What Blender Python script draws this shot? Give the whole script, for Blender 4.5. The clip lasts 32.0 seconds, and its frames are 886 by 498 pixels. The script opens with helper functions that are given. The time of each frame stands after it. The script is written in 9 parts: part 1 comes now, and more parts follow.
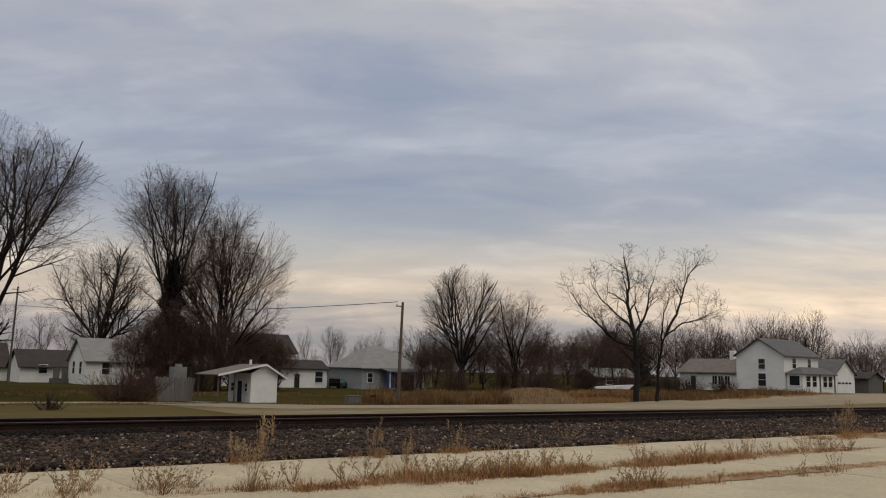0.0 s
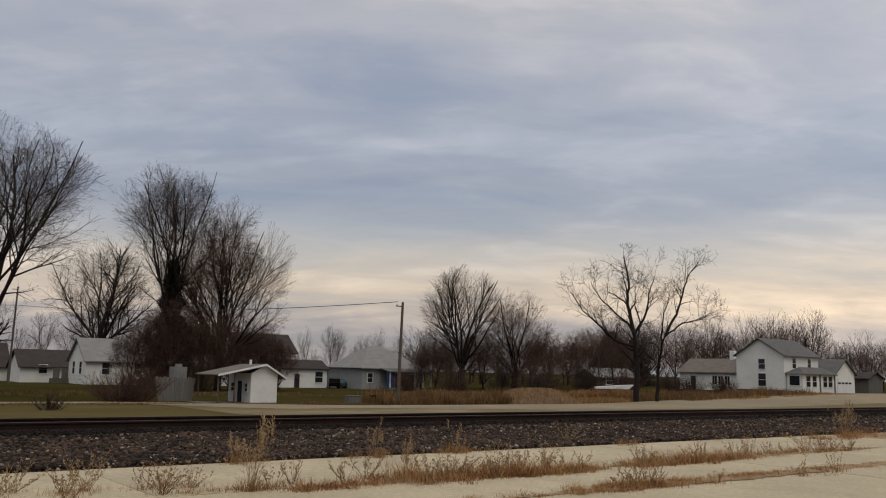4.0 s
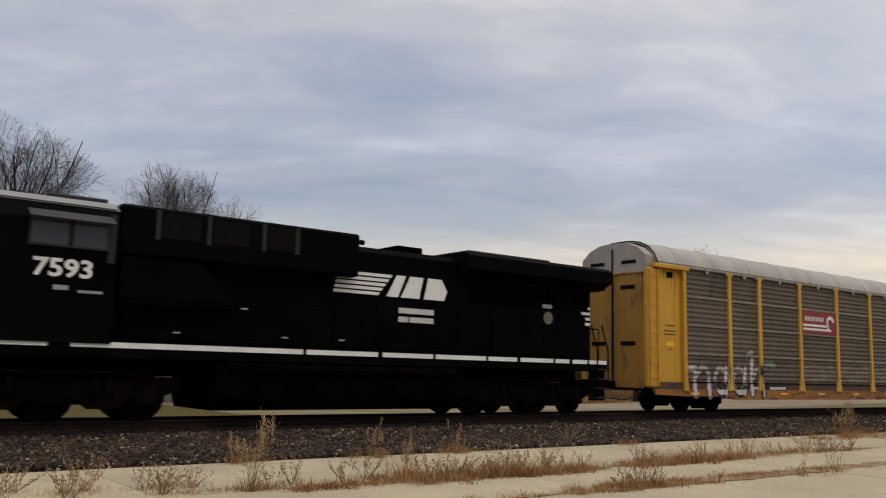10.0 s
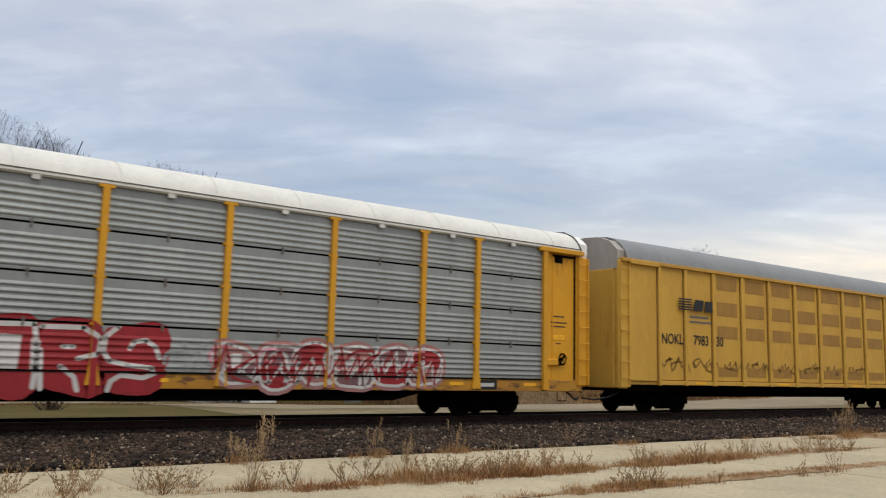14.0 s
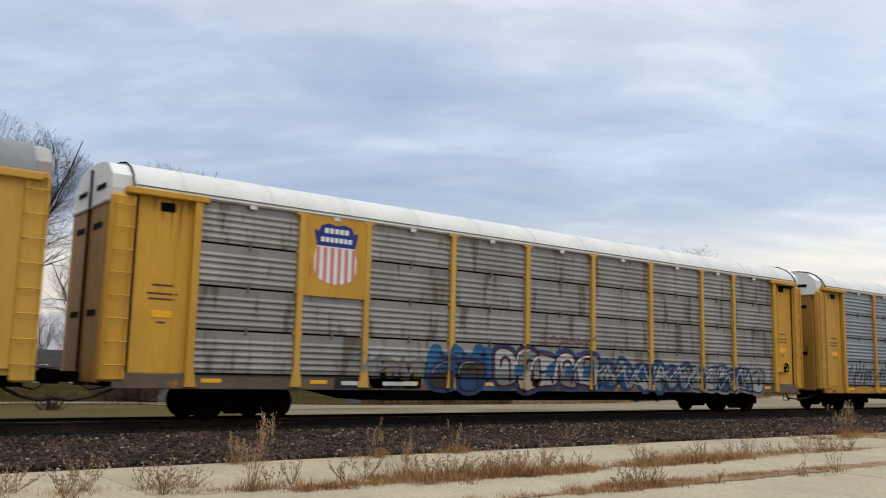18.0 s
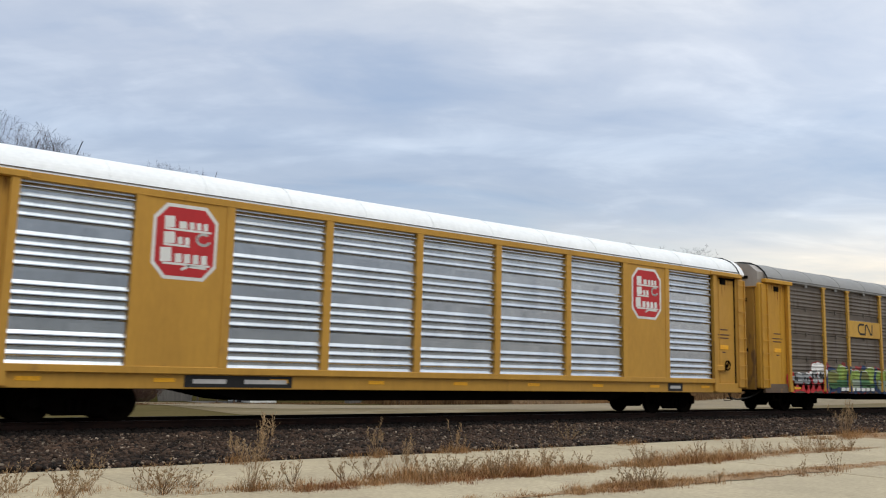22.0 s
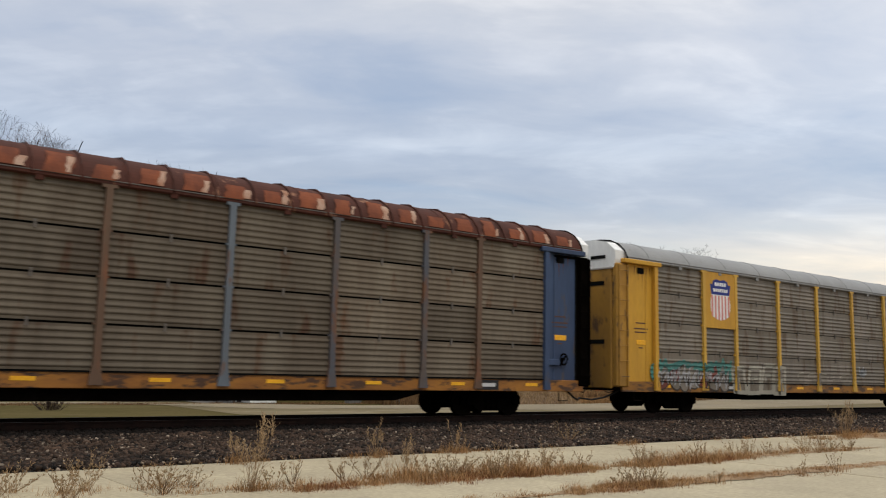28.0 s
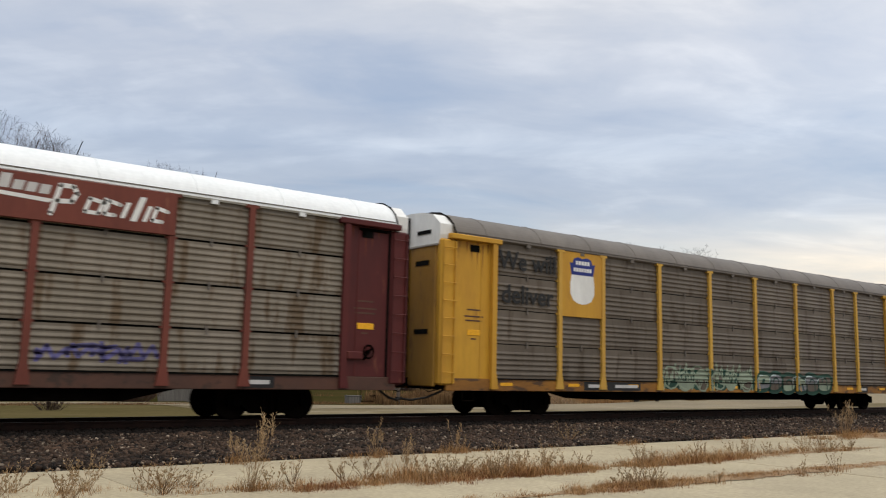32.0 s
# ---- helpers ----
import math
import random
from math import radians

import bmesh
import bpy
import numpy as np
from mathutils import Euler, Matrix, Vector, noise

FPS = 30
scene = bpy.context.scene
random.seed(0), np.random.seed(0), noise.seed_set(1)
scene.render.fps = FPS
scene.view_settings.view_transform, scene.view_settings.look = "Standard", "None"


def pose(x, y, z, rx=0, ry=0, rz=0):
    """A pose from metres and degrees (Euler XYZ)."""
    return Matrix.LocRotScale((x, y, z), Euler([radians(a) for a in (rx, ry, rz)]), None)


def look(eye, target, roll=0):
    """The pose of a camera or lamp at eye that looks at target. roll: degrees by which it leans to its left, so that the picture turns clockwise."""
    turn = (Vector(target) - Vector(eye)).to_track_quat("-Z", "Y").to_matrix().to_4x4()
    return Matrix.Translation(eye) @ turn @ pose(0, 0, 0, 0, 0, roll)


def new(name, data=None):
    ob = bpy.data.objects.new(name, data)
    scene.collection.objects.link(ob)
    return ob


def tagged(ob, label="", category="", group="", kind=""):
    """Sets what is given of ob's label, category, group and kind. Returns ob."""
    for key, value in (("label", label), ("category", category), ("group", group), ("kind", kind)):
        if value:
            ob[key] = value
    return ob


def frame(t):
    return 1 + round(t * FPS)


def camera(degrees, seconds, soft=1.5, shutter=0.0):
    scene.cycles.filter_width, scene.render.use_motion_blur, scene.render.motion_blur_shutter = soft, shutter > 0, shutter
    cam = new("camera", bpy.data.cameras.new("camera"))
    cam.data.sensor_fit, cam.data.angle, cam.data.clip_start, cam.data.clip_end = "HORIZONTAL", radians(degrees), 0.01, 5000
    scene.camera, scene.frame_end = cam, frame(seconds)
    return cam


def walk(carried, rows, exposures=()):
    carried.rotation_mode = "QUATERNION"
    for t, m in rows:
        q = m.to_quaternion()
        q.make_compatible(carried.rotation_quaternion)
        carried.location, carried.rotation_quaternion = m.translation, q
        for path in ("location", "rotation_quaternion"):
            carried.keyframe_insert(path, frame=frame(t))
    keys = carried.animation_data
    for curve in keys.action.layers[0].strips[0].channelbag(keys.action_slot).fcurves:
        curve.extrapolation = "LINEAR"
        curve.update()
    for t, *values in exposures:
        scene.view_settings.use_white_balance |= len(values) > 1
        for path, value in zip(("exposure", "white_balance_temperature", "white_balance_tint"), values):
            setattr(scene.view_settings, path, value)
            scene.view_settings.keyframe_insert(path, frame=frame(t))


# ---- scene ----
from mathutils import Quaternion

# The world: x runs along the railway, y across it, z up; the concrete pad by the camera is z = 0.
TRACK_Y = 20.67
RAIL_Z = 0.49
LIFT = 0.09  # the bodies of the cars ride this much higher over their trucks
EYE = (0.0, 0.0, 1.75)
YAW, PITCH, ROLL = radians(52.57), radians(8.0), 1.35
cam = camera(54.0, 32.0, soft=1.1, shutter=0.14)
AIM = (EYE[0] + math.cos(YAW) * math.cos(PITCH), EYE[1] + math.sin(YAW) * math.cos(PITCH), EYE[2] + math.sin(PITCH))
walk(cam, [(0.0, look(EYE, AIM, ROLL)), (32.0, look(EYE, AIM, ROLL))],
     exposures=[(0.0, 0.02, 6650, 10), (8.4, 0.02, 6650, 10), (9.0, 0.0, 6600, 9), (9.5, 0.10, 6500, 9), (10.0, 0.24, 6620, 10), (10.5, 0.34, 6500, 10), (11.0, 0.42, 6750, 10), (11.6, 0.53, 6650, 9), (12.5, 0.54, 6480, 8), (15.0, 0.54, 6300, 7), (18.0, 0.54, 6050, 7), (21.8, 0.58, 6150, 6), (22.5, 0.36, 6150, 7), (24.0, 0.28, 6100, 8), (25.0, 0.46, 6250, 7), (27.5, 0.50, 6380, 7), (32.0, 0.52, 6400, 7)])

# ---- sky and sun ----
world = bpy.data.worlds.new("dusk_sky")
scene.world = world
world.use_nodes = True


def sky_nodes(nt):
    N, L = nt.nodes, nt.links
    N.clear()

    def node(kind, **kw):
        n = N.new(kind)
        for k, v in kw.items():
            n.inputs[k].default_value = v
        return n

    def maths(op, a, b=None):
        n = N.new("ShaderNodeMath")
        n.operation = op
        for i, v in enumerate((a, b)):
            if v is None:
                continue
            if isinstance(v, (int, float)):
                n.inputs[i].default_value = v
            else:
                L.new(v, n.inputs[i])
        return n.outputs[0]

    def ramp(fac, stops):
        n = N.new("ShaderNodeValToRGB")
        e = n.color_ramp.elements
        while len(e) < len(stops):
            e.new(0.5)
        for el, (p, c) in zip(e, stops):
            el.position, el.color = p, (*c, 1)
        L.new(fac, n.inputs[0])
        return n.outputs[0]

    def mix(fac, a, b, mode="MIX"):
        n = N.new("ShaderNodeMix")
        n.data_type, n.blend_type = "RGBA", mode
        if isinstance(fac, (int, float)):
            n.inputs[0].default_value = fac
        else:
            L.new(fac, n.inputs[0])
        for i, v in ((6, a), (7, b)):
            if isinstance(v, tuple):
                n.inputs[i].default_value = (*v, 1)
            else:
                L.new(v, n.inputs[i])
        return n.outputs[2]

    coord = N.new("ShaderNodeTexCoord").outputs["Generated"]
    sep = N.new("ShaderNodeSeparateXYZ")
    L.new(coord, sep.inputs[0])
    x, y, z = sep.outputs
    # turn the axes so that u runs along the view to the right and v ahead
    u = maths("ADD", maths("MULTIPLY", x, math.sin(YAW)), maths("MULTIPLY", y, -math.cos(YAW)))
    v = maths("ADD", maths("MULTIPLY", x, math.cos(YAW)), maths("MULTIPLY", y, math.sin(YAW)))
    zz = maths("ADD", maths("MAXIMUM", z, 0.0), 0.20)
    pu, pv = maths("DIVIDE", u, zz), maths("DIVIDE", v, zz)
    comb = N.new("ShaderNodeCombineXYZ")
    L.new(maths("MULTIPLY", pu, 0.52), comb.inputs[0])
    L.new(pv, comb.inputs[1])

    def clouds(scale, detail, rough, off, dist=0.4):
        m = N.new("ShaderNodeMapping")
        m.inputs["Location"].default_value = off
        L.new(comb.outputs[0], m.inputs[0])
        n = node("ShaderNodeTexNoise", Scale=scale, Detail=detail, Roughness=rough, Distortion=dist)
        L.new(m.outputs[0], n.inputs["Vector"])
        return n.outputs[0]

    big = clouds(0.7, 3, 0.5, (9.4, 6.1, 2))
    mid = clouds(2.1, 6, 0.55, (7.3, 2.2, 4))
    wisps = clouds(5.0, 5, 0.55, (1.3, 5.2, 9), 0.5)
    body = maths("ADD", maths("MULTIPLY", big, 0.22), maths("ADD", maths("MULTIPLY", mid, 0.44), maths("MULTIPLY", wisps, 0.34)))
    # the height in the sky, with a cloudy edge
    h = maths("ADD", z, maths("MULTIPLY", maths("SUBTRACT", mid, 0.5), 0.10))
    grey = ramp(h, [(0.00, (0.30, 0.28, 0.29)), (0.05, (0.42, 0.38, 0.37)), (0.085, (0.66, 0.55, 0.44)), (0.115, (0.62, 0.55, 0.47)),
                    (0.150, (0.46, 0.46, 0.47)), (0.180, (0.36, 0.39, 0.45)), (0.26, (0.36, 0.40, 0.48)), (0.34, (0.43, 0.45, 0.51)),
                    (0.43, (0.50, 0.50, 0.53)), (0.62, (0.64, 0.64, 0.66)), (1.0, (1.0, 0.99, 0.97))])
    # behind the camera the sky lacks the evening glow
    far_side = ramp(h, [(0.00, (0.14, 0.14, 0.15)), (0.18, (0.20, 0.21, 0.23)), (0.45, (0.38, 0.39, 0.42)), (0.65, (0.62, 0.62, 0.63)), (1.0, (1.02, 1.01, 0.99))])
    turn = ramp(maths("ADD", maths("MULTIPLY", v, 0.5), 0.5), [(0.32, (0, 0, 0)), (0.62, (1, 1, 1))])
    grey = mix(turn, far_side, grey)
    puffs = ramp(body, [(0.38, (0.83, 0.875, 0.945)), (0.49, (0.99, 1.0, 1.02)), (0.62, (1.36, 1.32, 1.26))])
    side = ramp(maths("ADD", maths("MULTIPLY", u, 0.5), 0.5), [(0.25, (0.94, 0.95, 0.97)), (0.55, (1.0, 1.0, 1.0)), (0.72, (1.22, 1.19, 1.15))])
    cover = mix(1.0, mix(1.0, grey, puffs, "MULTIPLY"), side, "MULTIPLY")
    sky = N.new("ShaderNodeTexSky")
    sky.sky_type, sky.sun_disc = "NISHITA", False
    sky.sun_elevation, sky.sun_rotation = SUN_EL, SUN_ROT
    blue = mix(1.0, sky.outputs[0], (0.10, 0.10, 0.10), "MULTIPLY")
    gaps = ramp(mid, [(0.30, (0.25, 0.25, 0.25)), (0.46, (0.04, 0.04, 0.04))])
    total = mix(gaps, cover, blue)
    bg = N.new("ShaderNodeBackground")
    L.new(total, bg.inputs[0])
    bg.inputs[1].default_value = 1.0
    out = N.new("ShaderNodeOutputWorld")
    L.new(bg.outputs[0], out.inputs[0])


SUN_AZ = radians(244)  # behind the camera
SUN_EL = radians(63)
SUN_ROT = radians(90) - SUN_AZ
sky_nodes(world.node_tree)
sun = new("sun", bpy.data.lights.new("sun", "SUN"))
sun.data.energy, sun.data.angle, sun.data.color = 0.85, radians(35), (1.0, 0.95, 0.88)
SUN_FROM = Vector((math.cos(SUN_AZ) * math.cos(SUN_EL), math.sin(SUN_AZ) * math.cos(SUN_EL), math.sin(SUN_EL)))
sun.matrix_world = look(SUN_FROM * 50, (0, 0, 0))


# ---- materials ----
def surf(name, c1, c2, scale=1.0, rough=0.8, metal=0.0, bump=0.0, fine=8.0, stretch=(1, 1, 1), c3=None, spots=0.62, per="", spread=0.15, spec=0.3, grain=0.17):
    """A surface of two colours mixed at two scales, with an optional third in patches."""
    m = bpy.data.materials.new(name)
    m.use_nodes = True
    nt = m.node_tree
    N, L = nt.nodes, nt.links
    b = N["Principled BSDF"]
    tc = N.new("ShaderNodeTexCoord")
    mp = N.new("ShaderNodeMapping")
    mp.inputs["Scale"].default_value = stretch
    info = N.new("ShaderNodeObjectInfo")
    add = N.new("ShaderNodeVectorMath")
    add.operation = "ADD"
    shift = N.new("ShaderNodeVectorMath")
    shift.operation = "SCALE"
    shift.inputs[0].default_value = (37.0, 11.0, 23.0)
    L.new(info.outputs["Random"], shift.inputs["Scale"])
    L.new(tc.outputs["Object"], mp.inputs[0])
    L.new(mp.outputs[0], add.inputs[0])
    L.new(shift.outputs[0], add.inputs[1])

    def noise_tex(s, d):
        n = N.new("ShaderNodeTexNoise")
        n.inputs["Scale"].default_value, n.inputs["Detail"].default_value, n.inputs["Roughness"].default_value = s, d, 0.62
        L.new(add.outputs[0], n.inputs["Vector"])
        return n.outputs[0]

    def mixc(fac, a, c, mode="MIX"):
        n = N.new("ShaderNodeMix")
        n.data_type, n.blend_type = "RGBA", mode
        if isinstance(fac, float):
            n.inputs[0].default_value = fac
        else:
            L.new(fac, n.inputs[0])
        for i, v in ((6, a), (7, c)):
            if isinstance(v, tuple):
                n.inputs[i].default_value = (*v, 1)
            else:
                L.new(v, n.inputs[i])
        return n.outputs[2]

    def remap(v, a, c, lo=0.0, hi=1.0):
        n = N.new("ShaderNodeMapRange")
        n.inputs[1].default_value, n.inputs[2].default_value, n.inputs[3].default_value, n.inputs[4].default_value = a, c, lo, hi
        L.new(v, n.inputs[0])
        return n.outputs[0]

    big, small = noise_tex(scale, 5), noise_tex(scale * fine, 4)
    col = mixc(remap(big, 0.35, 0.65), c1, c2)
    if c3:
        col = mixc(remap(noise_tex(scale * 2.3, 6), spots, spots + 0.08), col, c3)
    col = mixc(1.0, col, mixc(remap(small, 0.3, 0.7), (1 - grain,) * 3, (1 + grain,) * 3), "MULTIPLY")
    if per:
        if per == "island":
            rnd = N.new("ShaderNodeNewGeometry").outputs["Random Per Island"]
        else:
            rnd = info.outputs["Random"]
        col = mixc(1.0, col, mixc(rnd, (1 - spread,) * 3, (1 + spread,) * 3), "MULTIPLY")
    L.new(col, b.inputs["Base Color"])
    b.inputs["Roughness"].default_value, b.inputs["Metallic"].default_value = rough, metal
    b.inputs["Specular IOR Level"].default_value = spec
    if bump:
        bp = N.new("ShaderNodeBump")
        bp.inputs["Strength"].default_value, bp.inputs["Distance"].default_value = min(bump, 1.0), 0.02
        L.new(small, bp.inputs["Height"])
        L.new(bp.outputs[0], b.inputs["Normal"])
    return m


def glow(name, colour, strength):
    m = bpy.data.materials.new(name)
    m.use_nodes = True
    b = m.node_tree.nodes["Principled BSDF"]
    b.inputs["Base Color"].default_value = (*colour, 1)
    b.inputs["Emission Color"].default_value = (*colour, 1)
    b.inputs["Emission Strength"].default_value = strength
    return m


def pane_mat(name, colour, rough=0.08):
    m = bpy.data.materials.new(name)
    m.use_nodes = True
    b = m.node_tree.nodes["Principled BSDF"]
    b.inputs["Base Color"].default_value = (*colour, 1)
    b.inputs["Roughness"].default_value = rough
    b.inputs["Specular IOR Level"].default_value = 0.5
    return m


M = dict(
    concrete=surf("concrete_slab", (0.398, 0.334, 0.226), (0.318, 0.268, 0.183), 0.5, 0.9, bump=0.3, fine=25, c3=(0.3242, 0.267, 0.1885), spots=0.60),
    soil=surf("dry_soil", (0.20, 0.13, 0.08), (0.13, 0.09, 0.06), 1.5, 0.95, bump=0.5),
    sand=surf("tan_soil", (0.289, 0.1913, 0.1062), (0.204, 0.1318, 0.07225), 2.5, 0.95, bump=0.4, fine=30, c3=(0.357, 0.2805, 0.1955), spots=0.62),
    grass=surf("winter_grass", (0.029, 0.029, 0.0085), (0.048, 0.037, 0.014), 0.12, 1.0, bump=0.4, fine=30, c3=(0.06864, 0.04479, 0.02023), spots=0.58, spec=0.0),
    verge=surf("dry_verge_grass", (0.070, 0.058, 0.024), (0.100, 0.078, 0.037), 0.16, 1.0, bump=0.5, fine=40, c3=(0.110, 0.086, 0.048), spots=0.60, stretch=(0.5, 1, 1), spec=0.0),
    shoulder=surf("gravel_shoulder", (0.160, 0.125, 0.070), (0.110, 0.087, 0.044), 0.14, 0.98, bump=0.5, fine=40, c3=(0.23, 0.19, 0.13), spots=0.57, stretch=(0.35, 1, 1), spec=0.1),
    gravel=surf("gravel_road", (0.2226, 0.1759, 0.1084), (0.1724, 0.138, 0.08673), 0.10, 0.95, bump=0.5, fine=40, c3=(0.2585, 0.2208, 0.1673), spots=0.60),
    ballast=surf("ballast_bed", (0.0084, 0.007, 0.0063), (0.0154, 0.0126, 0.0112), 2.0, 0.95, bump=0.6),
    # darkened for oil and also for the shade along the rail
    oily_shaded_stone=surf("oily_shaded_ballast_stone", (0.0056, 0.004, 0.0032), (0.0128, 0.0088, 0.0072), 1.2, 0.9, per="island", spread=0.6, spec=0.15),
    stone=surf("ballast_stone", (0.014, 0.0082, 0.0055), (0.056, 0.0335, 0.022), 1.2, 0.9, per="island", spread=0.9),
    pale_stone=surf("pale_stone", (0.26, 0.205, 0.155), (0.11, 0.082, 0.060), 2.0, 0.9, per="island", spread=0.75),
    rail=surf("rusty_rail", (0.0135, 0.00605, 0.00405), (0.027, 0.011, 0.0063), 3.0, 0.75, 0.3),
    rail_top=surf("worn_rail_top", (0.10, 0.085, 0.075), (0.07, 0.058, 0.05), 3.0, 0.55, 0.5),
    tie=surf("creosoted_tie", (0.016, 0.012, 0.010), (0.028, 0.021, 0.017), 4.0, 0.95, bump=0.5, per="object"),
    bark=surf("bark", (0.0117, 0.008208, 0.00672), (0.02025, 0.01512, 0.01218), 0.8, 0.95, bump=0.5),
    twig=surf("twigs", (0.0408, 0.0255, 0.0187), (0.0595, 0.03825, 0.02805), 0.3, 0.95),
    twig_red=surf("reddish_twigs", (0.066, 0.036, 0.026), (0.095, 0.054, 0.04), 0.3, 0.95),
    evergreen=surf("evergreen_needles", (0.006, 0.006, 0.005), (0.013, 0.012, 0.009), 0.8, 0.95, per="island", spread=0.3),
    straw=surf("dry_grass", (0.235, 0.115, 0.042), (0.36, 0.205, 0.085), 2.0, 0.9, per="island", spread=0.35),
    russet=surf("russet_dead_weed", (0.150, 0.056, 0.020), (0.23, 0.098, 0.036), 2.0, 0.95, per="island", spread=0.4),
    straw_pale=surf("pale_stalks", (0.342, 0.234, 0.126), (0.243, 0.1485, 0.072), 2.0, 0.9, per="island", spread=0.3),
    brush=surf("brown_brush", (0.125, 0.066, 0.027), (0.20, 0.115, 0.05), 0.6, 0.95, per="island", spread=0.35),
    white_wall=surf("white_siding", (0.76, 0.75, 0.71), (0.69, 0.68, 0.64), 0.5, 0.7, fine=6, stretch=(1, 1, 1.5), c3=(0.56, 0.54, 0.49), spots=0.70, grain=0.04),
    grey_wall=surf("blue_grey_siding", (0.30, 0.305, 0.305), (0.25, 0.255, 0.257), 0.6, 0.7, stretch=(1, 1, 5)),
    blue_wall=surf("teal_siding", (0.07, 0.11, 0.13), (0.055, 0.085, 0.10), 0.6, 0.7, stretch=(1, 1, 5)),
    brick=surf("brown_brick", (0.16, 0.085, 0.06), (0.12, 0.07, 0.05), 2.0, 0.9),
    roof_grey=surf("grey_shingles", (0.1054, 0.1028, 0.1001), (0.07905, 0.07638, 0.07638), 0.8, 0.9, bump=0.4, fine=14, stretch=(1, 1, 3)),
    roof_light=surf("pale_shingles", (0.2104, 0.204, 0.1976), (0.1658, 0.1625, 0.1594), 0.8, 0.9, bump=0.4, fine=14, stretch=(1, 1, 3)),
    roof_dark=surf("dark_shingles", (0.028, 0.021, 0.020), (0.042, 0.033, 0.031), 0.8, 0.9, bump=0.4, fine=14, stretch=(1, 1, 3)),
    roof_brown=surf("brown_shingles", (0.105, 0.09, 0.078), (0.14, 0.12, 0.105), 0.8, 0.9, bump=0.4, fine=14, stretch=(1, 1, 3)),
    trim=surf("white_trim", (0.74, 0.74, 0.73), (0.66, 0.66, 0.65), 1.0, 0.6),
    dark_in=surf("dark_opening", (0.015, 0.014, 0.014), (0.025, 0.023, 0.022), 1.0, 0.8),
    pane=pane_mat("window_glass", (0.02, 0.022, 0.026)),
    orange_paint=surf("orange_paint", (0.40, 0.12, 0.04), (0.30, 0.09, 0.03), 1.0, 0.7),
    blue_paint=surf("blue_tarp", (0.018, 0.042, 0.15), (0.024, 0.054, 0.18), 1.0, 0.6),
    wood=surf("weathered_boards", (0.0992, 0.0899, 0.0806), (0.1426, 0.1302, 0.1178), 1.5, 0.9, stretch=(6, 6, 0.6), per="object"),
    pole=surf("pole_wood", (0.085, 0.065, 0.052), (0.12, 0.095, 0.078), 1.5, 0.9, stretch=(6, 6, 0.5)),
    wire=surf("wire", (0.03, 0.03, 0.03), (0.04, 0.04, 0.04), 1.0, 0.6),
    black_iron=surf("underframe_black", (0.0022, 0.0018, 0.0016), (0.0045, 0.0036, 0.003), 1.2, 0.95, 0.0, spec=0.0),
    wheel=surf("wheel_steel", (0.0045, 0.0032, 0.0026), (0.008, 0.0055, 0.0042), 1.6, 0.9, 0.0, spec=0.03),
    tread=surf("polished_tread", (0.24, 0.23, 0.22), (0.16, 0.15, 0.15), 2.0, 0.4, 0.8),
    rubber=surf("air_hose_rubber", (0.018, 0.017, 0.016), (0.03, 0.028, 0.026), 2.0, 0.7),
)


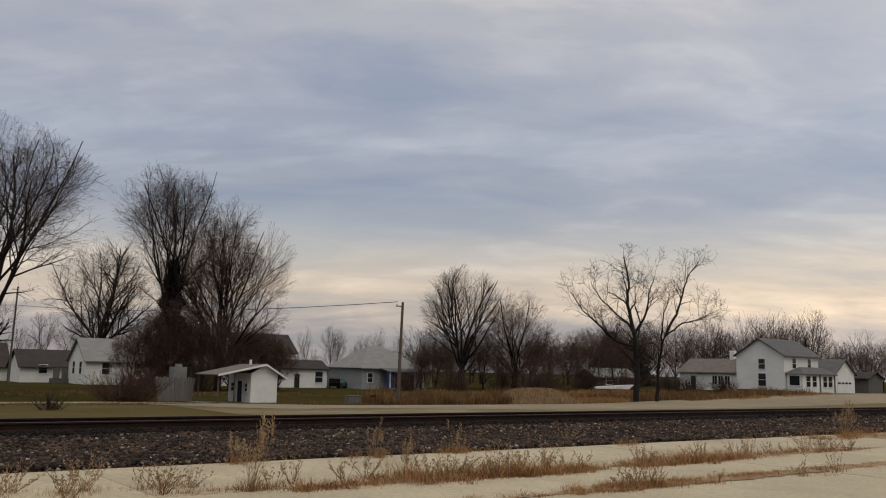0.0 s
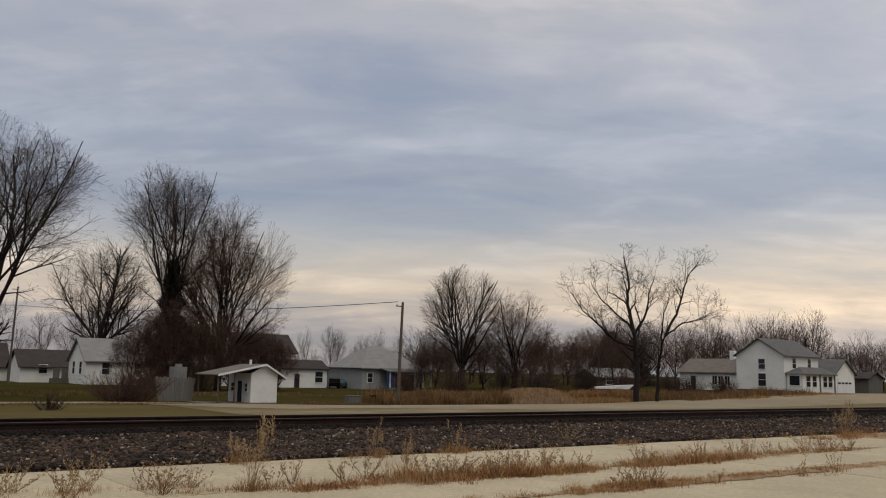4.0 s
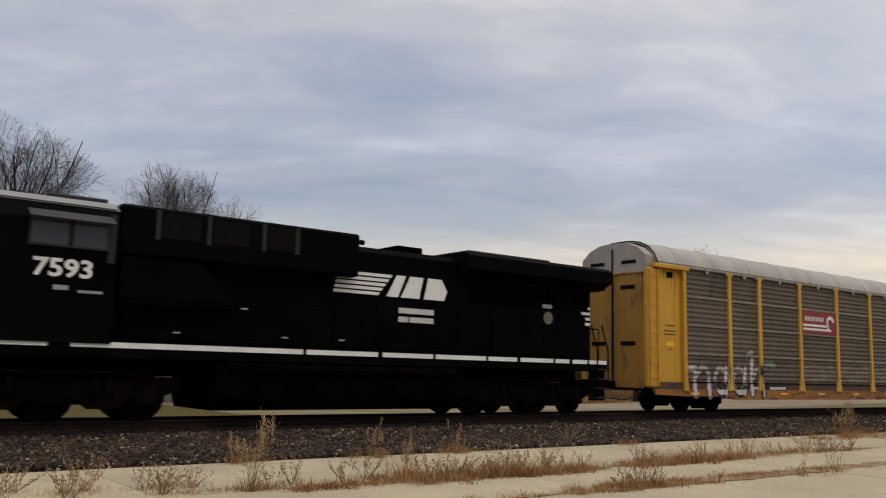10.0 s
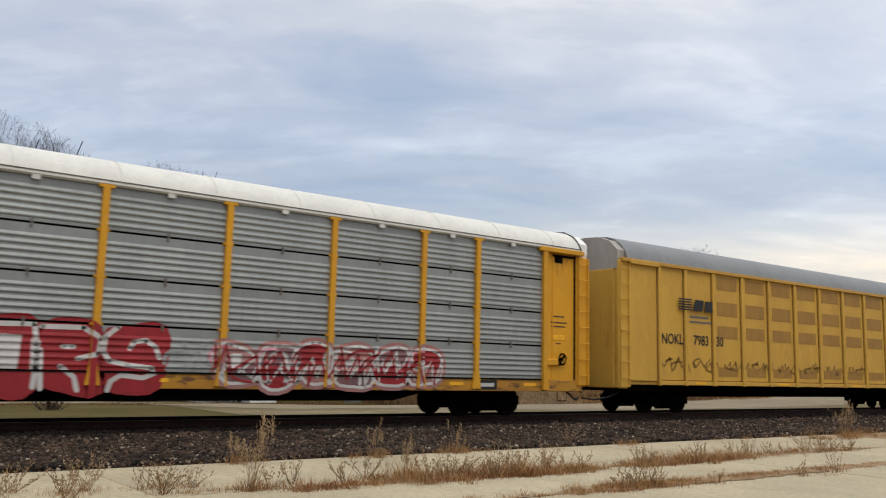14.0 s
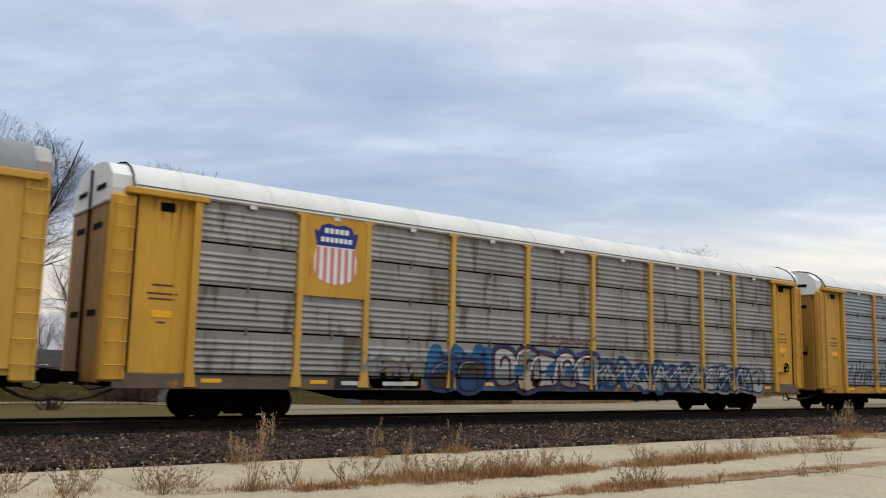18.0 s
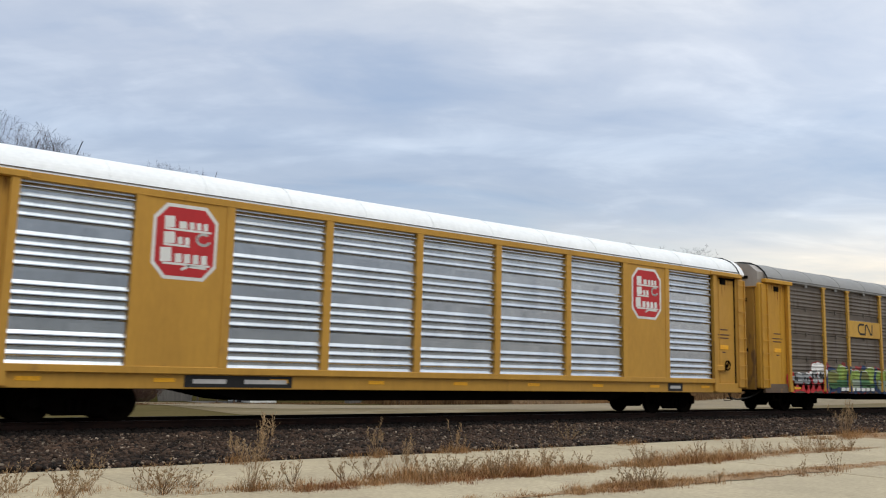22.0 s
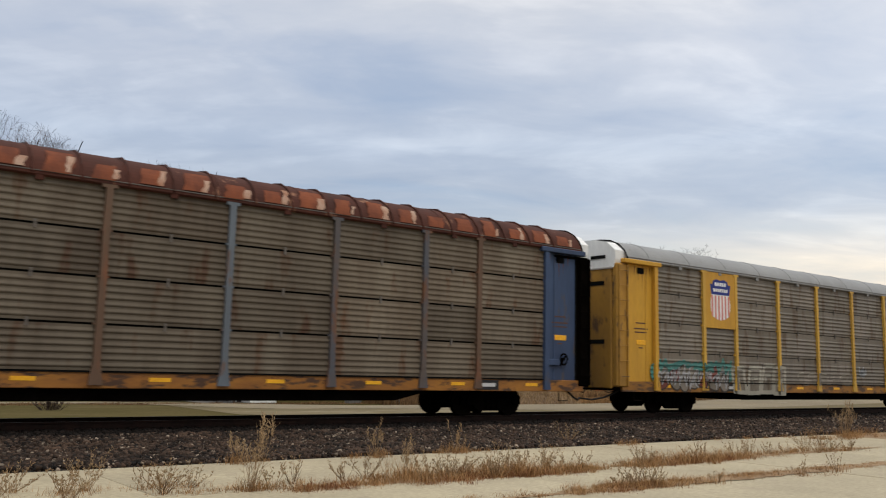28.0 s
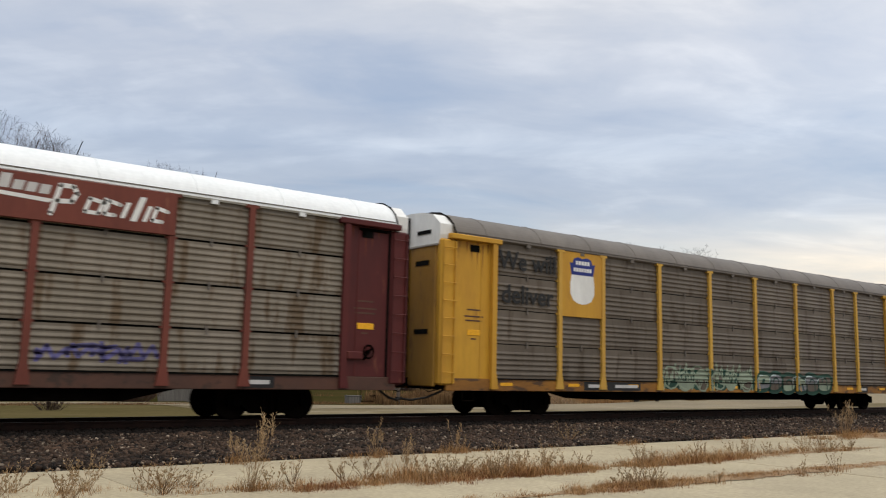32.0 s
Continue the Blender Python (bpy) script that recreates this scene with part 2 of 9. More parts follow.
# ---- mesh building ----
class Build:
    """Collects corners and faces of one mesh."""

    def __init__(self):
        self.v, self.f = [], []

    def add(self, verts, faces):
        k = len(self.v)
        self.v += [tuple(p) for p in verts]
        self.f += [tuple(i + k for i in f) for f in faces]
        return self

    def box(self, x0, x1, y0, y1, z0, z1):
        return self.add([(x, y, z) for x in (x0, x1) for y in (y0, y1) for z in (z0, z1)],
                        [(0, 1, 3, 2), (4, 6, 7, 5), (0, 4, 5, 1), (2, 3, 7, 6), (0, 2, 6, 4), (1, 5, 7, 3)])

    def cbox(self, x0, x1, y0, y1, z0, z1, c=0.02):
        """A box with chamfered edges."""
        vs, idx = [], {}
        X, Y, Z = (x0, x1), (y0, y1), (z0, z1)
        for i in (0, 1):
            for j in (0, 1):
                for k in (0, 1):
                    sx, sy, sz = (c, -c)[i], (c, -c)[j], (c, -c)[k]
                    for a, p in (("x", (X[i], Y[j] + sy, Z[k] + sz)), ("y", (X[i] + sx, Y[j], Z[k] + sz)), ("z", (X[i] + sx, Y[j] + sy, Z[k]))):
                        idx[i, j, k, a] = len(vs)
                        vs.append(p)
        fs = []
        for i in (0, 1):
            fs.append([idx[i, a, b, "x"] for a, b in ((0, 0), (0, 1), (1, 1), (1, 0))])
            fs.append([idx[a, i, b, "y"] for a, b in ((0, 0), (0, 1), (1, 1), (1, 0))])
            fs.append([idx[a, b, i, "z"] for a, b in ((0, 0), (0, 1), (1, 1), (1, 0))])
            for j in (0, 1):
                fs.append([idx[i, j, 0, "x"], idx[i, j, 1, "x"], idx[i, j, 1, "y"], idx[i, j, 0, "y"]])
                fs.append([idx[i, 0, j, "x"], idx[i, 1, j, "x"], idx[i, 1, j, "z"], idx[i, 0, j, "z"]])
                fs.append([idx[0, i, j, "y"], idx[1, i, j, "y"], idx[1, i, j, "z"], idx[0, i, j, "z"]])
                for k in (0, 1):
                    fs.append([idx[i, j, k, "x"], idx[i, j, k, "y"], idx[i, j, k, "z"]])
        return self.add(vs, fs)

    def prism(self, outline, axis, a0, a1):
        """An outline drawn in the other two axes, drawn out along one axis from a0 to a1."""
        n = len(outline)

        def put(p, a):
            return {"x": (a, p[0], p[1]), "y": (p[0], a, p[1]), "z": (p[0], p[1], a)}[axis]
        return self.add([put(p, a) for a in (a0, a1) for p in outline],
                        [tuple(range(n))[::-1], tuple(range(n, 2 * n))] + [(i, (i + 1) % n, n + (i + 1) % n, n + i) for i in range(n)])

    def tube(self, pts, r, n=6, r1=None):
        """A round bar along points, closed at both ends."""
        pts = [Vector(p) for p in pts]
        k, m = len(self.v), len(pts)
        for i, p in enumerate(pts):
            d = (pts[min(i + 1, m - 1)] - pts[max(i - 1, 0)]).normalized()
            s = d.cross(Vector((0, 0, 1)) if abs(d.z) < 0.9 else Vector((1, 0, 0))).normalized()
            t = d.cross(s)
            q = r if r1 is None else r + (r1 - r) * i / (m - 1)
            self.v += [tuple(p + (s * math.cos(2 * math.pi * a / n) + t * math.sin(2 * math.pi * a / n)) * q) for a in range(n)]
        for i in range(m - 1):
            self.f += [(k + i * n + a, k + i * n + (a + 1) % n, k + (i + 1) * n + (a + 1) % n, k + (i + 1) * n + a) for a in range(n)]
        self.f += [tuple(k + a for a in range(n))[::-1], tuple(k + (m - 1) * n + a for a in range(n))]
        return self

    def disc(self, centre, r, y0, y1, n=20, r1=None):
        """A round plate with its axis along y."""
        cx, cz = centre
        r1 = r if r1 is None else r1
        ring = [(math.cos(2 * math.pi * a / n), math.sin(2 * math.pi * a / n)) for a in range(n)]
        return self.add([(cx + c * r, y0, cz + s * r) for c, s in ring] + [(cx + c * r1, y1, cz + s * r1) for c, s in ring],
                        [tuple(range(n)), tuple(range(n, 2 * n))[::-1]] + [(i, n + i, n + (i + 1) % n, (i + 1) % n) for i in range(n)])

    def mesh(self, name, mat, smooth=False):
        me = bpy.data.meshes.new(name)
        me.from_pydata(self.v, [], self.f)
        me.materials.append(mat)
        bm = bmesh.new()
        bm.from_mesh(me)
        bmesh.ops.recalc_face_normals(bm, faces=bm.faces)
        bm.to_mesh(me)
        bm.free()
        if smooth:
            me.shade_smooth()
        return me


def part(name, build, mat, parent, label="", at=None, smooth=False):
    """One mesh under a thing or a part; a Build or a ready mesh."""
    me = build if isinstance(build, bpy.types.Mesh) else build.mesh(name, mat, smooth)
    ob = new(name, me)
    ob.parent = parent
    if at is not None:
        ob.location = at
    if label:
        ob["label"] = label
    return ob


def thing(name, label, category, at=(0, 0, 0), rz=0.0, group="", kind=""):
    ob = new(name)
    ob.empty_display_size = 0.3
    ob.location, ob.rotation_euler = at, (0, 0, radians(rz))
    return tagged(ob, label, category, group, kind)


def piece(name, build, mat, label, category, kind="", at=(0, 0, 0), group="", smooth=False):
    """A thing that is one mesh."""
    ob = new(name, build if isinstance(build, bpy.types.Mesh) else build.mesh(name, mat, smooth))
    ob.location = at
    return tagged(ob, label, category, group, kind)


def words(text, size, mat, parent, at, name="lettering", label="", rot=(90, 0, 0), bold=0.0, squeeze=1.0, shear=0.0):
    """Letters of the built-in font as a thin mesh, standing in the x-z plane and facing -y."""
    cu = bpy.data.curves.new("letters", "FONT")
    cu.body, cu.size, cu.extrude, cu.offset, cu.shear = text, size, 0.004, bold, shear
    cu.align_x, cu.align_y = "CENTER", "CENTER"
    cu.resolution_u = 3
    tmp = bpy.data.objects.new("letters", cu)
    scene.collection.objects.link(tmp)
    me = bpy.data.meshes.new_from_object(tmp.evaluated_get(bpy.context.evaluated_depsgraph_get()))
    bpy.data.objects.remove(tmp)
    bpy.data.curves.remove(cu)
    me.transform(Matrix.Diagonal((squeeze, 1, 1, 1)))
    me.transform(Euler([radians(a) for a in rot]).to_matrix().to_4x4())
    me.materials.clear()
    me.materials.append(mat)
    return part(name, me, mat, parent, label, at)


# ---- ground, pad, track, road ----
def smooth_step(a, b, t):
    t = min(max((t - a) / (b - a), 0.0), 1.0)
    return t * t * (3 - 2 * t)


def ground_z(x, y):
    """The land falls away beyond the railway and rises again towards the white farmhouse."""
    far = -1.25 + 1.15 * smooth_step(70, 118, x) * smooth_step(45, 58, y)
    return -0.05 + (far + 0.05) * smooth_step(24, 36, y)


def spread_axis(lo, hi, near0, near1, step):
    out = list(np.arange(near0, near1 + step, step))
    d = step
    while out[-1] < hi:
        d *= 1.35
        out.append(out[-1] + d)
    d = step
    while out[0] > lo:
        d *= 1.35
        out.insert(0, out[0] - d)
    return out


def make_ground():
    xs, ys = spread_axis(-2500, 3200, -20, 170, 3.0), spread_axis(-2500, 3200, 14, 140, 3.0)
    vs = [(x, y, ground_z(x, y) + (0.05 * noise.noise((x * 0.15, y * 0.15, 0)) if y > 40 else 0)) for x in xs for y in ys]
    n = len(ys)
    fs = [(i * n + j, (i + 1) * n + j, (i + 1) * n + j + 1, i * n + j + 1) for i in range(len(xs) - 1) for j in range(n - 1)]
    b = Build().add(vs, fs)
    piece("ground", b, M["grass"], "flat land with short brown and green winter grass", "ground", "structure", smooth=True)


make_ground()


def strip(name, rows, mat, label, lift):
    """A band of road laid on the land: rows of (x, near y, far y)."""
    b = Build()
    vs, fs, n = [], [], 7
    for x, ya, yb in rows:
        for k in range(n):
            y = ya + (yb - ya) * k / (n - 1)
            vs.append((x, y, ground_z(x, y) + lift))
    for i in range(len(rows) - 1):
        fs += [(i * n + k, (i + 1) * n + k, (i + 1) * n + k + 1, i * n + k + 1) for k in range(n - 1)]
    b.add(vs, fs)
    return piece(name, b, mat, label, "road", "structure", smooth=True)


def make_roads():
    rows = []
    for i in range(160):
        x = -60 + i * 2.2
        w = 0.35 * noise.noise((x * 0.11, 3.0, 0))
        near = 66.8 - 9.8 * smooth_step(20, 30, x) - 6.0 * smooth_step(32, 60, x) + w
        far = 69.8 + 0.5 * noise.noise((x * 0.07, 9.0, 0)) - 8.2 * smooth_step(20, 40, x) + 3.0 * smooth_step(58, 82, x)
        rows.append((x, near, far))
    strip("verge", [(x, 25.5, ya + 0.6) for x, ya, yb in rows if x < 47], M["verge"], "short olive and straw-coloured grass verge between street and railway", 0.03)
    strip("gravel_shoulder", [(x, 25.5 + 26 * (1 - smooth_step(22, 46, x)) + 2.2 * noise.noise((x * 0.25, 2, 0)) * smooth_step(22, 30, x) * (1 - smooth_step(40, 46, x)), ya + 0.5) for x, ya, yb in rows if x > 23], M["shoulder"], "bare tan gravel shoulder with thin grass beside the railway", 0.045)
    strip("road", rows, M["gravel"], "pale gravel street running along the railway", 0.07)
    rows = [(x, 48.0 + 0.4 * noise.noise((x * 0.3, 1, 0)), 48.4 + 1.6 * math.sin(math.pi * (x - 9.5) / 7.2) + 0.3 * noise.noise((x * 0.3, 5, 0))) for x in np.arange(10, 16.5, 0.5)]
    strip("gravel_patch", rows, M["gravel"], "bare gravel patch in the grass", 0.06)


make_roads()

JOINTS_Y = [15.3, 11.7, 9.35, 5.8, 2.6, -0.6, -3.8, -7.0]


def make_pad():
    pad = thing("pavement", "old concrete slab pavement with overgrown joints", "pavement", kind="structure")
    part("joint_soil", Build().box(-14, 44, -7.0, 15.26, -0.2, -0.022), M["sand"], pad, "soil filling the joints")
    rng = random.Random(5)
    for j in range(len(JOINTS_Y) - 1):
        x = -14.0
        end = 27.6 if j == 0 else 44.0
        while x < end:
            w = min(6.1, end - x)
            dz = rng.uniform(-0.012, 0.004)
            part("slab", Build().cbox(x + 0.006, x + w - 0.006, JOINTS_Y[j + 1] + 0.03, JOINTS_Y[j] - 0.03, -0.16, dz, 0.012), M["concrete"], pad)
            x += w
    return pad


make_pad()

BED = [(15.25, -0.12), (15.3, 0.01), (16.2, 0.04), (17.6, 0.12), (18.7, 0.24), (19.25, 0.28), (22.1, 0.28), (22.9, 0.2), (24.4, -0.25), (26.5, -0.6), (26.6, -1.0)]


def bed_z(y):
    return float(np.interp(y, [p[0] for p in BED], [p[1] for p in BED]))


def chunks(name, pos, size, mat, seed):
    """Many loose stones in one mesh: jittered blocks at the places given."""
    rs = np.random.RandomState(seed)
    n = len(pos)
    cube = np.array([(x, y, z) for x in (-1, 1) for y in (-1, 1) for z in (-1, 1)], float)
    face = np.array([(0, 1, 3, 2), (4, 6, 7, 5), (0, 4, 5, 1), (2, 3, 7, 6), (0, 2, 6, 4), (1, 5, 7, 3)])
    v = cube[None] * rs.uniform(0.45, 1.0, (n, 8, 3)) * np.array([1.0, 0.9, 0.8])
    a, t = rs.uniform(0, 6.283, n), rs.uniform(-1.5, 1.5, n)
    ca, sa, ct, st = np.cos(a), np.sin(a), np.cos(t), np.sin(t)
    x, y, z = v[..., 0], v[..., 1], v[..., 2]
    y, z = y * ct[:, None] - z * st[:, None], y * st[:, None] + z * ct[:, None]
    x, y = x * ca[:, None] - y * sa[:, None], x * sa[:, None] + y * ca[:, None]
    v = np.stack([x, y, z], -1) * (size * rs.uniform(0.55, 1.25, n))[:, None, None] + pos[:, None, :]
    f = (face[None] + (np.arange(n) * 8)[:, None, None]).reshape(-1, 4)
    me = bpy.data.meshes.new(name)
    me.vertices.add(n * 8)
    me.vertices.foreach_set("co", v.reshape(-1))
    me.loops.add(f.size)
    me.loops.foreach_set("vertex_index", f.reshape(-1).astype(np.int32))
    me.polygons.add(len(f))
    me.polygons.foreach_set("loop_start", np.arange(0, f.size, 4, dtype=np.int32))
    me.update(calc_edges=True)
    me.materials.append(mat)
    return me


def make_track():
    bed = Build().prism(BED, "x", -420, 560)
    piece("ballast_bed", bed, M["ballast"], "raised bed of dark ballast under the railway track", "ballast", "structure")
    rs = np.random.RandomState(11)
    for nm, mat, share, lab in (("ballast_stones", M["stone"], 1.0, "loose dark grey and brown ballast stones on the slope"),
                                ("pale_ballast_stones", M["pale_stone"], 0.15, "scattered pale tan ballast stones")):
        pos, size = [], []
        for x0, x1, dens, s in ((-3, 14, 330, 0.044), (14, 30, 215, 0.047), (30, 60, 95, 0.056), (60, 130, 26, 0.075)):
            n = int((x1 - x0) * 4.6 * dens * share)
            x, y = rs.uniform(x0, x1, n), 15.27 + 3.43 * rs.uniform(0, 1, n)
            z = np.interp(y, [p[0] for p in BED], [p[1] for p in BED]) + rs.uniform(-0.012, 0.055, n)
            pos.append(np.stack([x, y, z], 1))
            size.append(np.full(n, s * (0.8 if share < 1 else 1.0)))
        piece(nm, chunks(nm, np.concatenate(pos), np.concatenate(size), mat, 7), mat, lab, "gravel", "stuff")
    # stones by the near rail: their black holds oil and painted rail shade
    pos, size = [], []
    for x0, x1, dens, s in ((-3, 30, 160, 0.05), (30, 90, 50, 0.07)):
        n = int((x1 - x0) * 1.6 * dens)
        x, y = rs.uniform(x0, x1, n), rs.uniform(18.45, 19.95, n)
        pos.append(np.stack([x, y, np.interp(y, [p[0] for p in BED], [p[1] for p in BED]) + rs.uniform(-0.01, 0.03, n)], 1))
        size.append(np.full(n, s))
    piece("oily_ballast_stones", chunks("oily_ballast_stones", np.concatenate(pos), np.concatenate(size), M["oily_shaded_stone"], 9), None, "ballast stones black from oil and painted shade beside the rails", "gravel", "stuff")
    track = thing("railway_track", "single railway track with rusty rails on dark wooden ties", "railway track", (0, TRACK_Y, 0), kind="structure")
    prof = [(-0.07, 0), (0.07, 0), (0.07, 0.012), (0.014, 0.035), (0.010, 0.125), (0.036, 0.14), (0.036, 0.172), (0.028, 0.178), (-0.028, 0.178), (-0.036, 0.172), (-0.036, 0.14), (-0.010, 0.125), (-0.014, 0.035), (-0.07, 0.012)]
    for s in (-1, 1):
        part("rail", Build().prism([(s * 0.753 + y, RAIL_Z - 0.18 + z) for y, z in prof], "x", -420, 560), M["rail"], track)
        part("running_surface", Build().prism([(s * 0.753 - 0.026, RAIL_Z - 0.004), (s * 0.753 + 0.026, RAIL_Z - 0.004), (s * 0.753 + 0.024, RAIL_Z), (s * 0.753 - 0.024, RAIL_Z)], "x", -420, 560), M["rail_top"], track, "polished top of the rail")
    tie = Build().cbox(-0.115, 0.115, -1.3, 1.3, -0.17, 0.0, 0.012).mesh("tie", M["tie"])
    plate = Build().cbox(-0.1, 0.1, -0.17, 0.17, 0.0, 0.02, 0.004).mesh("tie_plate", M["rail"])
    rng = random.Random(3)
    for i in range(150):
        o = part("tie", tie, None, track, "", (-8 + i * 0.53 + rng.uniform(-0.02, 0.02), rng.uniform(-0.04, 0.04), RAIL_Z - 0.195))
        if i < 90:
            part("tie_plate", plate, None, o, "", (0, -0.753, 0))


make_track()


# ---- bare trees, shrubs, weeds ----
def bars(name, segs, mat, sides=4):
    """Tapered round bars in one mesh, from rows of (x0, y0, z0, r0, x1, y1, z1, r1)."""
    s = np.array(segs, float)
    p0, r0, p1, r1 = s[:, 0:3], s[:, 3], s[:, 4:7], s[:, 7]
    d = p1 - p0
    d /= np.maximum(np.linalg.norm(d, axis=1, keepdims=True), 1e-6)
    ref = np.where(np.abs(d[:, 2:3]) < 0.9, np.array([[0, 0, 1.0]]), np.array([[1.0, 0, 0]]))
    u = np.cross(d, ref)
    u /= np.linalg.norm(u, axis=1, keepdims=True)
    w = np.cross(d, u)
    a = np.arange(sides) * 2 * np.pi / sides
    ring = u[:, None, :] * np.cos(a)[None, :, None] + w[:, None, :] * np.sin(a)[None, :, None]
    v = np.concatenate([p0[:, None] + ring * r0[:, None, None], p1[:, None] + ring * r1[:, None, None]], 1)
    k = np.arange(sides)
    face = np.stack([k, (k + 1) % sides, sides + (k + 1) % sides, sides + k], 1)
    n = len(s)
    f = (face[None] + (np.arange(n) * 2 * sides)[:, None, None]).reshape(-1, 4)
    me = bpy.data.meshes.new(name)
    me.vertices.add(n * 2 * sides)
    me.vertices.foreach_set("co", v.reshape(-1))
    me.loops.add(f.size)
    me.loops.foreach_set("vertex_index", f.reshape(-1).astype(np.int32))
    me.polygons.add(len(f))
    me.polygons.foreach_set("loop_start", np.arange(0, f.size, 4, dtype=np.int32))
    me.update(calc_edges=True)
    me.materials.append(mat)
    return me


def grow(seed, rows, mains=6, trunk=3.0, r0=0.3, fan=(10, 38), angle=(26, 52), wander=0.09, rise=0.05, ratio=0.78, gap=0.10, levels=4, tip_r=0.012, stems=None, lean=(0.0, 0.0), limit=26000, droop=0.0):
    """A bare tree by repeated forking: limbs, boughs and twigs that stop at a crown given by rows of (height, radius)."""
    rng = random.Random(seed)
    hs, rad = [r[0] for r in rows], [r[1] for r in rows]

    def inside(p):
        k = p.z / hs[-1]
        x, y = p.x - lean[0] * k, p.y - lean[1] * k
        a = math.atan2(y, x)
        lobe = 1 + 0.13 * math.sin(3 * a + 0.45 * p.z + seed) + 0.10 * math.sin(5 * a - 0.8 * p.z)
        return p.z < hs[-1] and math.hypot(x, y) < lobe * (float(np.interp(p.z, hs, rad)) if p.z > hs[0] else max(rad[0], 0.5))

    def reach(p, d, most):
        n = 0.0
        while n < most and inside(p + d * (n + 0.3)):
            n += 0.35
        return n

    limbs, twigs, queue = [], [], []
    if stems is None:
        fork = Vector((lean[0] * 0.1, lean[1] * 0.1, trunk))
        limbs.append((0, 0, -0.2, r0 * 1.6, 0, 0, 0.5, r0 * 1.12))
        limbs.append((0, 0, 0.5, r0 * 1.12, *fork, r0 * 0.92))
        turn = rng.uniform(0, 6.28)
        for k in range(mains):
            t = radians(rng.uniform(*fan)) * (0.35 if k == 0 else 1.0)
            a = turn + k * 2.4 + rng.uniform(-0.3, 0.3)
            d = Vector((math.sin(t) * math.cos(a), math.sin(t) * math.sin(a), math.cos(t)))
            p = fork - Vector((0, 0, trunk * 0.35 * rng.random() * (k > 1)))
            queue.append((p, d, r0 * (0.66 if k == 0 else rng.uniform(0.34, 0.48)), reach(p, d, 40) * rng.uniform(0.9, 1.05), 0))
    else:
        for base, path, r in stems:
            p = Vector(base)
            pts = [p] + [Vector(q) for q in path]
            for i in range(len(pts) - 1):
                a, b, n = pts[i], pts[i + 1], 4
                ra, rb = r * (1 - 0.8 * i / (len(pts) - 1)), r * (1 - 0.8 * (i + 1) / (len(pts) - 1))
                last = a
                for k in range(1, n + 1):
                    q = a.lerp(b, k / n) + Vector((rng.gauss(0, 0.07), rng.gauss(0, 0.07), rng.gauss(0, 0.06))) * (k < n)
                    rr = ra + (rb - ra) * k / n
                    limbs.append((*last, ra + (rb - ra) * (k - 1) / n, *q, rr))
                    if i > 0 or k == n:
                        for _ in range(2 if rng.random() < 0.6 else 1):
                            d = ((b - a).normalized() + Vector((rng.gauss(0, 0.7), rng.gauss(0, 0.7), rng.gauss(0.25, 0.5)))).normalized()
                            queue.append((q, d, rr * rng.uniform(0.35, 0.6), min(reach(q, d, 8), rng.uniform(1.2, 3.6)), 1))
                    last = q
    while queue and len(limbs) + len(twigs) < limit:
        nxt = []
        for p, d, r, ln, lev in queue:
            if ln < 0.35:
                continue
            n = 8 if lev == 0 else min(7, max(2, round(ln / 0.62)))
            st = ln / n
            turn = rng.uniform(0, 6.28)
            for k in range(n):
                pull = rise if lev < 2 else rise * 0.6 - droop
                d = (d + Vector((rng.gauss(0, wander), rng.gauss(0, wander), rng.gauss(pull, wander)))).normalized()
                q = p + d * st
                ra, rb = max(tip_r * 0.5, r * (1 - 0.75 * k / n)), max(tip_r * 0.4, r * (1 - 0.75 * (k + 1) / n))
                (limbs if rb > tip_r * 2.4 else twigs).append((*p, ra, *q, rb))
                p = q
                if lev < levels and (k > 0 or lev > 1):
                    left = ln * (1 - (k + 1) / n)
                    for _ in range(1 if rng.random() < 0.45 else 2):
                        t = radians(rng.uniform(*angle))
                        turn += 2.4 + rng.uniform(-0.5, 0.5)
                        e = d.orthogonal().normalized()
                        e.rotate(Quaternion(d, turn))
                        c = (d * math.cos(t) + e * math.sin(t)).normalized()
                        cl = max(ratio * (left * 0.8 + ln * 0.26) * rng.uniform(0.65, 1.15), 0.75 * rng.uniform(0.7, 1.3))
                        cl = min(cl, reach(p, c, cl) + 0.4)
                        nxt.append((p, c, max(tip_r * 0.8, rb * rng.uniform(0.45, 0.72)), cl, lev + 1))
                if not inside(p) and lev > 0:
                    break
        if len(nxt) > limit // 2:
            nxt = rng.sample(nxt, limit // 2)
        queue = nxt
    return limbs or twigs[:1], twigs or limbs[:1]


def tree(x, y, seed, label, rows, mat="twig", **kw):
    limbs, twigs = grow(seed, rows, **kw)
    t = thing("tree", label, "tree", (x, y, ground_z(x, y) - 0.1))
    part("trunk", bars("trunk", limbs, M["bark"], 6), None, t)
    part("crown", bars("crown", twigs, M[mat], 3), None, t, "bare crown of fine leafless twigs")
    return t


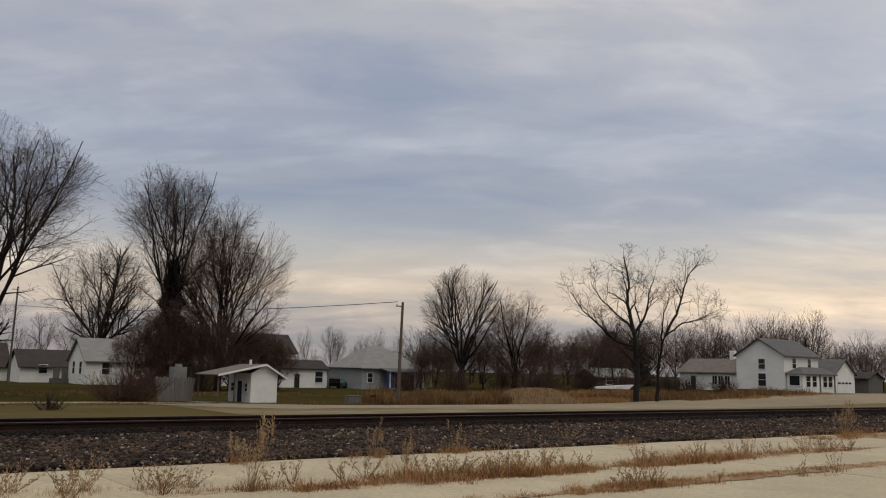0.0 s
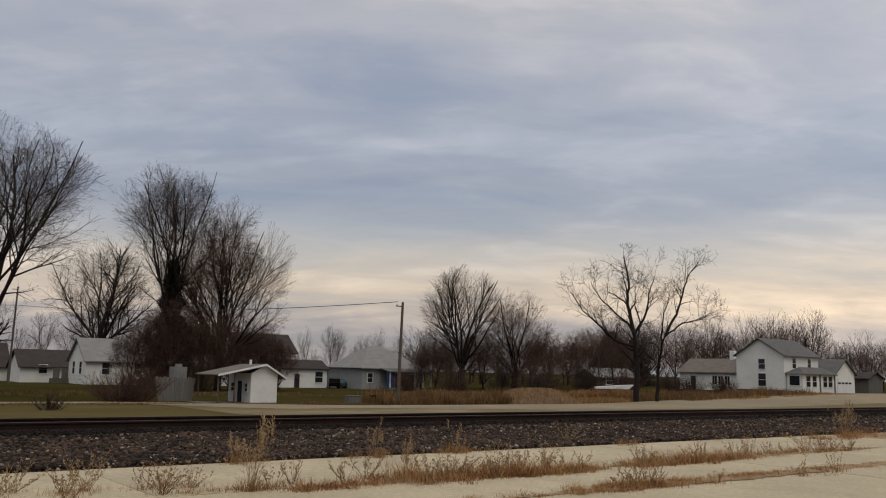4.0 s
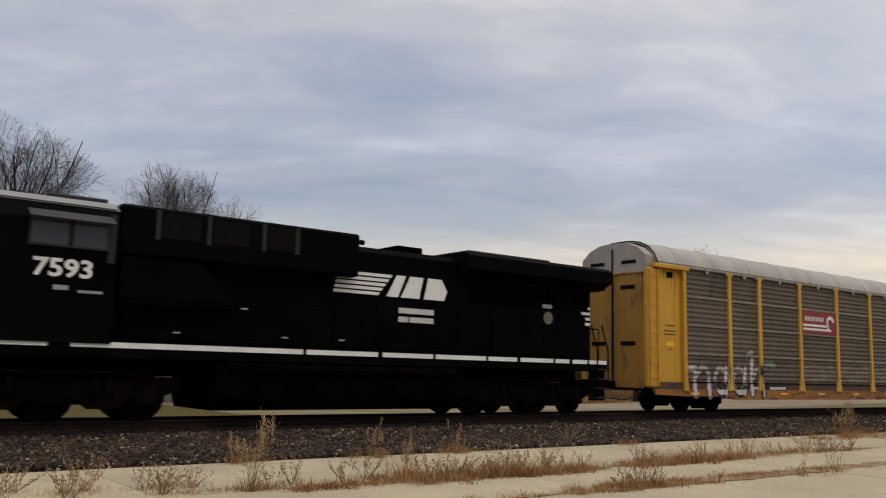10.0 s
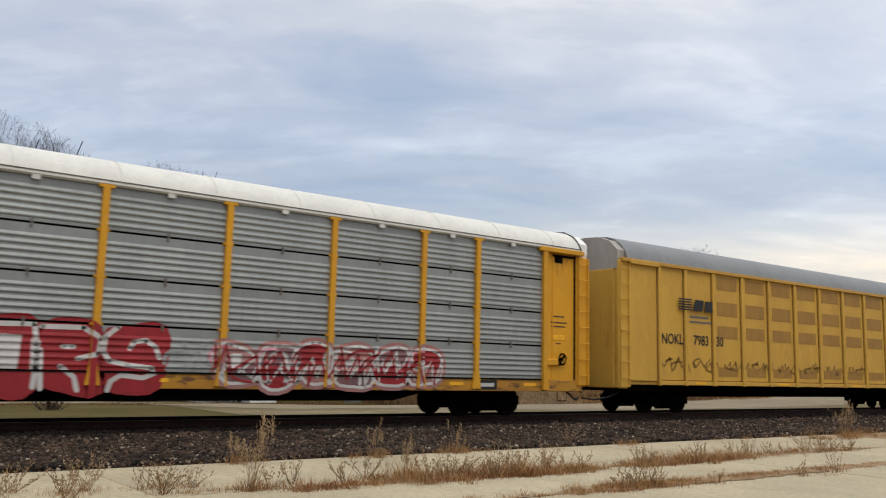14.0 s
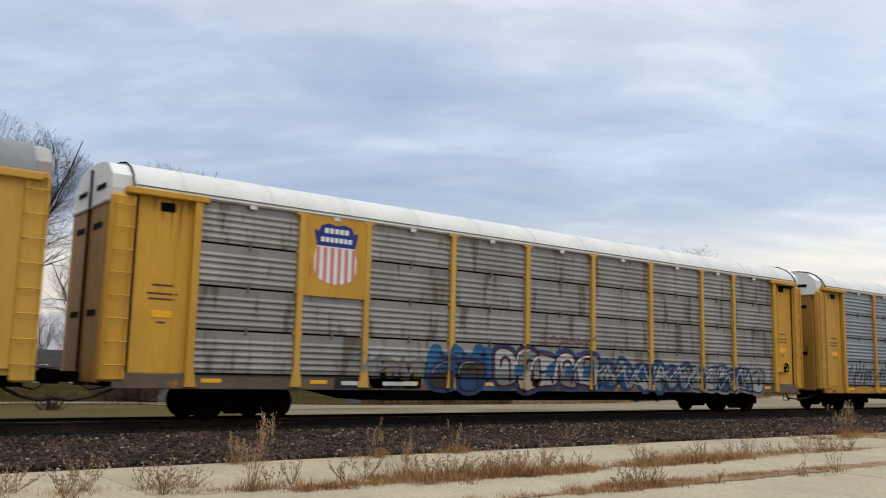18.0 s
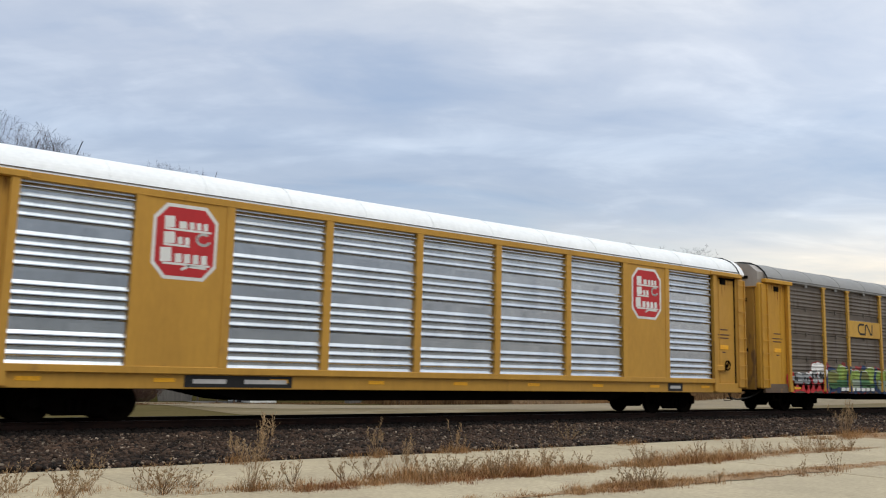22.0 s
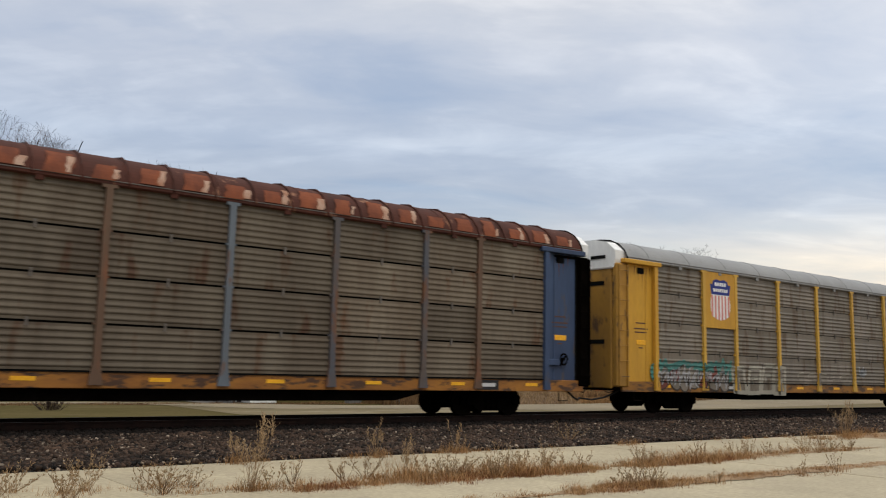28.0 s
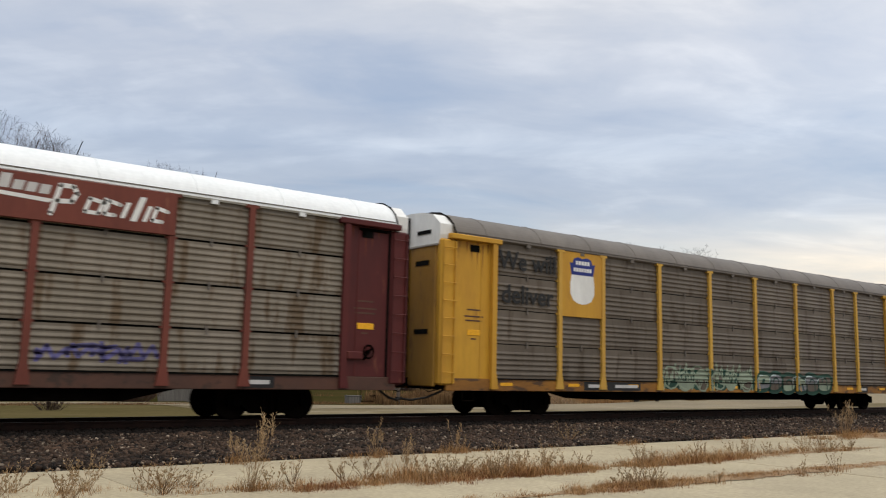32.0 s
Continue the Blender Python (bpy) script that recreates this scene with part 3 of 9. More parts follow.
def make_trees():
    rt = Vector((math.sin(YAW), -math.cos(YAW), 0))  # along the view to the right
    dp = Vector((math.cos(YAW), math.sin(YAW), 0))

    def aside(k):
        return (rt.x * k, rt.y * k)
    tree(14.5, 84.0, 21, "large bare tree with wide dark limbs beside the street", [(4.5, 2.2), (8, 3.6), (11, 5.2), (14.2, 8.2), (17.5, 9.4), (21, 8.6), (23, 5.8), (24.6, 1.5)], mains=12, trunk=6.0, r0=0.42, fan=(12, 62), angle=(24, 50), wander=0.09, rise=0.02, tip_r=0.014, limit=15000)
    tree(46.5, 160.0, 5, "broad bare tree behind the white cottage", [(7, 5.5), (11, 9.4), (17, 10.4), (21, 9.0), (24, 4.6), (25.4, 0.8)], mains=13, trunk=6.5, r0=0.6, fan=(8, 68), tip_r=0.019, wander=0.13, limit=15000)
    tree(38.2, 104.5, 8, "tall bare deciduous tree with a fine twiggy crown", [(10, 2.2), (14, 4.0), (18, 5.8), (22, 6.3), (25, 5.4), (27, 3.2), (28.2, 0.8)], mains=12, trunk=11.0, r0=0.36, fan=(6, 44), angle=(22, 46), rise=0.05, tip_r=0.014, limit=15000, lean=aside(-0.8))
    tree(44.9, 104.6, 13, "tall bare reddish tree with several stems", [(4, 3.0), (8, 6.6), (12, 8.6), (15, 8.2), (18, 7.2), (21, 5.2), (23.6, 2.6), (24.8, 0.5)], "twig_red", mains=14, trunk=3.0, r0=0.42, fan=(4, 52), angle=(20, 44), rise=0.05, tip_r=0.014, limit=22000, lean=aside(1.2))
    tree(84.5, 105.0, 31, "round-crowned bare tree with a short thick trunk", [(4.0, 2.8), (7, 5.6), (11, 7.3), (14, 6.9), (17, 4.6), (19.0, 1.4), (19.4, 0.4)], mains=13, trunk=4.0, r0=0.42, fan=(5, 60), angle=(20, 44), rise=0.05, tip_r=0.014, limit=8500)
    tree(92.6, 101.5, 17, "bare reddish tree in a thicket", [(2.4, 2.4), (5, 4.6), (9, 5.6), (12.5, 4.6), (15.2, 2.0), (15.8, 0.4)], "twig_red", mains=12, trunk=2.0, r0=0.26, fan=(5, 54), tip_r=0.014, limit=9000)
    for i, (x, y, h, w, n) in enumerate(((82.8, 109.3, 8.2, 2.8, 4000), (97.5, 92.0, 10.4, 3.8, 6000), (100.5, 88.5, 8.4, 3.2, 4500), (88.0, 104.0, 8.8, 3.6, 5000), (95.0, 97.0, 9.0, 3.4, 5000), (80.6, 110.2, 6.2, 1.8, 2500))):
        tree(x, y, 19 + i, "small bare tree in a thicket", [(0.8, w * 0.7), (h * 0.4, w), (h * 0.7, w * 0.9), (h, w * 0.3)], "twig_red", mains=10, trunk=1.0, r0=0.14, fan=(6, 56), tip_r=0.015, limit=n)
    # the old tree and its neighbour: long crooked limbs drawn singly
    up = Vector((0, 0, 1))

    def at(a, h, b=0.0):
        return tuple(rt * a + up * h + dp * b)
    wide = [(3, 9.0), (8, 10.0), (13, 10.0), (17.2, 6.0), (18, 1.0)]
    tree(77.8, 65.2, 44, "old bare tree with long crooked limbs", wide, "bark", stems=[
        (at(0, -0.2), [at(0.1, 4.0), at(-0.2, 7.8), at(-0.9, 11.0, 0.3), at(-0.7, 13.6, 0.4), at(-1.3, 16.6, 0.2)], 0.36),
        (at(-0.1, 6.2), [at(-2.4, 6.9, -0.4), at(-4.4, 8.6, -0.9), at(-6.2, 10.2, -0.6), at(-7.6, 12.2, -1.0)], 0.19),
        (at(-0.2, 8.2), [at(-2.0, 9.9, 0.8), at(-3.8, 11.8, 1.4), at(-4.9, 13.6, 1.2)], 0.15),
        (at(-0.1, 7.6), [at(1.0, 10.0, -0.5), at(1.3, 12.2, -0.8), at(2.0, 14.2, -0.6)], 0.17),
        (at(0.0, 7.0), [at(0.9, 8.8, 1.4), at(0.4, 11.2, 2.4), at(0.6, 13.4, 2.8)], 0.14)], angle=(28, 62), wander=0.15, levels=4, tip_r=0.019, ratio=0.6, limit=3000)
    tree(80.3, 63.8, 47, "slim bare tree with a long limb reaching out", wide, "bark", stems=[
        (at(-0.4, -0.2), [at(-0.3, 3.6), at(0.2, 6.4), at(0.9, 8.6)], 0.24),
        (at(0.6, 7.6), [at(2.0, 10.0, 0.4), at(2.7, 12.4, 0.2), at(3.4, 14.4, 0.6), at(4.6, 16.2, 0.4)], 0.17),
        (at(0.5, 7.4), [at(2.4, 9.0, -0.6), at(4.2, 9.4, -1.0), at(5.6, 10.0, -1.0)], 0.12),
        (at(0.2, 6.6), [at(0.2, 9.6, -0.8), at(0.9, 12.2, -0.8)], 0.12)], angle=(28, 62), wander=0.15, levels=4, tip_r=0.019, ratio=0.6, limit=2200)
    for i, (x, y, h) in enumerate(((36.0, 103.5, 10.5), (39.6, 102.6, 10.5), (41.6, 102.0, 12.5), (43.6, 101.0, 9.5), (47.6, 101.8, 9.5), (50.4, 103.0, 8.0), (53.0, 104.0, 6.5), (37.2, 101.5, 12.5), (40.4, 103.6, 14.0), (45.6, 102.6, 11.0), (34.0, 104.0, 8.0))):
        tree(x, y, 60 + i, "slender bare tree in a dark thicket", [(0.5, 1.8), (h * 0.3, 2.8), (h * 0.65, 2.6), (h, 0.5)], "twig_red", mains=10, trunk=0.6, r0=0.14, fan=(5, 48), tip_r=0.018, limit=4500)
    # far trees
    rng = random.Random(77)
    shapes = [grow(100 + i, [(1.4, 1.0), (3.4, 2.4 + 0.4 * (i % 3)), (6, 2.9 - 0.3 * (i % 2)), (8.5, 1.9), (10, 0.4)], mains=9, trunk=1.8, r0=0.13, fan=(5, 52), angle=(20, 45), tip_r=0.017, limit=1000) for i in range(6)]
    meshes = [(bars("trunk", a, M["bark"], 4), bars("crown", b, M["twig" if i % 2 else "twig_red"], 3)) for i, (a, b) in enumerate(shapes)]

    def far(px_dir, dist, h, w=1.0):
        a = YAW - px_dir
        x, y = math.cos(a) * dist, math.sin(a) * dist
        t = thing("tree", "distant bare tree in the hazy treeline", "tree", (x, y, ground_z(x, y) - 0.2), rng.uniform(0, 360), group="distant trees")
        k = h / 10.0
        t.scale = (k * w, k * w, k)
        me = rng.choice(meshes)
        part("trunk", me[0], None, t)
        part("crown", me[1], None, t)
    for i in range(60):
        ang = radians(10.5 + 18.5 * i / 59 + rng.uniform(-0.3, 0.3))
        far(ang, rng.uniform(170, 230), rng.uniform(11, 16.5) * (1.0 if i < 40 else 0.85), 1.1)
    for i in range(12):
        far(radians(-9.5 + 0.75 * i + rng.uniform(-0.3, 0.3)), rng.uniform(240, 300), rng.uniform(9, 19) * 0.9, 0.8)
    for i in range(14):
        far(radians(-29 + 1.45 * i + rng.uniform(-0.4, 0.4)), rng.uniform(220, 290), rng.uniform(12, 19), 1.0)
    for i in range(34):
        far(radians(-1.5 + 0.42 * i + rng.uniform(-0.3, 0.3)), rng.uniform(135, 190), rng.uniform(8, 12.5), 1.5)


make_trees()


def evergreen(x, y, height, radius, seed, label):
    """A dark conifer: a trunk and tiers of drooping sprays."""
    rng = random.Random(seed)
    t = thing("tree", label, "tree", (x, y, ground_z(x, y) - 0.1))
    part("trunk", Build().tube([(0, 0, 0), (0, 0, height * 0.96)], 0.22, 8, 0.03), M["bark"], t)
    vs, fs = [], []
    n = int(radius * height * 330)
    for _ in range(n):
        h = rng.random() ** 1.25
        a0 = rng.uniform(0, 6.283)
        r = radius * (1 - h) ** 0.7 * (0.30 + 0.75 * rng.random()) * (0.9 + 0.25 * math.sin(h * 40)) * (1 + 0.3 * noise.noise((math.cos(a0) * 2 + seed, math.sin(a0) * 2, h * 6)))
        a = a0
        p = Vector((math.cos(a) * r, math.sin(a) * r, 0.4 + h * (height - 0.6)))
        d = Vector((math.cos(a) * 0.8, math.sin(a) * 0.8, rng.uniform(-0.5, 0.5))).normalized() * rng.uniform(0.25, 0.55)
        w = d.orthogonal().normalized() * rng.uniform(0.06, 0.14)
        k = len(vs)
        vs += [p - w, p + w, p + d + w * 0.3, p + d - w * 0.3]
        fs.append((k, k + 1, k + 2, k + 3))
    me = bpy.data.meshes.new("crown")
    me.from_pydata([tuple(v) for v in vs], [], fs)
    me.materials.append(M["evergreen"])
    part("crown", me, None, t, "dense dark green needles")


evergreen(37.9, 103.2, 15.8, 2.6, 1, "dark narrow evergreen tree among bare limbs")
evergreen(117.6, 104.0, 9.6, 4.6, 2, "dark broad evergreen tree")
evergreen(119.8, 101.0, 8.4, 3.8, 3, "dark broad evergreen tree")


def shrub(name, x, y, w, h, seed, label, mat="twig", stems=46, z=None):
    """A leafless bush: many thin stems that fan out and fork."""
    rng = random.Random(seed)
    rows = []
    for _ in range(stems):
        a, out = rng.uniform(0, 6.283), rng.random()
        p = Vector((math.cos(a) * w * 0.25 * out, math.sin(a) * w * 0.25 * out, 0))
        d = Vector((math.cos(a) * out * w / h * 0.6, math.sin(a) * out * w / h * 0.6, 1)).normalized()
        tall = h * rng.uniform(0.55, 1.0)
        r = 0.018
        for i in range(4):
            d = (d + Vector((rng.gauss(0, 0.14), rng.gauss(0, 0.14), 0.03))).normalized()
            q = p + d * tall / 4
            rows.append((*p, r, *q, r * 0.75))
            for _ in range(4):
                e = (d + Vector((rng.gauss(0, 0.55), rng.gauss(0, 0.55), rng.gauss(0.1, 0.3)))).normalized()
                rows.append((*q, r * 0.6, *(q + e * tall * rng.uniform(0.1, 0.24)), 0.006))
            p, r = q, r * 0.75
    return piece(name, bars(name, rows, M[mat], 3), None, label, "bush", at=(x, y, (ground_z(x, y) if z is None else z) - 0.03))


shrub("bush", 22.8, 70.6, 6.6, 2.7, 1, "wide leafless brown bush beside the street", "twig_red", 340)
shrub("bush", 14.2, 58.6, 2.4, 1.1, 2, "low leafless bush at the roadside", "twig", 60)
for i, (bx, by, bw, bh) in enumerate(((86, 97, 7, 4.6), (90, 92, 7, 5.2), (94, 88, 6, 4.2), (79, 100, 6, 3.8), (84, 88, 6, 3.2), (98, 84, 6, 3.4), (102, 80, 5, 2.6), (75, 106, 5, 3.0), (99, 74, 5, 2.4), (104, 72, 4, 2.0), (40.5, 99.5, 6, 4.5), (35.5, 101, 5, 3.8), (47.5, 102, 6, 4.4))):
    shrub("thicket", bx, by, bw, bh, 10 + i, "dense leafless brown thicket", "twig_red" if i % 2 else "twig", 190)


def blades(rows, seed, lean=0.35):
    """Bent grass blades from rows of (x, y, z, height, width): flat tapered strips."""
    rs = np.random.RandomState(seed)
    r = np.array(rows, float)
    n = len(r)
    a = rs.uniform(0, 6.283, n)
    d = np.stack([np.cos(a), np.sin(a)], 1) * (rs.uniform(0.1, 1.0, n) * lean * r[:, 3])[:, None]
    s = np.stack([-np.sin(a + 0.6), np.cos(a + 0.6)], 1) * r[:, 4:5] * 0.5
    lev = []
    for t, w in ((0, 1.0), (0.55, 0.8), (1.0, 0.12)):
        c = np.concatenate([r[:, 0:2] + d * t ** 1.8, (r[:, 2] + r[:, 3] * t * (1 - 0.15 * t))[:, None]], 1)
        for sg in (-1, 1):
            lev.append(c + np.concatenate([s * sg * w, np.zeros((n, 1))], 1))
    v = np.stack(lev, 1)
    face = np.array([(0, 1, 3, 2), (2, 3, 5, 4)])
    f = (face[None] + (np.arange(n) * 6)[:, None, None]).reshape(-1, 4)
    me = bpy.data.meshes.new("blades")
    me.vertices.add(n * 6)
    me.vertices.foreach_set("co", v.reshape(-1))
    me.loops.add(f.size)
    me.loops.foreach_set("vertex_index", f.reshape(-1).astype(np.int32))
    me.polygons.add(len(f))
    me.polygons.foreach_set("loop_start", np.arange(0, f.size, 4, dtype=np.int32))
    me.update(calc_edges=True)
    return me


def sand_drift(x0, x1, yc, wid, seed, drift=0.0):
    """Thin blown soil lying over a joint, with a ragged edge."""
    n = int((x1 - x0) / 0.12)
    vs, fs = [], []
    for i in range(n + 1):
        x = x0 + (x1 - x0) * i / n
        t = i / n
        w = wid * (0.55 + 0.8 * abs(noise.noise((x * 0.9, seed, 0.0))) + 0.25 * noise.noise((x * 5, seed, 1.0))) * min(1, 6 * t, 6 * (1 - t))
        y = yc + drift * t + 0.06 * noise.noise((x * 0.7, seed, 5.0))
        vs += [(x, y - w, 0.004), (x, y - w * 0.3, 0.014), (x, y + w * 0.35, 0.014), (x, y + w, 0.004)]
    for i in range(n):
        for k in range(3):
            fs.append((4 * i + k, 4 * i + 4 + k, 4 * i + 5 + k, 4 * i + 1 + k))
    b = Build()
    b.add(vs, fs)
    piece("sand_drift", b, M["sand"], "thin tan soil blown over a slab joint", "soil", smooth=True)


sand_drift(8.0, 34.0, 9.4, 0.40, 1)
sand_drift(6.6, 12.8, 11.62, 0.26, 2)
sand_drift(13.2, 24.0, 11.72, 0.24, 3)


def make_weeds():
    rng = random.Random(9)

    def band(name, zones, mat, label, seed):
        """Grass in clumps of uneven size along a joint."""
        rows = []
        for x0, x1, y0, wid, h, n in zones:
            left = n
            while left > 0:
                cx, cy = rng.uniform(x0, x1), y0 + rng.gauss(0, wid)
                k = int(rng.uniform(15, 120))
                left -= k
                if noise.noise((cx * 1.1, cy * 0.7, seed * 3.1)) < -0.32:
                    continue
                r, hh = rng.uniform(0.06, 0.26), h * rng.uniform(0.3, 1.7) * (0.75 + 0.6 * noise.noise((cx * 0.8, seed, 2.0)))
                for _ in range(k):
                    d_ = rng.gauss(0, 1)
                    rows.append((cx + d_ * r, cy + rng.gauss(0, r * 0.55), -0.01, hh * rng.uniform(0.25, 1.05) * math.exp(-0.35 * d_ * d_), rng.uniform(0.003, 0.008)))
        me = blades(rows, seed, 1.25)
        me.materials.append(M[mat])
        piece(name, me, None, label, "grass", "stuff")
    band("joint_grass", [(6.1, 8.0, 11.55, 0.16, 0.20, 2400), (7.9, 12.3, 11.6, 0.24, 0.30, 9500), (12.2, 13.6, 11.6, 0.12, 0.16, 1200), (13.6, 17.8, 11.65, 0.22, 0.30, 5200), (17.6, 23.0, 11.7, 0.18, 0.22, 3000), (2.6, 5.0, 12.6, 0.12, 0.10, 900), (4.6, 6.2, 11.9, 0.10, 0.14, 900)], "straw", "dry brown grass growing in a slab joint", 1)
    band("joint_grass", [(8.2, 26, 9.4, 0.13, 0.10, 12000), (9.6, 12.2, 9.4, 0.16, 0.2, 3200), (11.5, 15, 9.4, 0.13, 0.14, 3200), (6.8, 9.0, 9.5, 0.10, 0.10, 1400)], "straw", "low dry grass growing in a slab joint", 2)
    band("red_weed", [(6.3, 7.6, 11.5, 0.16, 0.12, 1600), (8.2, 11.9, 11.5, 0.22, 0.17, 5200), (13.8, 16.8, 11.55, 0.2, 0.16, 2600), (9.8, 11.8, 9.35, 0.14, 0.14, 1600)], "russet", "low russet dead weeds in a slab joint", 8)
    band("edge_grass", [(8, 26, 15.1, 0.14, 0.24, 1500), (25.0, 32, 14.2, 0.5, 0.5, 2600), (29, 48, 13.0, 0.9, 0.35, 2600), (3, 8, 15.1, 0.06, 0.14, 160)], "straw", "dry grass along the edge of the ballast", 3)
    # single dry weeds with branching stalks
    more = random.Random(61)
    MORE_WEEDS = [(more.uniform(a, b), y + more.gauss(0, 0.2), more.uniform(0.22, 0.48), more.uniform(0.5, 0.9), more.randint(8, 16), "low") for a, b, y, n in ((7.6, 12.4, 11.65, 16), (13.4, 22.5, 11.7, 12), (9.4, 13.0, 9.45, 5), (2.4, 6.8, 12.4, 4)) for _ in range(n)]
    for i, (x, y, h, spread, n, kind) in enumerate(((5.62, 11.7, 1.02, 0.5, 26, "tall"), (3.66, 12.75, 0.55, 0.5, 18, "low"), (4.45, 11.95, 0.46, 0.75, 26, "low"), (2.75, 13.0, 0.50, 0.8, 22, "low"),
                                                     (6.5, 12.1, 0.42, 0.6, 14, "low"), (8.6, 12.0, 0.62, 0.45, 14, "tall"), (27.2, 14.4, 1.05, 0.8, 34, "tall"), (16.4, 16.0, 0.55, 0.9, 20, "low"), (7.35, 12.0, 0.40, 0.6, 16, "low"),
                                                     (15.3, 8.95, 0.34, 0.4, 8, "low"), (16.6, 8.95, 0.42, 0.4, 8, "low"), (10.6, 12.0, 0.55, 0.5, 16, "low"), (14.5, 12.1, 0.45, 0.5, 12, "low"), (21.0, 12.2, 0.55, 0.6, 12, "low"), (23.0, 12.9, 0.5, 0.6, 10, "low"), (9.9, 14.9, 0.7, 0.4, 10, "tall"), (12.0, 15.0, 0.6, 0.5, 12, "tall"), (6.9, 15.0, 0.55, 0.3, 8, "tall"), (2.2, 12.3, 0.42, 0.7, 18, "low"), (3.2, 11.9, 0.46, 0.8, 22, "low"), (5.0, 12.4, 0.36, 0.7, 14, "low"), (6.0, 11.8, 0.40, 0.6, 14, "low"), (9.4, 12.1, 0.40, 0.7, 16, "low"), (11.6, 11.9, 0.5, 0.6, 18, "low"), (12.8, 9.05, 0.22, 0.6, 8, "low"), (18.4, 12.1, 0.4, 0.6, 12, "low"), (7.8, 12.1, 0.5, 0.6, 18, "low"), *MORE_WEEDS)):
        rr = random.Random(300 + i)
        rows, heads = [], []
        for _ in range(int(n * 0.8)):
            a, o = rr.uniform(0, 6.283), rr.random() ** 0.7
            p = Vector((math.cos(a) * 0.04, math.sin(a) * 0.04, 0))
            wide = spread * (1.7 if kind == "low" else 0.8)
            d = Vector((math.cos(a) * o * wide, math.sin(a) * o * wide, 1)).normalized()
            tall = h * rr.uniform(0.45, 1.05)
            r = 0.0040
            for k in range(5):
                d = (d + Vector((rr.gauss(0, 0.13), rr.gauss(0, 0.13), 0.04))).normalized()
                q = p + d * tall / 5
                rows.append((*p, r, *q, r * 0.8))
                for _ in range(2 if kind == "low" else 1):
                    e = (d + Vector((rr.gauss(0, 0.65), rr.gauss(0, 0.65), 0.1))).normalized()
                    q2 = q + e * tall * rr.uniform(0.08, 0.24)
                    rows.append((*q, r * 0.6, *q2, 0.0016))
                    for m in range(3 if k > 1 else 0):
                        q3 = q.lerp(q2, rr.uniform(0.3, 1.0))
                        heads.append((*q3, 0.005, *(q3 + Vector((rr.gauss(0, 0.01), rr.gauss(0, 0.01), 0.016))), 0.003))
                p, r = q, r * 0.8
            if kind == "tall":
                for k in range(14):
                    q = p + Vector((rr.gauss(0, 0.014), rr.gauss(0, 0.014), k * 0.014 - 0.06))
                    heads.append((*q, 0.009, *(q + Vector((rr.gauss(0, 0.02), rr.gauss(0, 0.02), 0.03))), 0.002))
        w = thing("weed", "tall dry straw-coloured weed in a slab joint" if kind == "tall" else "low dry branching weed in a slab joint", "weed", (x, y, max(0.0, bed_z(y) if y > 15.3 else 0.0) - 0.01), group="dry weeds")
        tagged(part("stem", bars("stem", rows, M["straw_pale" if kind == "tall" or i % 2 else "brush"], 3), None, w), kind="stuff")
        if heads:
            tagged(part("seed_head", bars("seed_head", heads, M["straw_pale"], 3), None, w), kind="stuff")
        tuft = [(rr.gauss(0, 0.10 + 0.06 * spread), rr.gauss(0, 0.08), 0, rr.uniform(0.05, 0.30 if kind == 'tall' else 0.16), rr.uniform(0.004, 0.008)) for _ in range(150 if kind == 'tall' else 60)]
        me = blades(tuft, 50 + i, 0.7)
        me.materials.append(M["straw"])
        tagged(part("leaf_tuft", me, None, w, "brown basal leaves"), kind="stuff")
    # brush and tall grass along the far side of the street
    def far_band(name, zones, mat, label, seed):
        rows = []
        for x0, x1, y0, y1, h, n, w in zones:
            for _ in range(n):
                x, y = rng.uniform(x0, x1), rng.uniform(y0, y1)
                hh = h * (0.35 + 0.75 * (0.5 + noise.noise((x * 0.30, y * 0.30, seed)))) * rng.uniform(0.5, 1.1)
                rows.append((x, y, ground_z(x, y) - 0.05, max(hh, 0.1), w * rng.uniform(0.6, 1.4)))
        me = blades(rows, seed, 0.3)
        me.materials.append(M[mat])
        piece(name, me, None, label, "grass", "stuff")
    far_band("brush", [(42.5, 58, 63.2, 67, 1.5, 11000, 0.05), (50, 72, 68, 80, 1.5, 5000, 0.06), (84, 110, 62, 70, 1.1, 5000, 0.06), (76, 100, 66, 76, 1.2, 4000, 0.06)], "brush", "tall brown dead brush beside the street", 4)
    far_band("tall_grass", [(65, 76, 64, 70, 0.8, 4000, 0.05), (62, 92, 72, 84, 1.2, 4500, 0.06), (90, 116, 60, 64, 0.5, 4000, 0.05)], "straw", "tall straw-coloured dead grass beside the street", 5)
    hump = Build()
    vs, fs, n = [], [], 14
    for i in range(n):
        for j in range(n):
            a, c = 2 * i / (n - 1) - 1, 2 * j / (n - 1) - 1
            x, y = 61.4 + a * 4.6, 64.6 + c * 2.6
            vs.append((x, y, ground_z(x, y) - 0.1 + 1.4 * max(0, 1 - a * a * a * a - 0.15 * noise.noise((x, y, 0))) * max(0, 1 - c * c) ** 0.8))
    fs = [(i * n + j, (i + 1) * n + j, (i + 1) * n + j + 1, i * n + j + 1) for i in range(n - 1) for j in range(n - 1)]
    hump.add(vs, fs)
    piece("mound", hump, M["soil"], "low earth mound overgrown with dead straw-coloured grass", "mound", smooth=True)
    rows = []
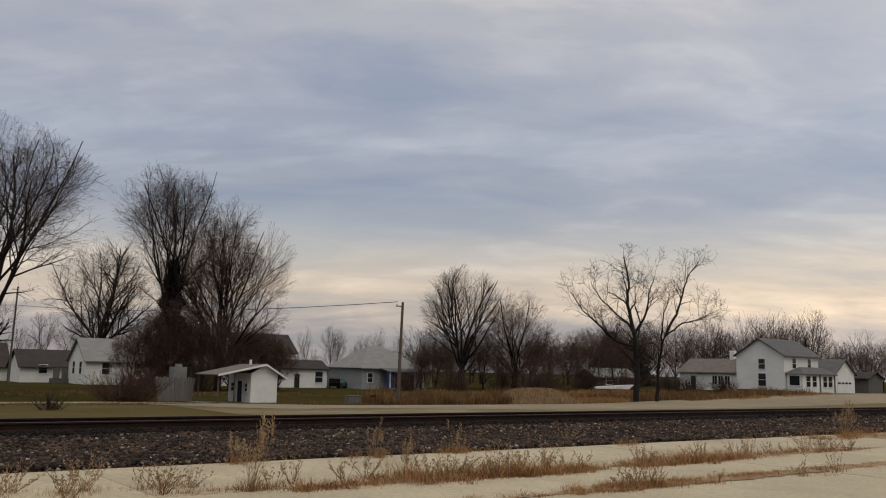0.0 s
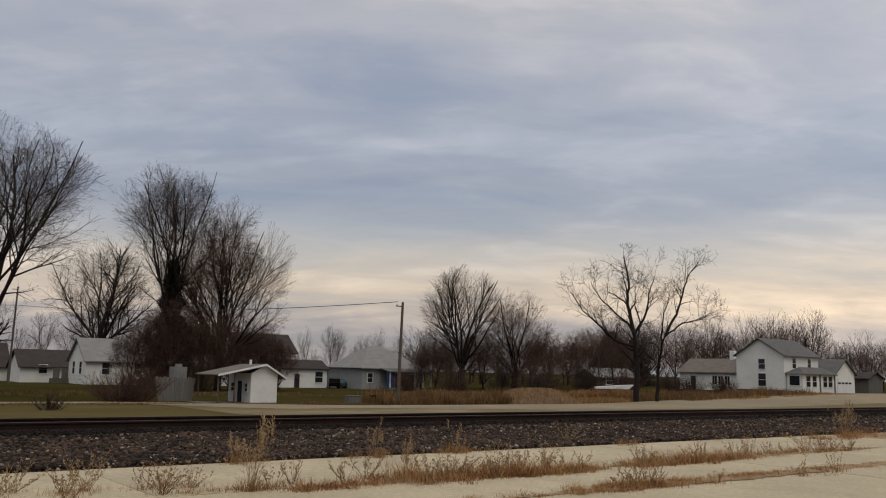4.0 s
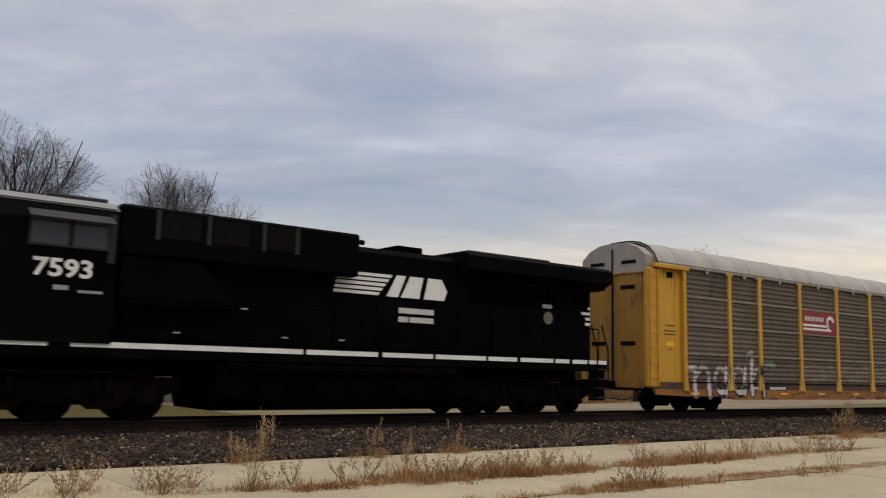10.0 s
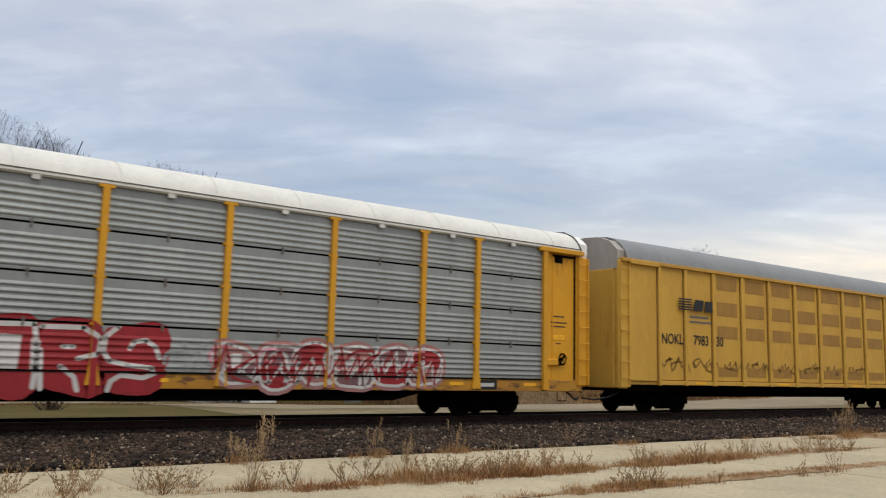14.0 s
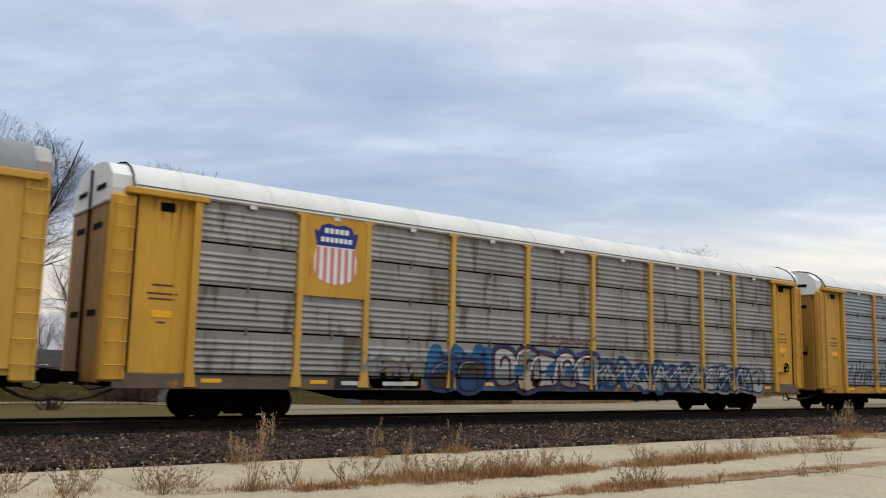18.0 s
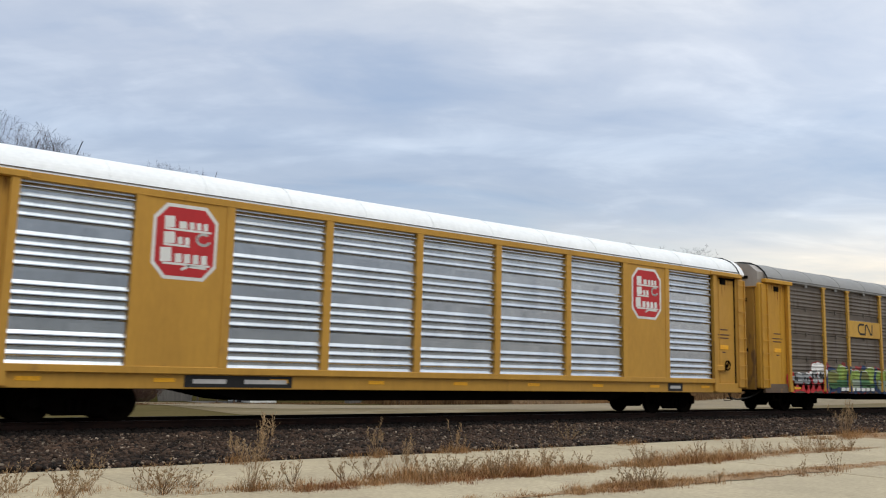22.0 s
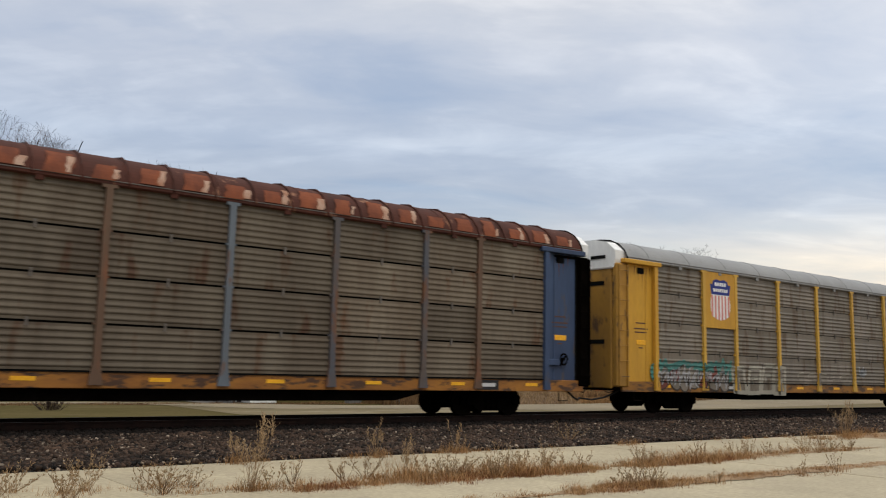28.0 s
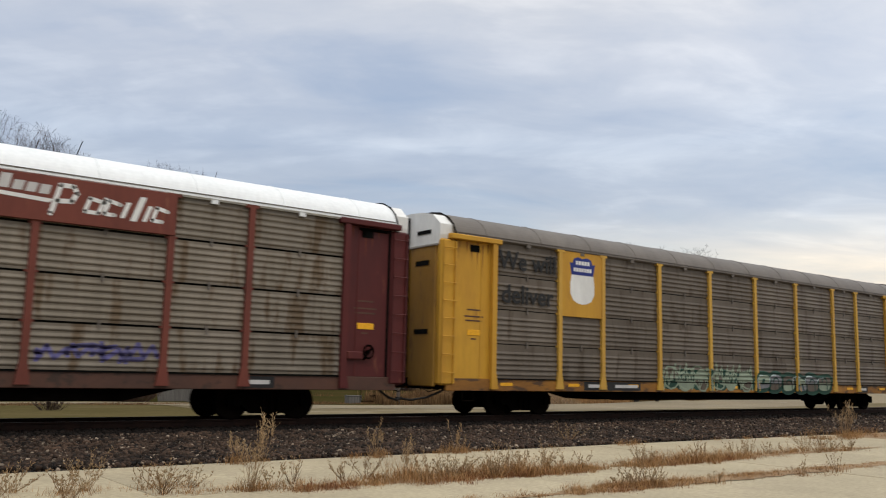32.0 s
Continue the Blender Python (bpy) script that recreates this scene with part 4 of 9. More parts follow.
    for _ in range(9000):
        a, c = rng.uniform(-1, 1), rng.uniform(-1, 0.6)
        x, y = 61.4 + a * 4.6, 64.6 + c * 2.6
        rows.append((x, y, ground_z(x, y) - 0.15 + 1.4 * max(0, 1 - a ** 4) * max(0, 1 - c * c) ** 0.8, rng.uniform(0.15, 0.5), rng.uniform(0.02, 0.05)))
    me = blades(rows, 78, 0.6)
    me.materials.append(M["straw_pale"])
    piece("mound_grass", me, None, "dead straw-coloured grass covering a mound", "grass", "stuff")
    far_band("lawn_edge", [(8, 44, 64.5, 67, 0.35, 5000, 0.04), (5, 50, 84, 95, 0.5, 4000, 0.05)], "brush", "rough brown grass verge", 6)


make_weeds()


# ---- houses ----
def gable_block(house, x0, x1, y0, y1, z0, eave, ridge, along, wall, roof, over=0.35, name_wall="wall", hip=0.0):
    """A block with its walls and a pitched roof; the ridge runs along x or y."""
    w = Build()
    t = 0.18
    if along == "x":
        ym = (y0 + y1) / 2
        for xa, xb in ((x0, x0 + t), (x1 - t, x1)):
            g = [(y0, z0), (y1, z0), (y1, eave), (ym, ridge - 0.12), (y0, eave)] if not hip else [(y0, z0), (y1, z0), (y1, eave), (y0, eave)]
            w.prism(g, "x", xa, xb)
        w.box(x0 + t, x1 - t, y0, y0 + t, z0, eave).box(x0 + t, x1 - t, y1 - t, y1, z0, eave)
    else:
        xm = (x0 + x1) / 2
        for ya, yb in ((y0, y0 + t), (y1 - t, y1)):
            g = [(x0, z0), (x1, z0), (x1, eave), (xm, ridge - 0.12), (x0, eave)] if not hip else [(x0, z0), (x1, z0), (x1, eave), (x0, eave)]
            w.prism(g, "y", ya, yb)
        w.box(x0, x0 + t, y0 + t, y1 - t, z0, eave).box(x1 - t, x1, y0 + t, y1 - t, z0, eave)
    part(name_wall, w, M[wall], house)
    r = Build()
    th = 0.14
    if along == "x":
        ym, s = (y0 + y1) / 2, (ridge - eave) / ((y1 - y0) / 2)
        for sg, ye in ((-1, y0), (1, y1)):
            yo, zo = ye + sg * over, eave - over * s
            a, b = (x0 - over + hip * 0, x1 + over), (x0 - over + hip, x1 + over - hip)
            r.add([(a[0], yo, zo), (a[1], yo, zo), (b[1], ym, ridge), (b[0], ym, ridge), (a[0], yo, zo - th), (a[1], yo, zo - th), (b[1], ym, ridge - th), (b[0], ym, ridge - th)],
                  [(0, 1, 2, 3), (4, 7, 6, 5), (0, 4, 5, 1), (1, 5, 6, 2), (2, 6, 7, 3), (3, 7, 4, 0)])
        if hip:
            for xe, xh in ((x0 - over, x0 - over + hip), (x1 + over, x1 + over - hip)):
                r.add([(xe, y0 - over, eave - over * s), (xe, y1 + over, eave - over * s), (xh, ym, ridge)], [(0, 1, 2)])
    else:
        xm, s = (x0 + x1) / 2, (ridge - eave) / ((x1 - x0) / 2)
        for sg, xe in ((-1, x0), (1, x1)):
            xo, zo = xe + sg * over, eave - over * s
            r.add([(xo, y0 - over, zo), (xo, y1 + over, zo), (xm, y1 + over, ridge), (xm, y0 - over, ridge), (xo, y0 - over, zo - th), (xo, y1 + over, zo - th), (xm, y1 + over, ridge - th), (xm, y0 - over, ridge - th)],
                  [(0, 1, 2, 3), (4, 7, 6, 5), (0, 4, 5, 1), (1, 5, 6, 2), (2, 6, 7, 3), (3, 7, 4, 0)])
    return part("roof", r, M[roof], house)


def window(house, face, a, b, z0, z1, at, mullions=(0, 1), name="window"):
    """A window on a wall that faces -x or -y at that coordinate, from a to b along the wall."""
    def box(bld, a0, a1, d0, d1, c0, c1):
        return bld.box(at + d0, at + d1, a0, a1, c0, c1) if face == "x" else bld.box(a0, a1, at + d0, at + d1, c0, c1)
    t = 0.09
    w = part(name, box(Build(), a, b, -0.02, -0.008, z0, z1), M["pane"], house, "dark glass in a white frame")
    for n_, q in (("jamb", (a - t, a, -0.05, 0.04, z0 - t, z1 + t)), ("jamb", (b, b + t, -0.05, 0.04, z0 - t, z1 + t)), ("head", (a, b, -0.05, 0.04, z1, z1 + t)), ("sill", (a - 0.05, b + 0.05, -0.09, 0.04, z0 - t, z0))):
        part(n_, box(Build(), *q), M["trim"], w)
    for k in range(1, mullions[0] + 1):
        c = a + (b - a) * k / (mullions[0] + 1)
        part("muntin", box(Build(), c - 0.02, c + 0.02, -0.035, 0.0, z0, z1), M["trim"], w)
    for k in range(1, mullions[1] + 1):
        c = z0 + (z1 - z0) * k / (mullions[1] + 1)
        part("muntin", box(Build(), a, b, -0.04, 0.0, c - 0.025, c + 0.025), M["trim"], w)
    return w


def door(house, face, a, b, z0, z1, at, mat="dark_in"):
    def box(bld, a0, a1, d0, d1, c0, c1):
        return bld.box(at + d0, at + d1, a0, a1, c0, c1) if face == "x" else bld.box(a0, a1, at + d0, at + d1, c0, c1)
    d = part("door", box(box(box(Build(), a - 0.08, a, -0.05, 0.03, z0, z1 + 0.08), b, b + 0.08, -0.05, 0.03, z0, z1 + 0.08), a, b, -0.05, 0.03, z1, z1 + 0.08), M["trim"], house, "white door frame")
    part("leaf", box(Build(), a, b, -0.025, -0.008, z0, z1), M[mat], d)


def farmhouse():
    h = thing("house", "white two-storey farmhouse with grey shingle roofs and lean-tos", "house")
    z = -0.25
    gable_block(h, 112.5, 121.5, 68.0, 75.6, z, 5.25, 7.55, "x", "white_wall", "roof_grey")
    window(h, "x", 70.95, 71.95, 3.15, 4.55, 112.5)
    window(h, "x", 70.85, 72.05, 0.75, 2.5, 112.5)
    window(h, "y", 114.6, 115.5, 3.3, 4.7, 68.0, (0, 1))
    window(h, "y", 118.6, 119.4, 3.3, 4.7, 68.0, (0, 1))
    part("foundation", Build().box(112.42, 121.55, 67.95, 75.65, z - 0.5, 0.25), M["brick"], h, "dark stone foundation")
    # one-storey wing
    gable_block(h, 114.0, 120.5, 75.7, 86.9, z, 2.75, 4.7, "y", "white_wall", "roof_brown")
    door(h, "x", 83.8, 84.7, z, 1.95, 114.0)
    for a in (77.8, 78.95, 80.0):
        window(h, "x", a, a + 0.8, 0.75, 2.0, 114.0, (1, 0))
    part("chimney", Build().cbox(117.0, 117.7, 79.0, 79.8, 4.2, 5.9, 0.03), M["trim"], h, "short white chimney")
    # sun porch
    gable_block(h, 112.9, 121.4, 65.5, 67.85, z, 2.75, 3.5, "x", "white_wall", "roof_grey", 0.3, hip=1.5)
    window(h, "x", 65.95, 67.45, 0.95, 2.25, 112.9, (0, 0))
    for a in (113.75, 115.35, 118.15, 119.55):
        window(h, "y", a, a + 1.05, 0.8, 2.25, 65.5, (0, 1))
    for xa, xb in ((117.2, 117.5), (121.15, 121.4)):
        part("corner_board", Build().box(xa, xb, 65.42, 65.5, z, 2.6), M["roof_brown"], h, "dark corner board")
    # garage
    g = thing("garage", "white gabled garage with an overhead door", "garage")
    gable_block(g, 122.2, 127.9, 66.0, 74.5, z, 2.85, 4.85, "y", "white_wall", "roof_grey")
    part("overhead_door", Build().box(122.9, 127.0, 65.95, 66.0, z, 2.15), M["trim"], g, "white panelled overhead door")
    for k in range(4):
        part("door_pane", Build().box(123.1 + k * 1.0, 123.8 + k * 1.0, 65.93, 65.95, 1.25, 1.5), M["pane"], g)
    part("side_wall", Build().box(128.0, 131.5, 68.0, 74.0, z, 2.2), M["wood"], g, "weathered lean-to")
    s = thing("shed", "small weathered shed beside the garage", "shed")
    gable_block(s, 134.0, 138.5, 67.0, 72.0, z, 2.3, 3.2, "y", "wood", "roof_dark")


farmhouse()


def left_houses():
    z = -1.4
    h = thing("house", "white one-and-a-half-storey cottage with a pale shingle roof", "house")
    gable_block(h, 35.25, 45.5, 127.5, 136.2, z, 2.3, 5.35, "x", "white_wall", "roof_light", 0.4)
    for a in (129.3, 132.8):
        window(h, "x", a, a + 1.2, 0.2, 1.9, 35.25)
    window(h, "y", 37.5, 38.5, 0.2, 1.8, 127.5)
    window(h, "y", 42.0, 43.0, 0.2, 1.8, 127.5)
    h = thing("house", "low white house with a dark roof", "house")
    gable_block(h, 29.0, 39.0, 137.5, 145.0, z, 1.25, 3.6, "x", "white_wall", "roof_dark", 0.4)
    window(h, "y", 31.5, 32.6, 0.1, 1.3, 137.5)
    part("porch_deck", Build().box(33.0, 37.5, 135.6, 137.5, z, -0.6), M["wood"], h)
    for a in (33.0, 34.2, 35.4):
        part("fence_board", Build().box(a, a + 0.9, 135.55, 135.6, -0.6, 0.9), M["wood"], h)
    h = thing("house", "low house with a long dark roof", "house")
    gable_block(h, 12.0, 29.0, 146.0, 155.0, z, 1.2, 4.6, "x", "white_wall", "roof_dark", 0.5)
    h = thing("house", "white house with a steep dark roof and a side porch", "house")
    gable_block(h, 56.0, 66.0, 124.0, 131.0, z, 4.3, 7.0, "x", "white_wall", "roof_dark", 0.4)
    gable_block(h, 61.5, 69.2, 119.5, 123.9, z, 1.85, 3.0, "x", "white_wall", "roof_dark", 0.35)
    window(h, "y", 67.2, 68.5, -0.4, 1.2, 119.5)
    door(h, "y", 63.6, 64.5, z, 0.8, 119.5)
    h = thing("house", "grey-blue cottage with a hipped roof and a front porch", "house")
    gable_block(h, 71.6, 82.6, 113.0, 123.0, z, 2.3, 5.5, "x", "grey_wall", "roof_light", 0.5, hip=4.7)
    pz = 1.55
    part("porch_roof", Build().prism([(110.0, pz), (113.0, pz + 0.55), (113.0, pz + 0.4), (110.0, pz - 0.15)], "x", 74.6, 83.0), M["roof_grey"], h)
    part("porch_floor", Build().box(74.8, 82.8, 110.2, 113.0, z, -0.9), M["wood"], h)
    for k in range(6):
        part("porch_post", Build().box(74.9 + k * 1.55, 75.06 + k * 1.55, 110.3, 110.46, -0.9, 1.5), M["trim"], h)
    part("tarp", Build().box(74.5, 75.9, 110.5, 110.6, -0.9, 1.45), M["blue_paint"], h, "bright blue tarp on the porch")
    door(h, "y", 77.7, 78.7, -0.9, 1.2, 113.0)
    window(h, "y", 80.5, 81.7, -0.2, 1.1, 113.0)
    window(h, "y", 72.6, 73.5, -0.2, 1.2, 113.0)
    h = thing("shed", "small teal outbuilding with a low gable roof", "shed")
    gable_block(h, 70.6, 75.0, 127.0, 132.0, z, 1.3, 2.4, "y", "blue_wall", "roof_dark", 0.3)
    part("sliding_door", Build().box(72.0, 73.6, 126.92, 127.0, z, 0.6), M["trim"], h)
    h = thing("house", "low brick ranch house with a pale roof", "house")
    gable_block(h, 103.0, 112.5, 94.5, 99.0, -0.8, 1.75, 2.9, "x", "brick", "roof_light", 0.5)
    window(h, "y", 105.5, 107.0, 0.3, 1.5, 94.5)
    door(h, "y", 108.5, 109.4, -0.7, 1.4, 94.5)


left_houses()


def shed():
    s = thing("shed", "small white board shed with an open side porch", "shed")
    z = -1.28
    x0, x1, y0, y1 = 31.9, 34.3, 67.4, 71.8
    eave, ridge, xr = 1.20, 1.98, 33.1
    part("wall", Build().prism([(x0, z), (x1, z), (x1, eave), (xr, ridge - 0.1), (x0, eave + 0.02)], "y", y0, y0 + 0.1).prism([(x0, z), (x1, z), (x1, eave), (xr, ridge - 0.1), (x0, eave + 0.02)], "y", y1 - 0.1, y1)
         .box(x1 - 0.1, x1, y0 + 0.1, y1 - 0.1, z, eave).box(x0, x0 + 0.1, y0 + 0.1, y1 - 0.1, z, eave + 0.02), M["white_wall"], s)
    r = Build()
    for (xa, za), (xb, zb) in (((xr, ridge), (x1 + 0.75, eave - 0.40)), ((xr, ridge), (x0 - 3.0, eave - 0.12))):
        r.prism([(xa, za), (xb, zb), (xb, zb - 0.07), (xa, za - 0.07)], "y", y0 - 0.3, y1 + 0.3)
    part("roof", r, M["roof_brown"], s)
    f = Build()
    for (xa, za), (xb, zb) in (((xr, ridge), (x1 + 0.78, eave - 0.40)), ((xr, ridge), (x0 - 3.03, eave - 0.12))):
        f.prism([(xa, za + 0.03), (xb, zb + 0.03), (xb, zb - 0.13), (xa, za - 0.13)], "y", y0 - 0.36, y0 - 0.30)
    part("fascia", f, M["trim"], s, "white gable trim")
    for py in (y0 + 0.1, y1 - 0.2):
        part("porch_post", Build().box(29.05, 29.17, py, py + 0.12, z, eave - 0.15), M["pole"], s)
    part("porch_post", Build().box(30.5, 30.62, y0 + 0.1, y0 + 0.22, z, eave + 0.1), M["pole"], s)
    part("porch_slab", Build().box(28.0, 31.9, y0, y1, z - 0.2, z + 0.06), M["wood"], s)
    door(s, "x", 69.0, 69.9, z, 0.55, x0)
    window(s, "x", 68.0, 68.5, -0.3, 0.35, x0)
    window(s, "x", 70.6, 71.2, -0.3, 0.35, x0)
    part("vent_cap", Build().tube([(33.0, 70.0, 1.9), (33.0, 70.0, 2.35)], 0.12, 8), M["trim"], s)


shed()


def yard_things():
    f = thing("fence_panel", "leaning panel of weathered grey boards", "fence", (26.2, 71.6, -1.3), 8)
    for k in range(15):
        part("board", Build().cbox(-0.11, 0.11, -0.02 - 0.002 * (k % 2), 0.02 - 0.002 * (k % 2), 0.0, 2.1 - 0.05 * (k % 3), 0.006), M["wood"], f, "", (-0.4 + 0.2 * k, 0, 0)).rotation_euler = (radians(-7), radians(-7 + 1.3 * k), 0)
    part("crossbar", Build().box(-0.4, 2.5, 0.12, 0.17, 0.5, 0.6), M["wood"], f)
    t = thing("tank", "pale upright storage tank behind a board fence", "tank", (28.4, 74.6, -1.3))
    part("body", Build().tube([(0, 0, 0), (0, 0, 2.6), (0, 0, 2.9)], 0.75, 14), M["roof_light"], t)
    part("neck", Build().tube([(0, 0, 2.9), (0, 0, 3.15)], 0.3, 10), M["roof_light"], t)
    u = thing("utility_box", "grey utility cabinet in the grass", "cabinet", (41.3, 66.5, -1.3))
    part("body", Build().cbox(-0.65, 0.65, -0.4, 0.4, 0, 0.7, 0.04), M["wood"], u)
    part("lid", Build().cbox(-0.68, 0.68, -0.43, 0.43, 0.7, 0.76, 0.015), M["wood"], u)
    u = thing("waste_bin", "dark bin in the grass", "bin", (43.2, 66.0, -1.3))
    part("body", Build().cbox(-0.3, 0.3, -0.3, 0.3, 0, 0.8, 0.05), M["black_iron"], u)
    # parked vehicles far off
    bt = thing("boat_trailer", "white covered boat on an orange trailer in the weeds", "trailer", (90.0, 79.5, ground_z(90.0, 79.5)), -38)
    part("hull", Build().prism([(-2.3, 0.75), (2.0, 0.75), (2.7, 1.35), (0.9, 1.25), (-2.3, 1.0)], "y", -0.8, 0.8), M["trim"], bt, "white covered hull")
    part("frame", Build().box(-2.4, 2.9, -0.7, 0.7, 0.45, 0.6), M["orange_paint"], bt, "orange trailer frame")
    for wy in (-0.85, 0.67):
        part("wheel", Build().disc((-0.6, 0.33), 0.33, wy, wy + 0.18, 16), M["rubber"], bt)
    for x, y, rz, m, lab in ((69.5, 117.5, 60, "wheel", "dark car parked by a house"), (72.5, 118.5, 20, "blue_wall", "teal car parked by a house"), (20.5, 139.0, 15, "roof_light", "pale car parked by a low house")):
        c = thing("car", lab, "car", (x, y, ground_z(x, y)), rz)
        part("body", Build().prism([(-2.2, 0.35), (2.2, 0.35), (2.25, 0.8), (1.2, 0.95), (0.7, 1.45), (-0.8, 1.5), (-1.3, 0.95), (-2.2, 0.9)], "y", -0.85, 0.85), M[m], c)
        part("side_window", Build().prism([(1.05, 0.98), (0.62, 1.4), (-0.75, 1.44), (-1.1, 0.98)], "y", -0.87, 0.87), M["pane"], c)
        for wx in (-1.4, 1.4):
            for wy in (-0.86, 0.7):
                part("wheel", Build().disc((wx, 0.33), 0.33, wy, wy + 0.18, 16), M["rubber"], c)
    for x, y, h, lab in ((44.1, 63.6, 9.2, "wooden utility pole with a short crossarm"), (26.2, 130.9, 13.4, "tall weathered wooden utility pole"), (91.05, 83.0, 6.6, "thin grey street lamp pole")):
        p = thing("utility_pole", lab, "pole", (x, y, ground_z(x, y) - 0.2))
        thin = h < 7
        part("shaft", Build().tube([(0, 0, 0), (0.06, -0.03, h * 0.5), (0.16, -0.08, h)], 0.07 if thin else 0.17, 8, 0.05 if thin else 0.11), M["wire" if thin else "pole"], p)
        if not thin:
            part("crossarm", Build().box(-0.55, 0.2, -0.16, -0.04, h - 0.42, h - 0.33), M["pole"], p)
            for k in (-0.45, 0.1):
                part("insulator", Build().tube([(k, -0.1, h - 0.38), (k, -0.1, h - 0.2)], 0.05, 6), M["trim"], p)
        else:
            part("lamp_arm", Build().tube([(0.16, -0.08, h), (-0.5, 0.2, h + 0.25)], 0.03, 6), M["wire"], p)
    a, b = Vector((43.7, 63.5, 7.75)), Vector((26.3, 130.8, 9.4))
    pts = [a.lerp(b, k / 12) + Vector((0, 0, -0.8 * (1 - (2 * k / 12 - 1) ** 2))) for k in range(13)]
    piece("overhead_wire", Build().tube(pts, 0.03, 4), M["wire"], "thin dark overhead wire between poles", "wire")
    a, b = Vector((26.3, 130.8, 9.4)), Vector((-40, 170, 9.4))
    piece("overhead_wire", Build().tube([a, a.lerp(b, 0.5) - Vector((0, 0, 1.0)), b], 0.03, 4), M["wire"], "thin dark overhead wire between poles", "wire")


yard_things()


# ---- the train ----
# place of the train along the track: a point of the train at u stands at x = u - s(t)
TRAIN = [(0.0, -291.5), (3.5, -242.3), (7.0, -192.7), (9.0, -164.4), (11.0, -135.26), (13.0, -105.71), (15.0, -75.8), (17.5, -38.13), (20.0, 0.0), (22.5, 38.59), (25.0, 77.5), (27.5, 116.81), (30.0, 157.1), (32.0, 189.3)]
TT, TS = [r[0] for r in TRAIN], [r[1] for r in TRAIN]


def train_s(t):
    """Smooth place along the track between the rows."""
    t = min(max(t, 0.0), 32.0)
    i = max(k for k in range(len(TT) - 1) if TT[k] <= t)

    def slope(k):
        if k in (0, len(TT) - 1):
            j = min(k, len(TT) - 2)
            return (TS[j + 1] - TS[j]) / (TT[j + 1] - TT[j])
        return (TS[k + 1] - TS[k - 1]) / (TT[k + 1] - TT[k - 1])
    h = TT[i + 1] - TT[i]
    w = (t - TT[i]) / h
    return ((2 * w ** 3 - 3 * w ** 2 + 1) * TS[i] + (w ** 3 - 2 * w ** 2 + w) * h * slope(i) + (3 * w ** 2 - 2 * w ** 3) * TS[i + 1] + (w ** 3 - w ** 2) * h * slope(i + 1))


MOVERS, WHEELS = [], []  # (thing, its place in the train), (wheelset, radius, place, height, place in the train)


def paint(name, c1, c2=None, rough=0.55, dirt=None, spots=0.64, metal=0.0, stretch=(1.2, 1.2, 0.35), scale=0.9, per="", spread=0.1, bump=0.0, grain=0.06):
    c2 = c2 or tuple(c * 0.82 for c in c1)
    return surf(name, c1, c2, scale, rough, metal, bump, 9.0, stretch, dirt, spots, per, spread, 0.3, grain)


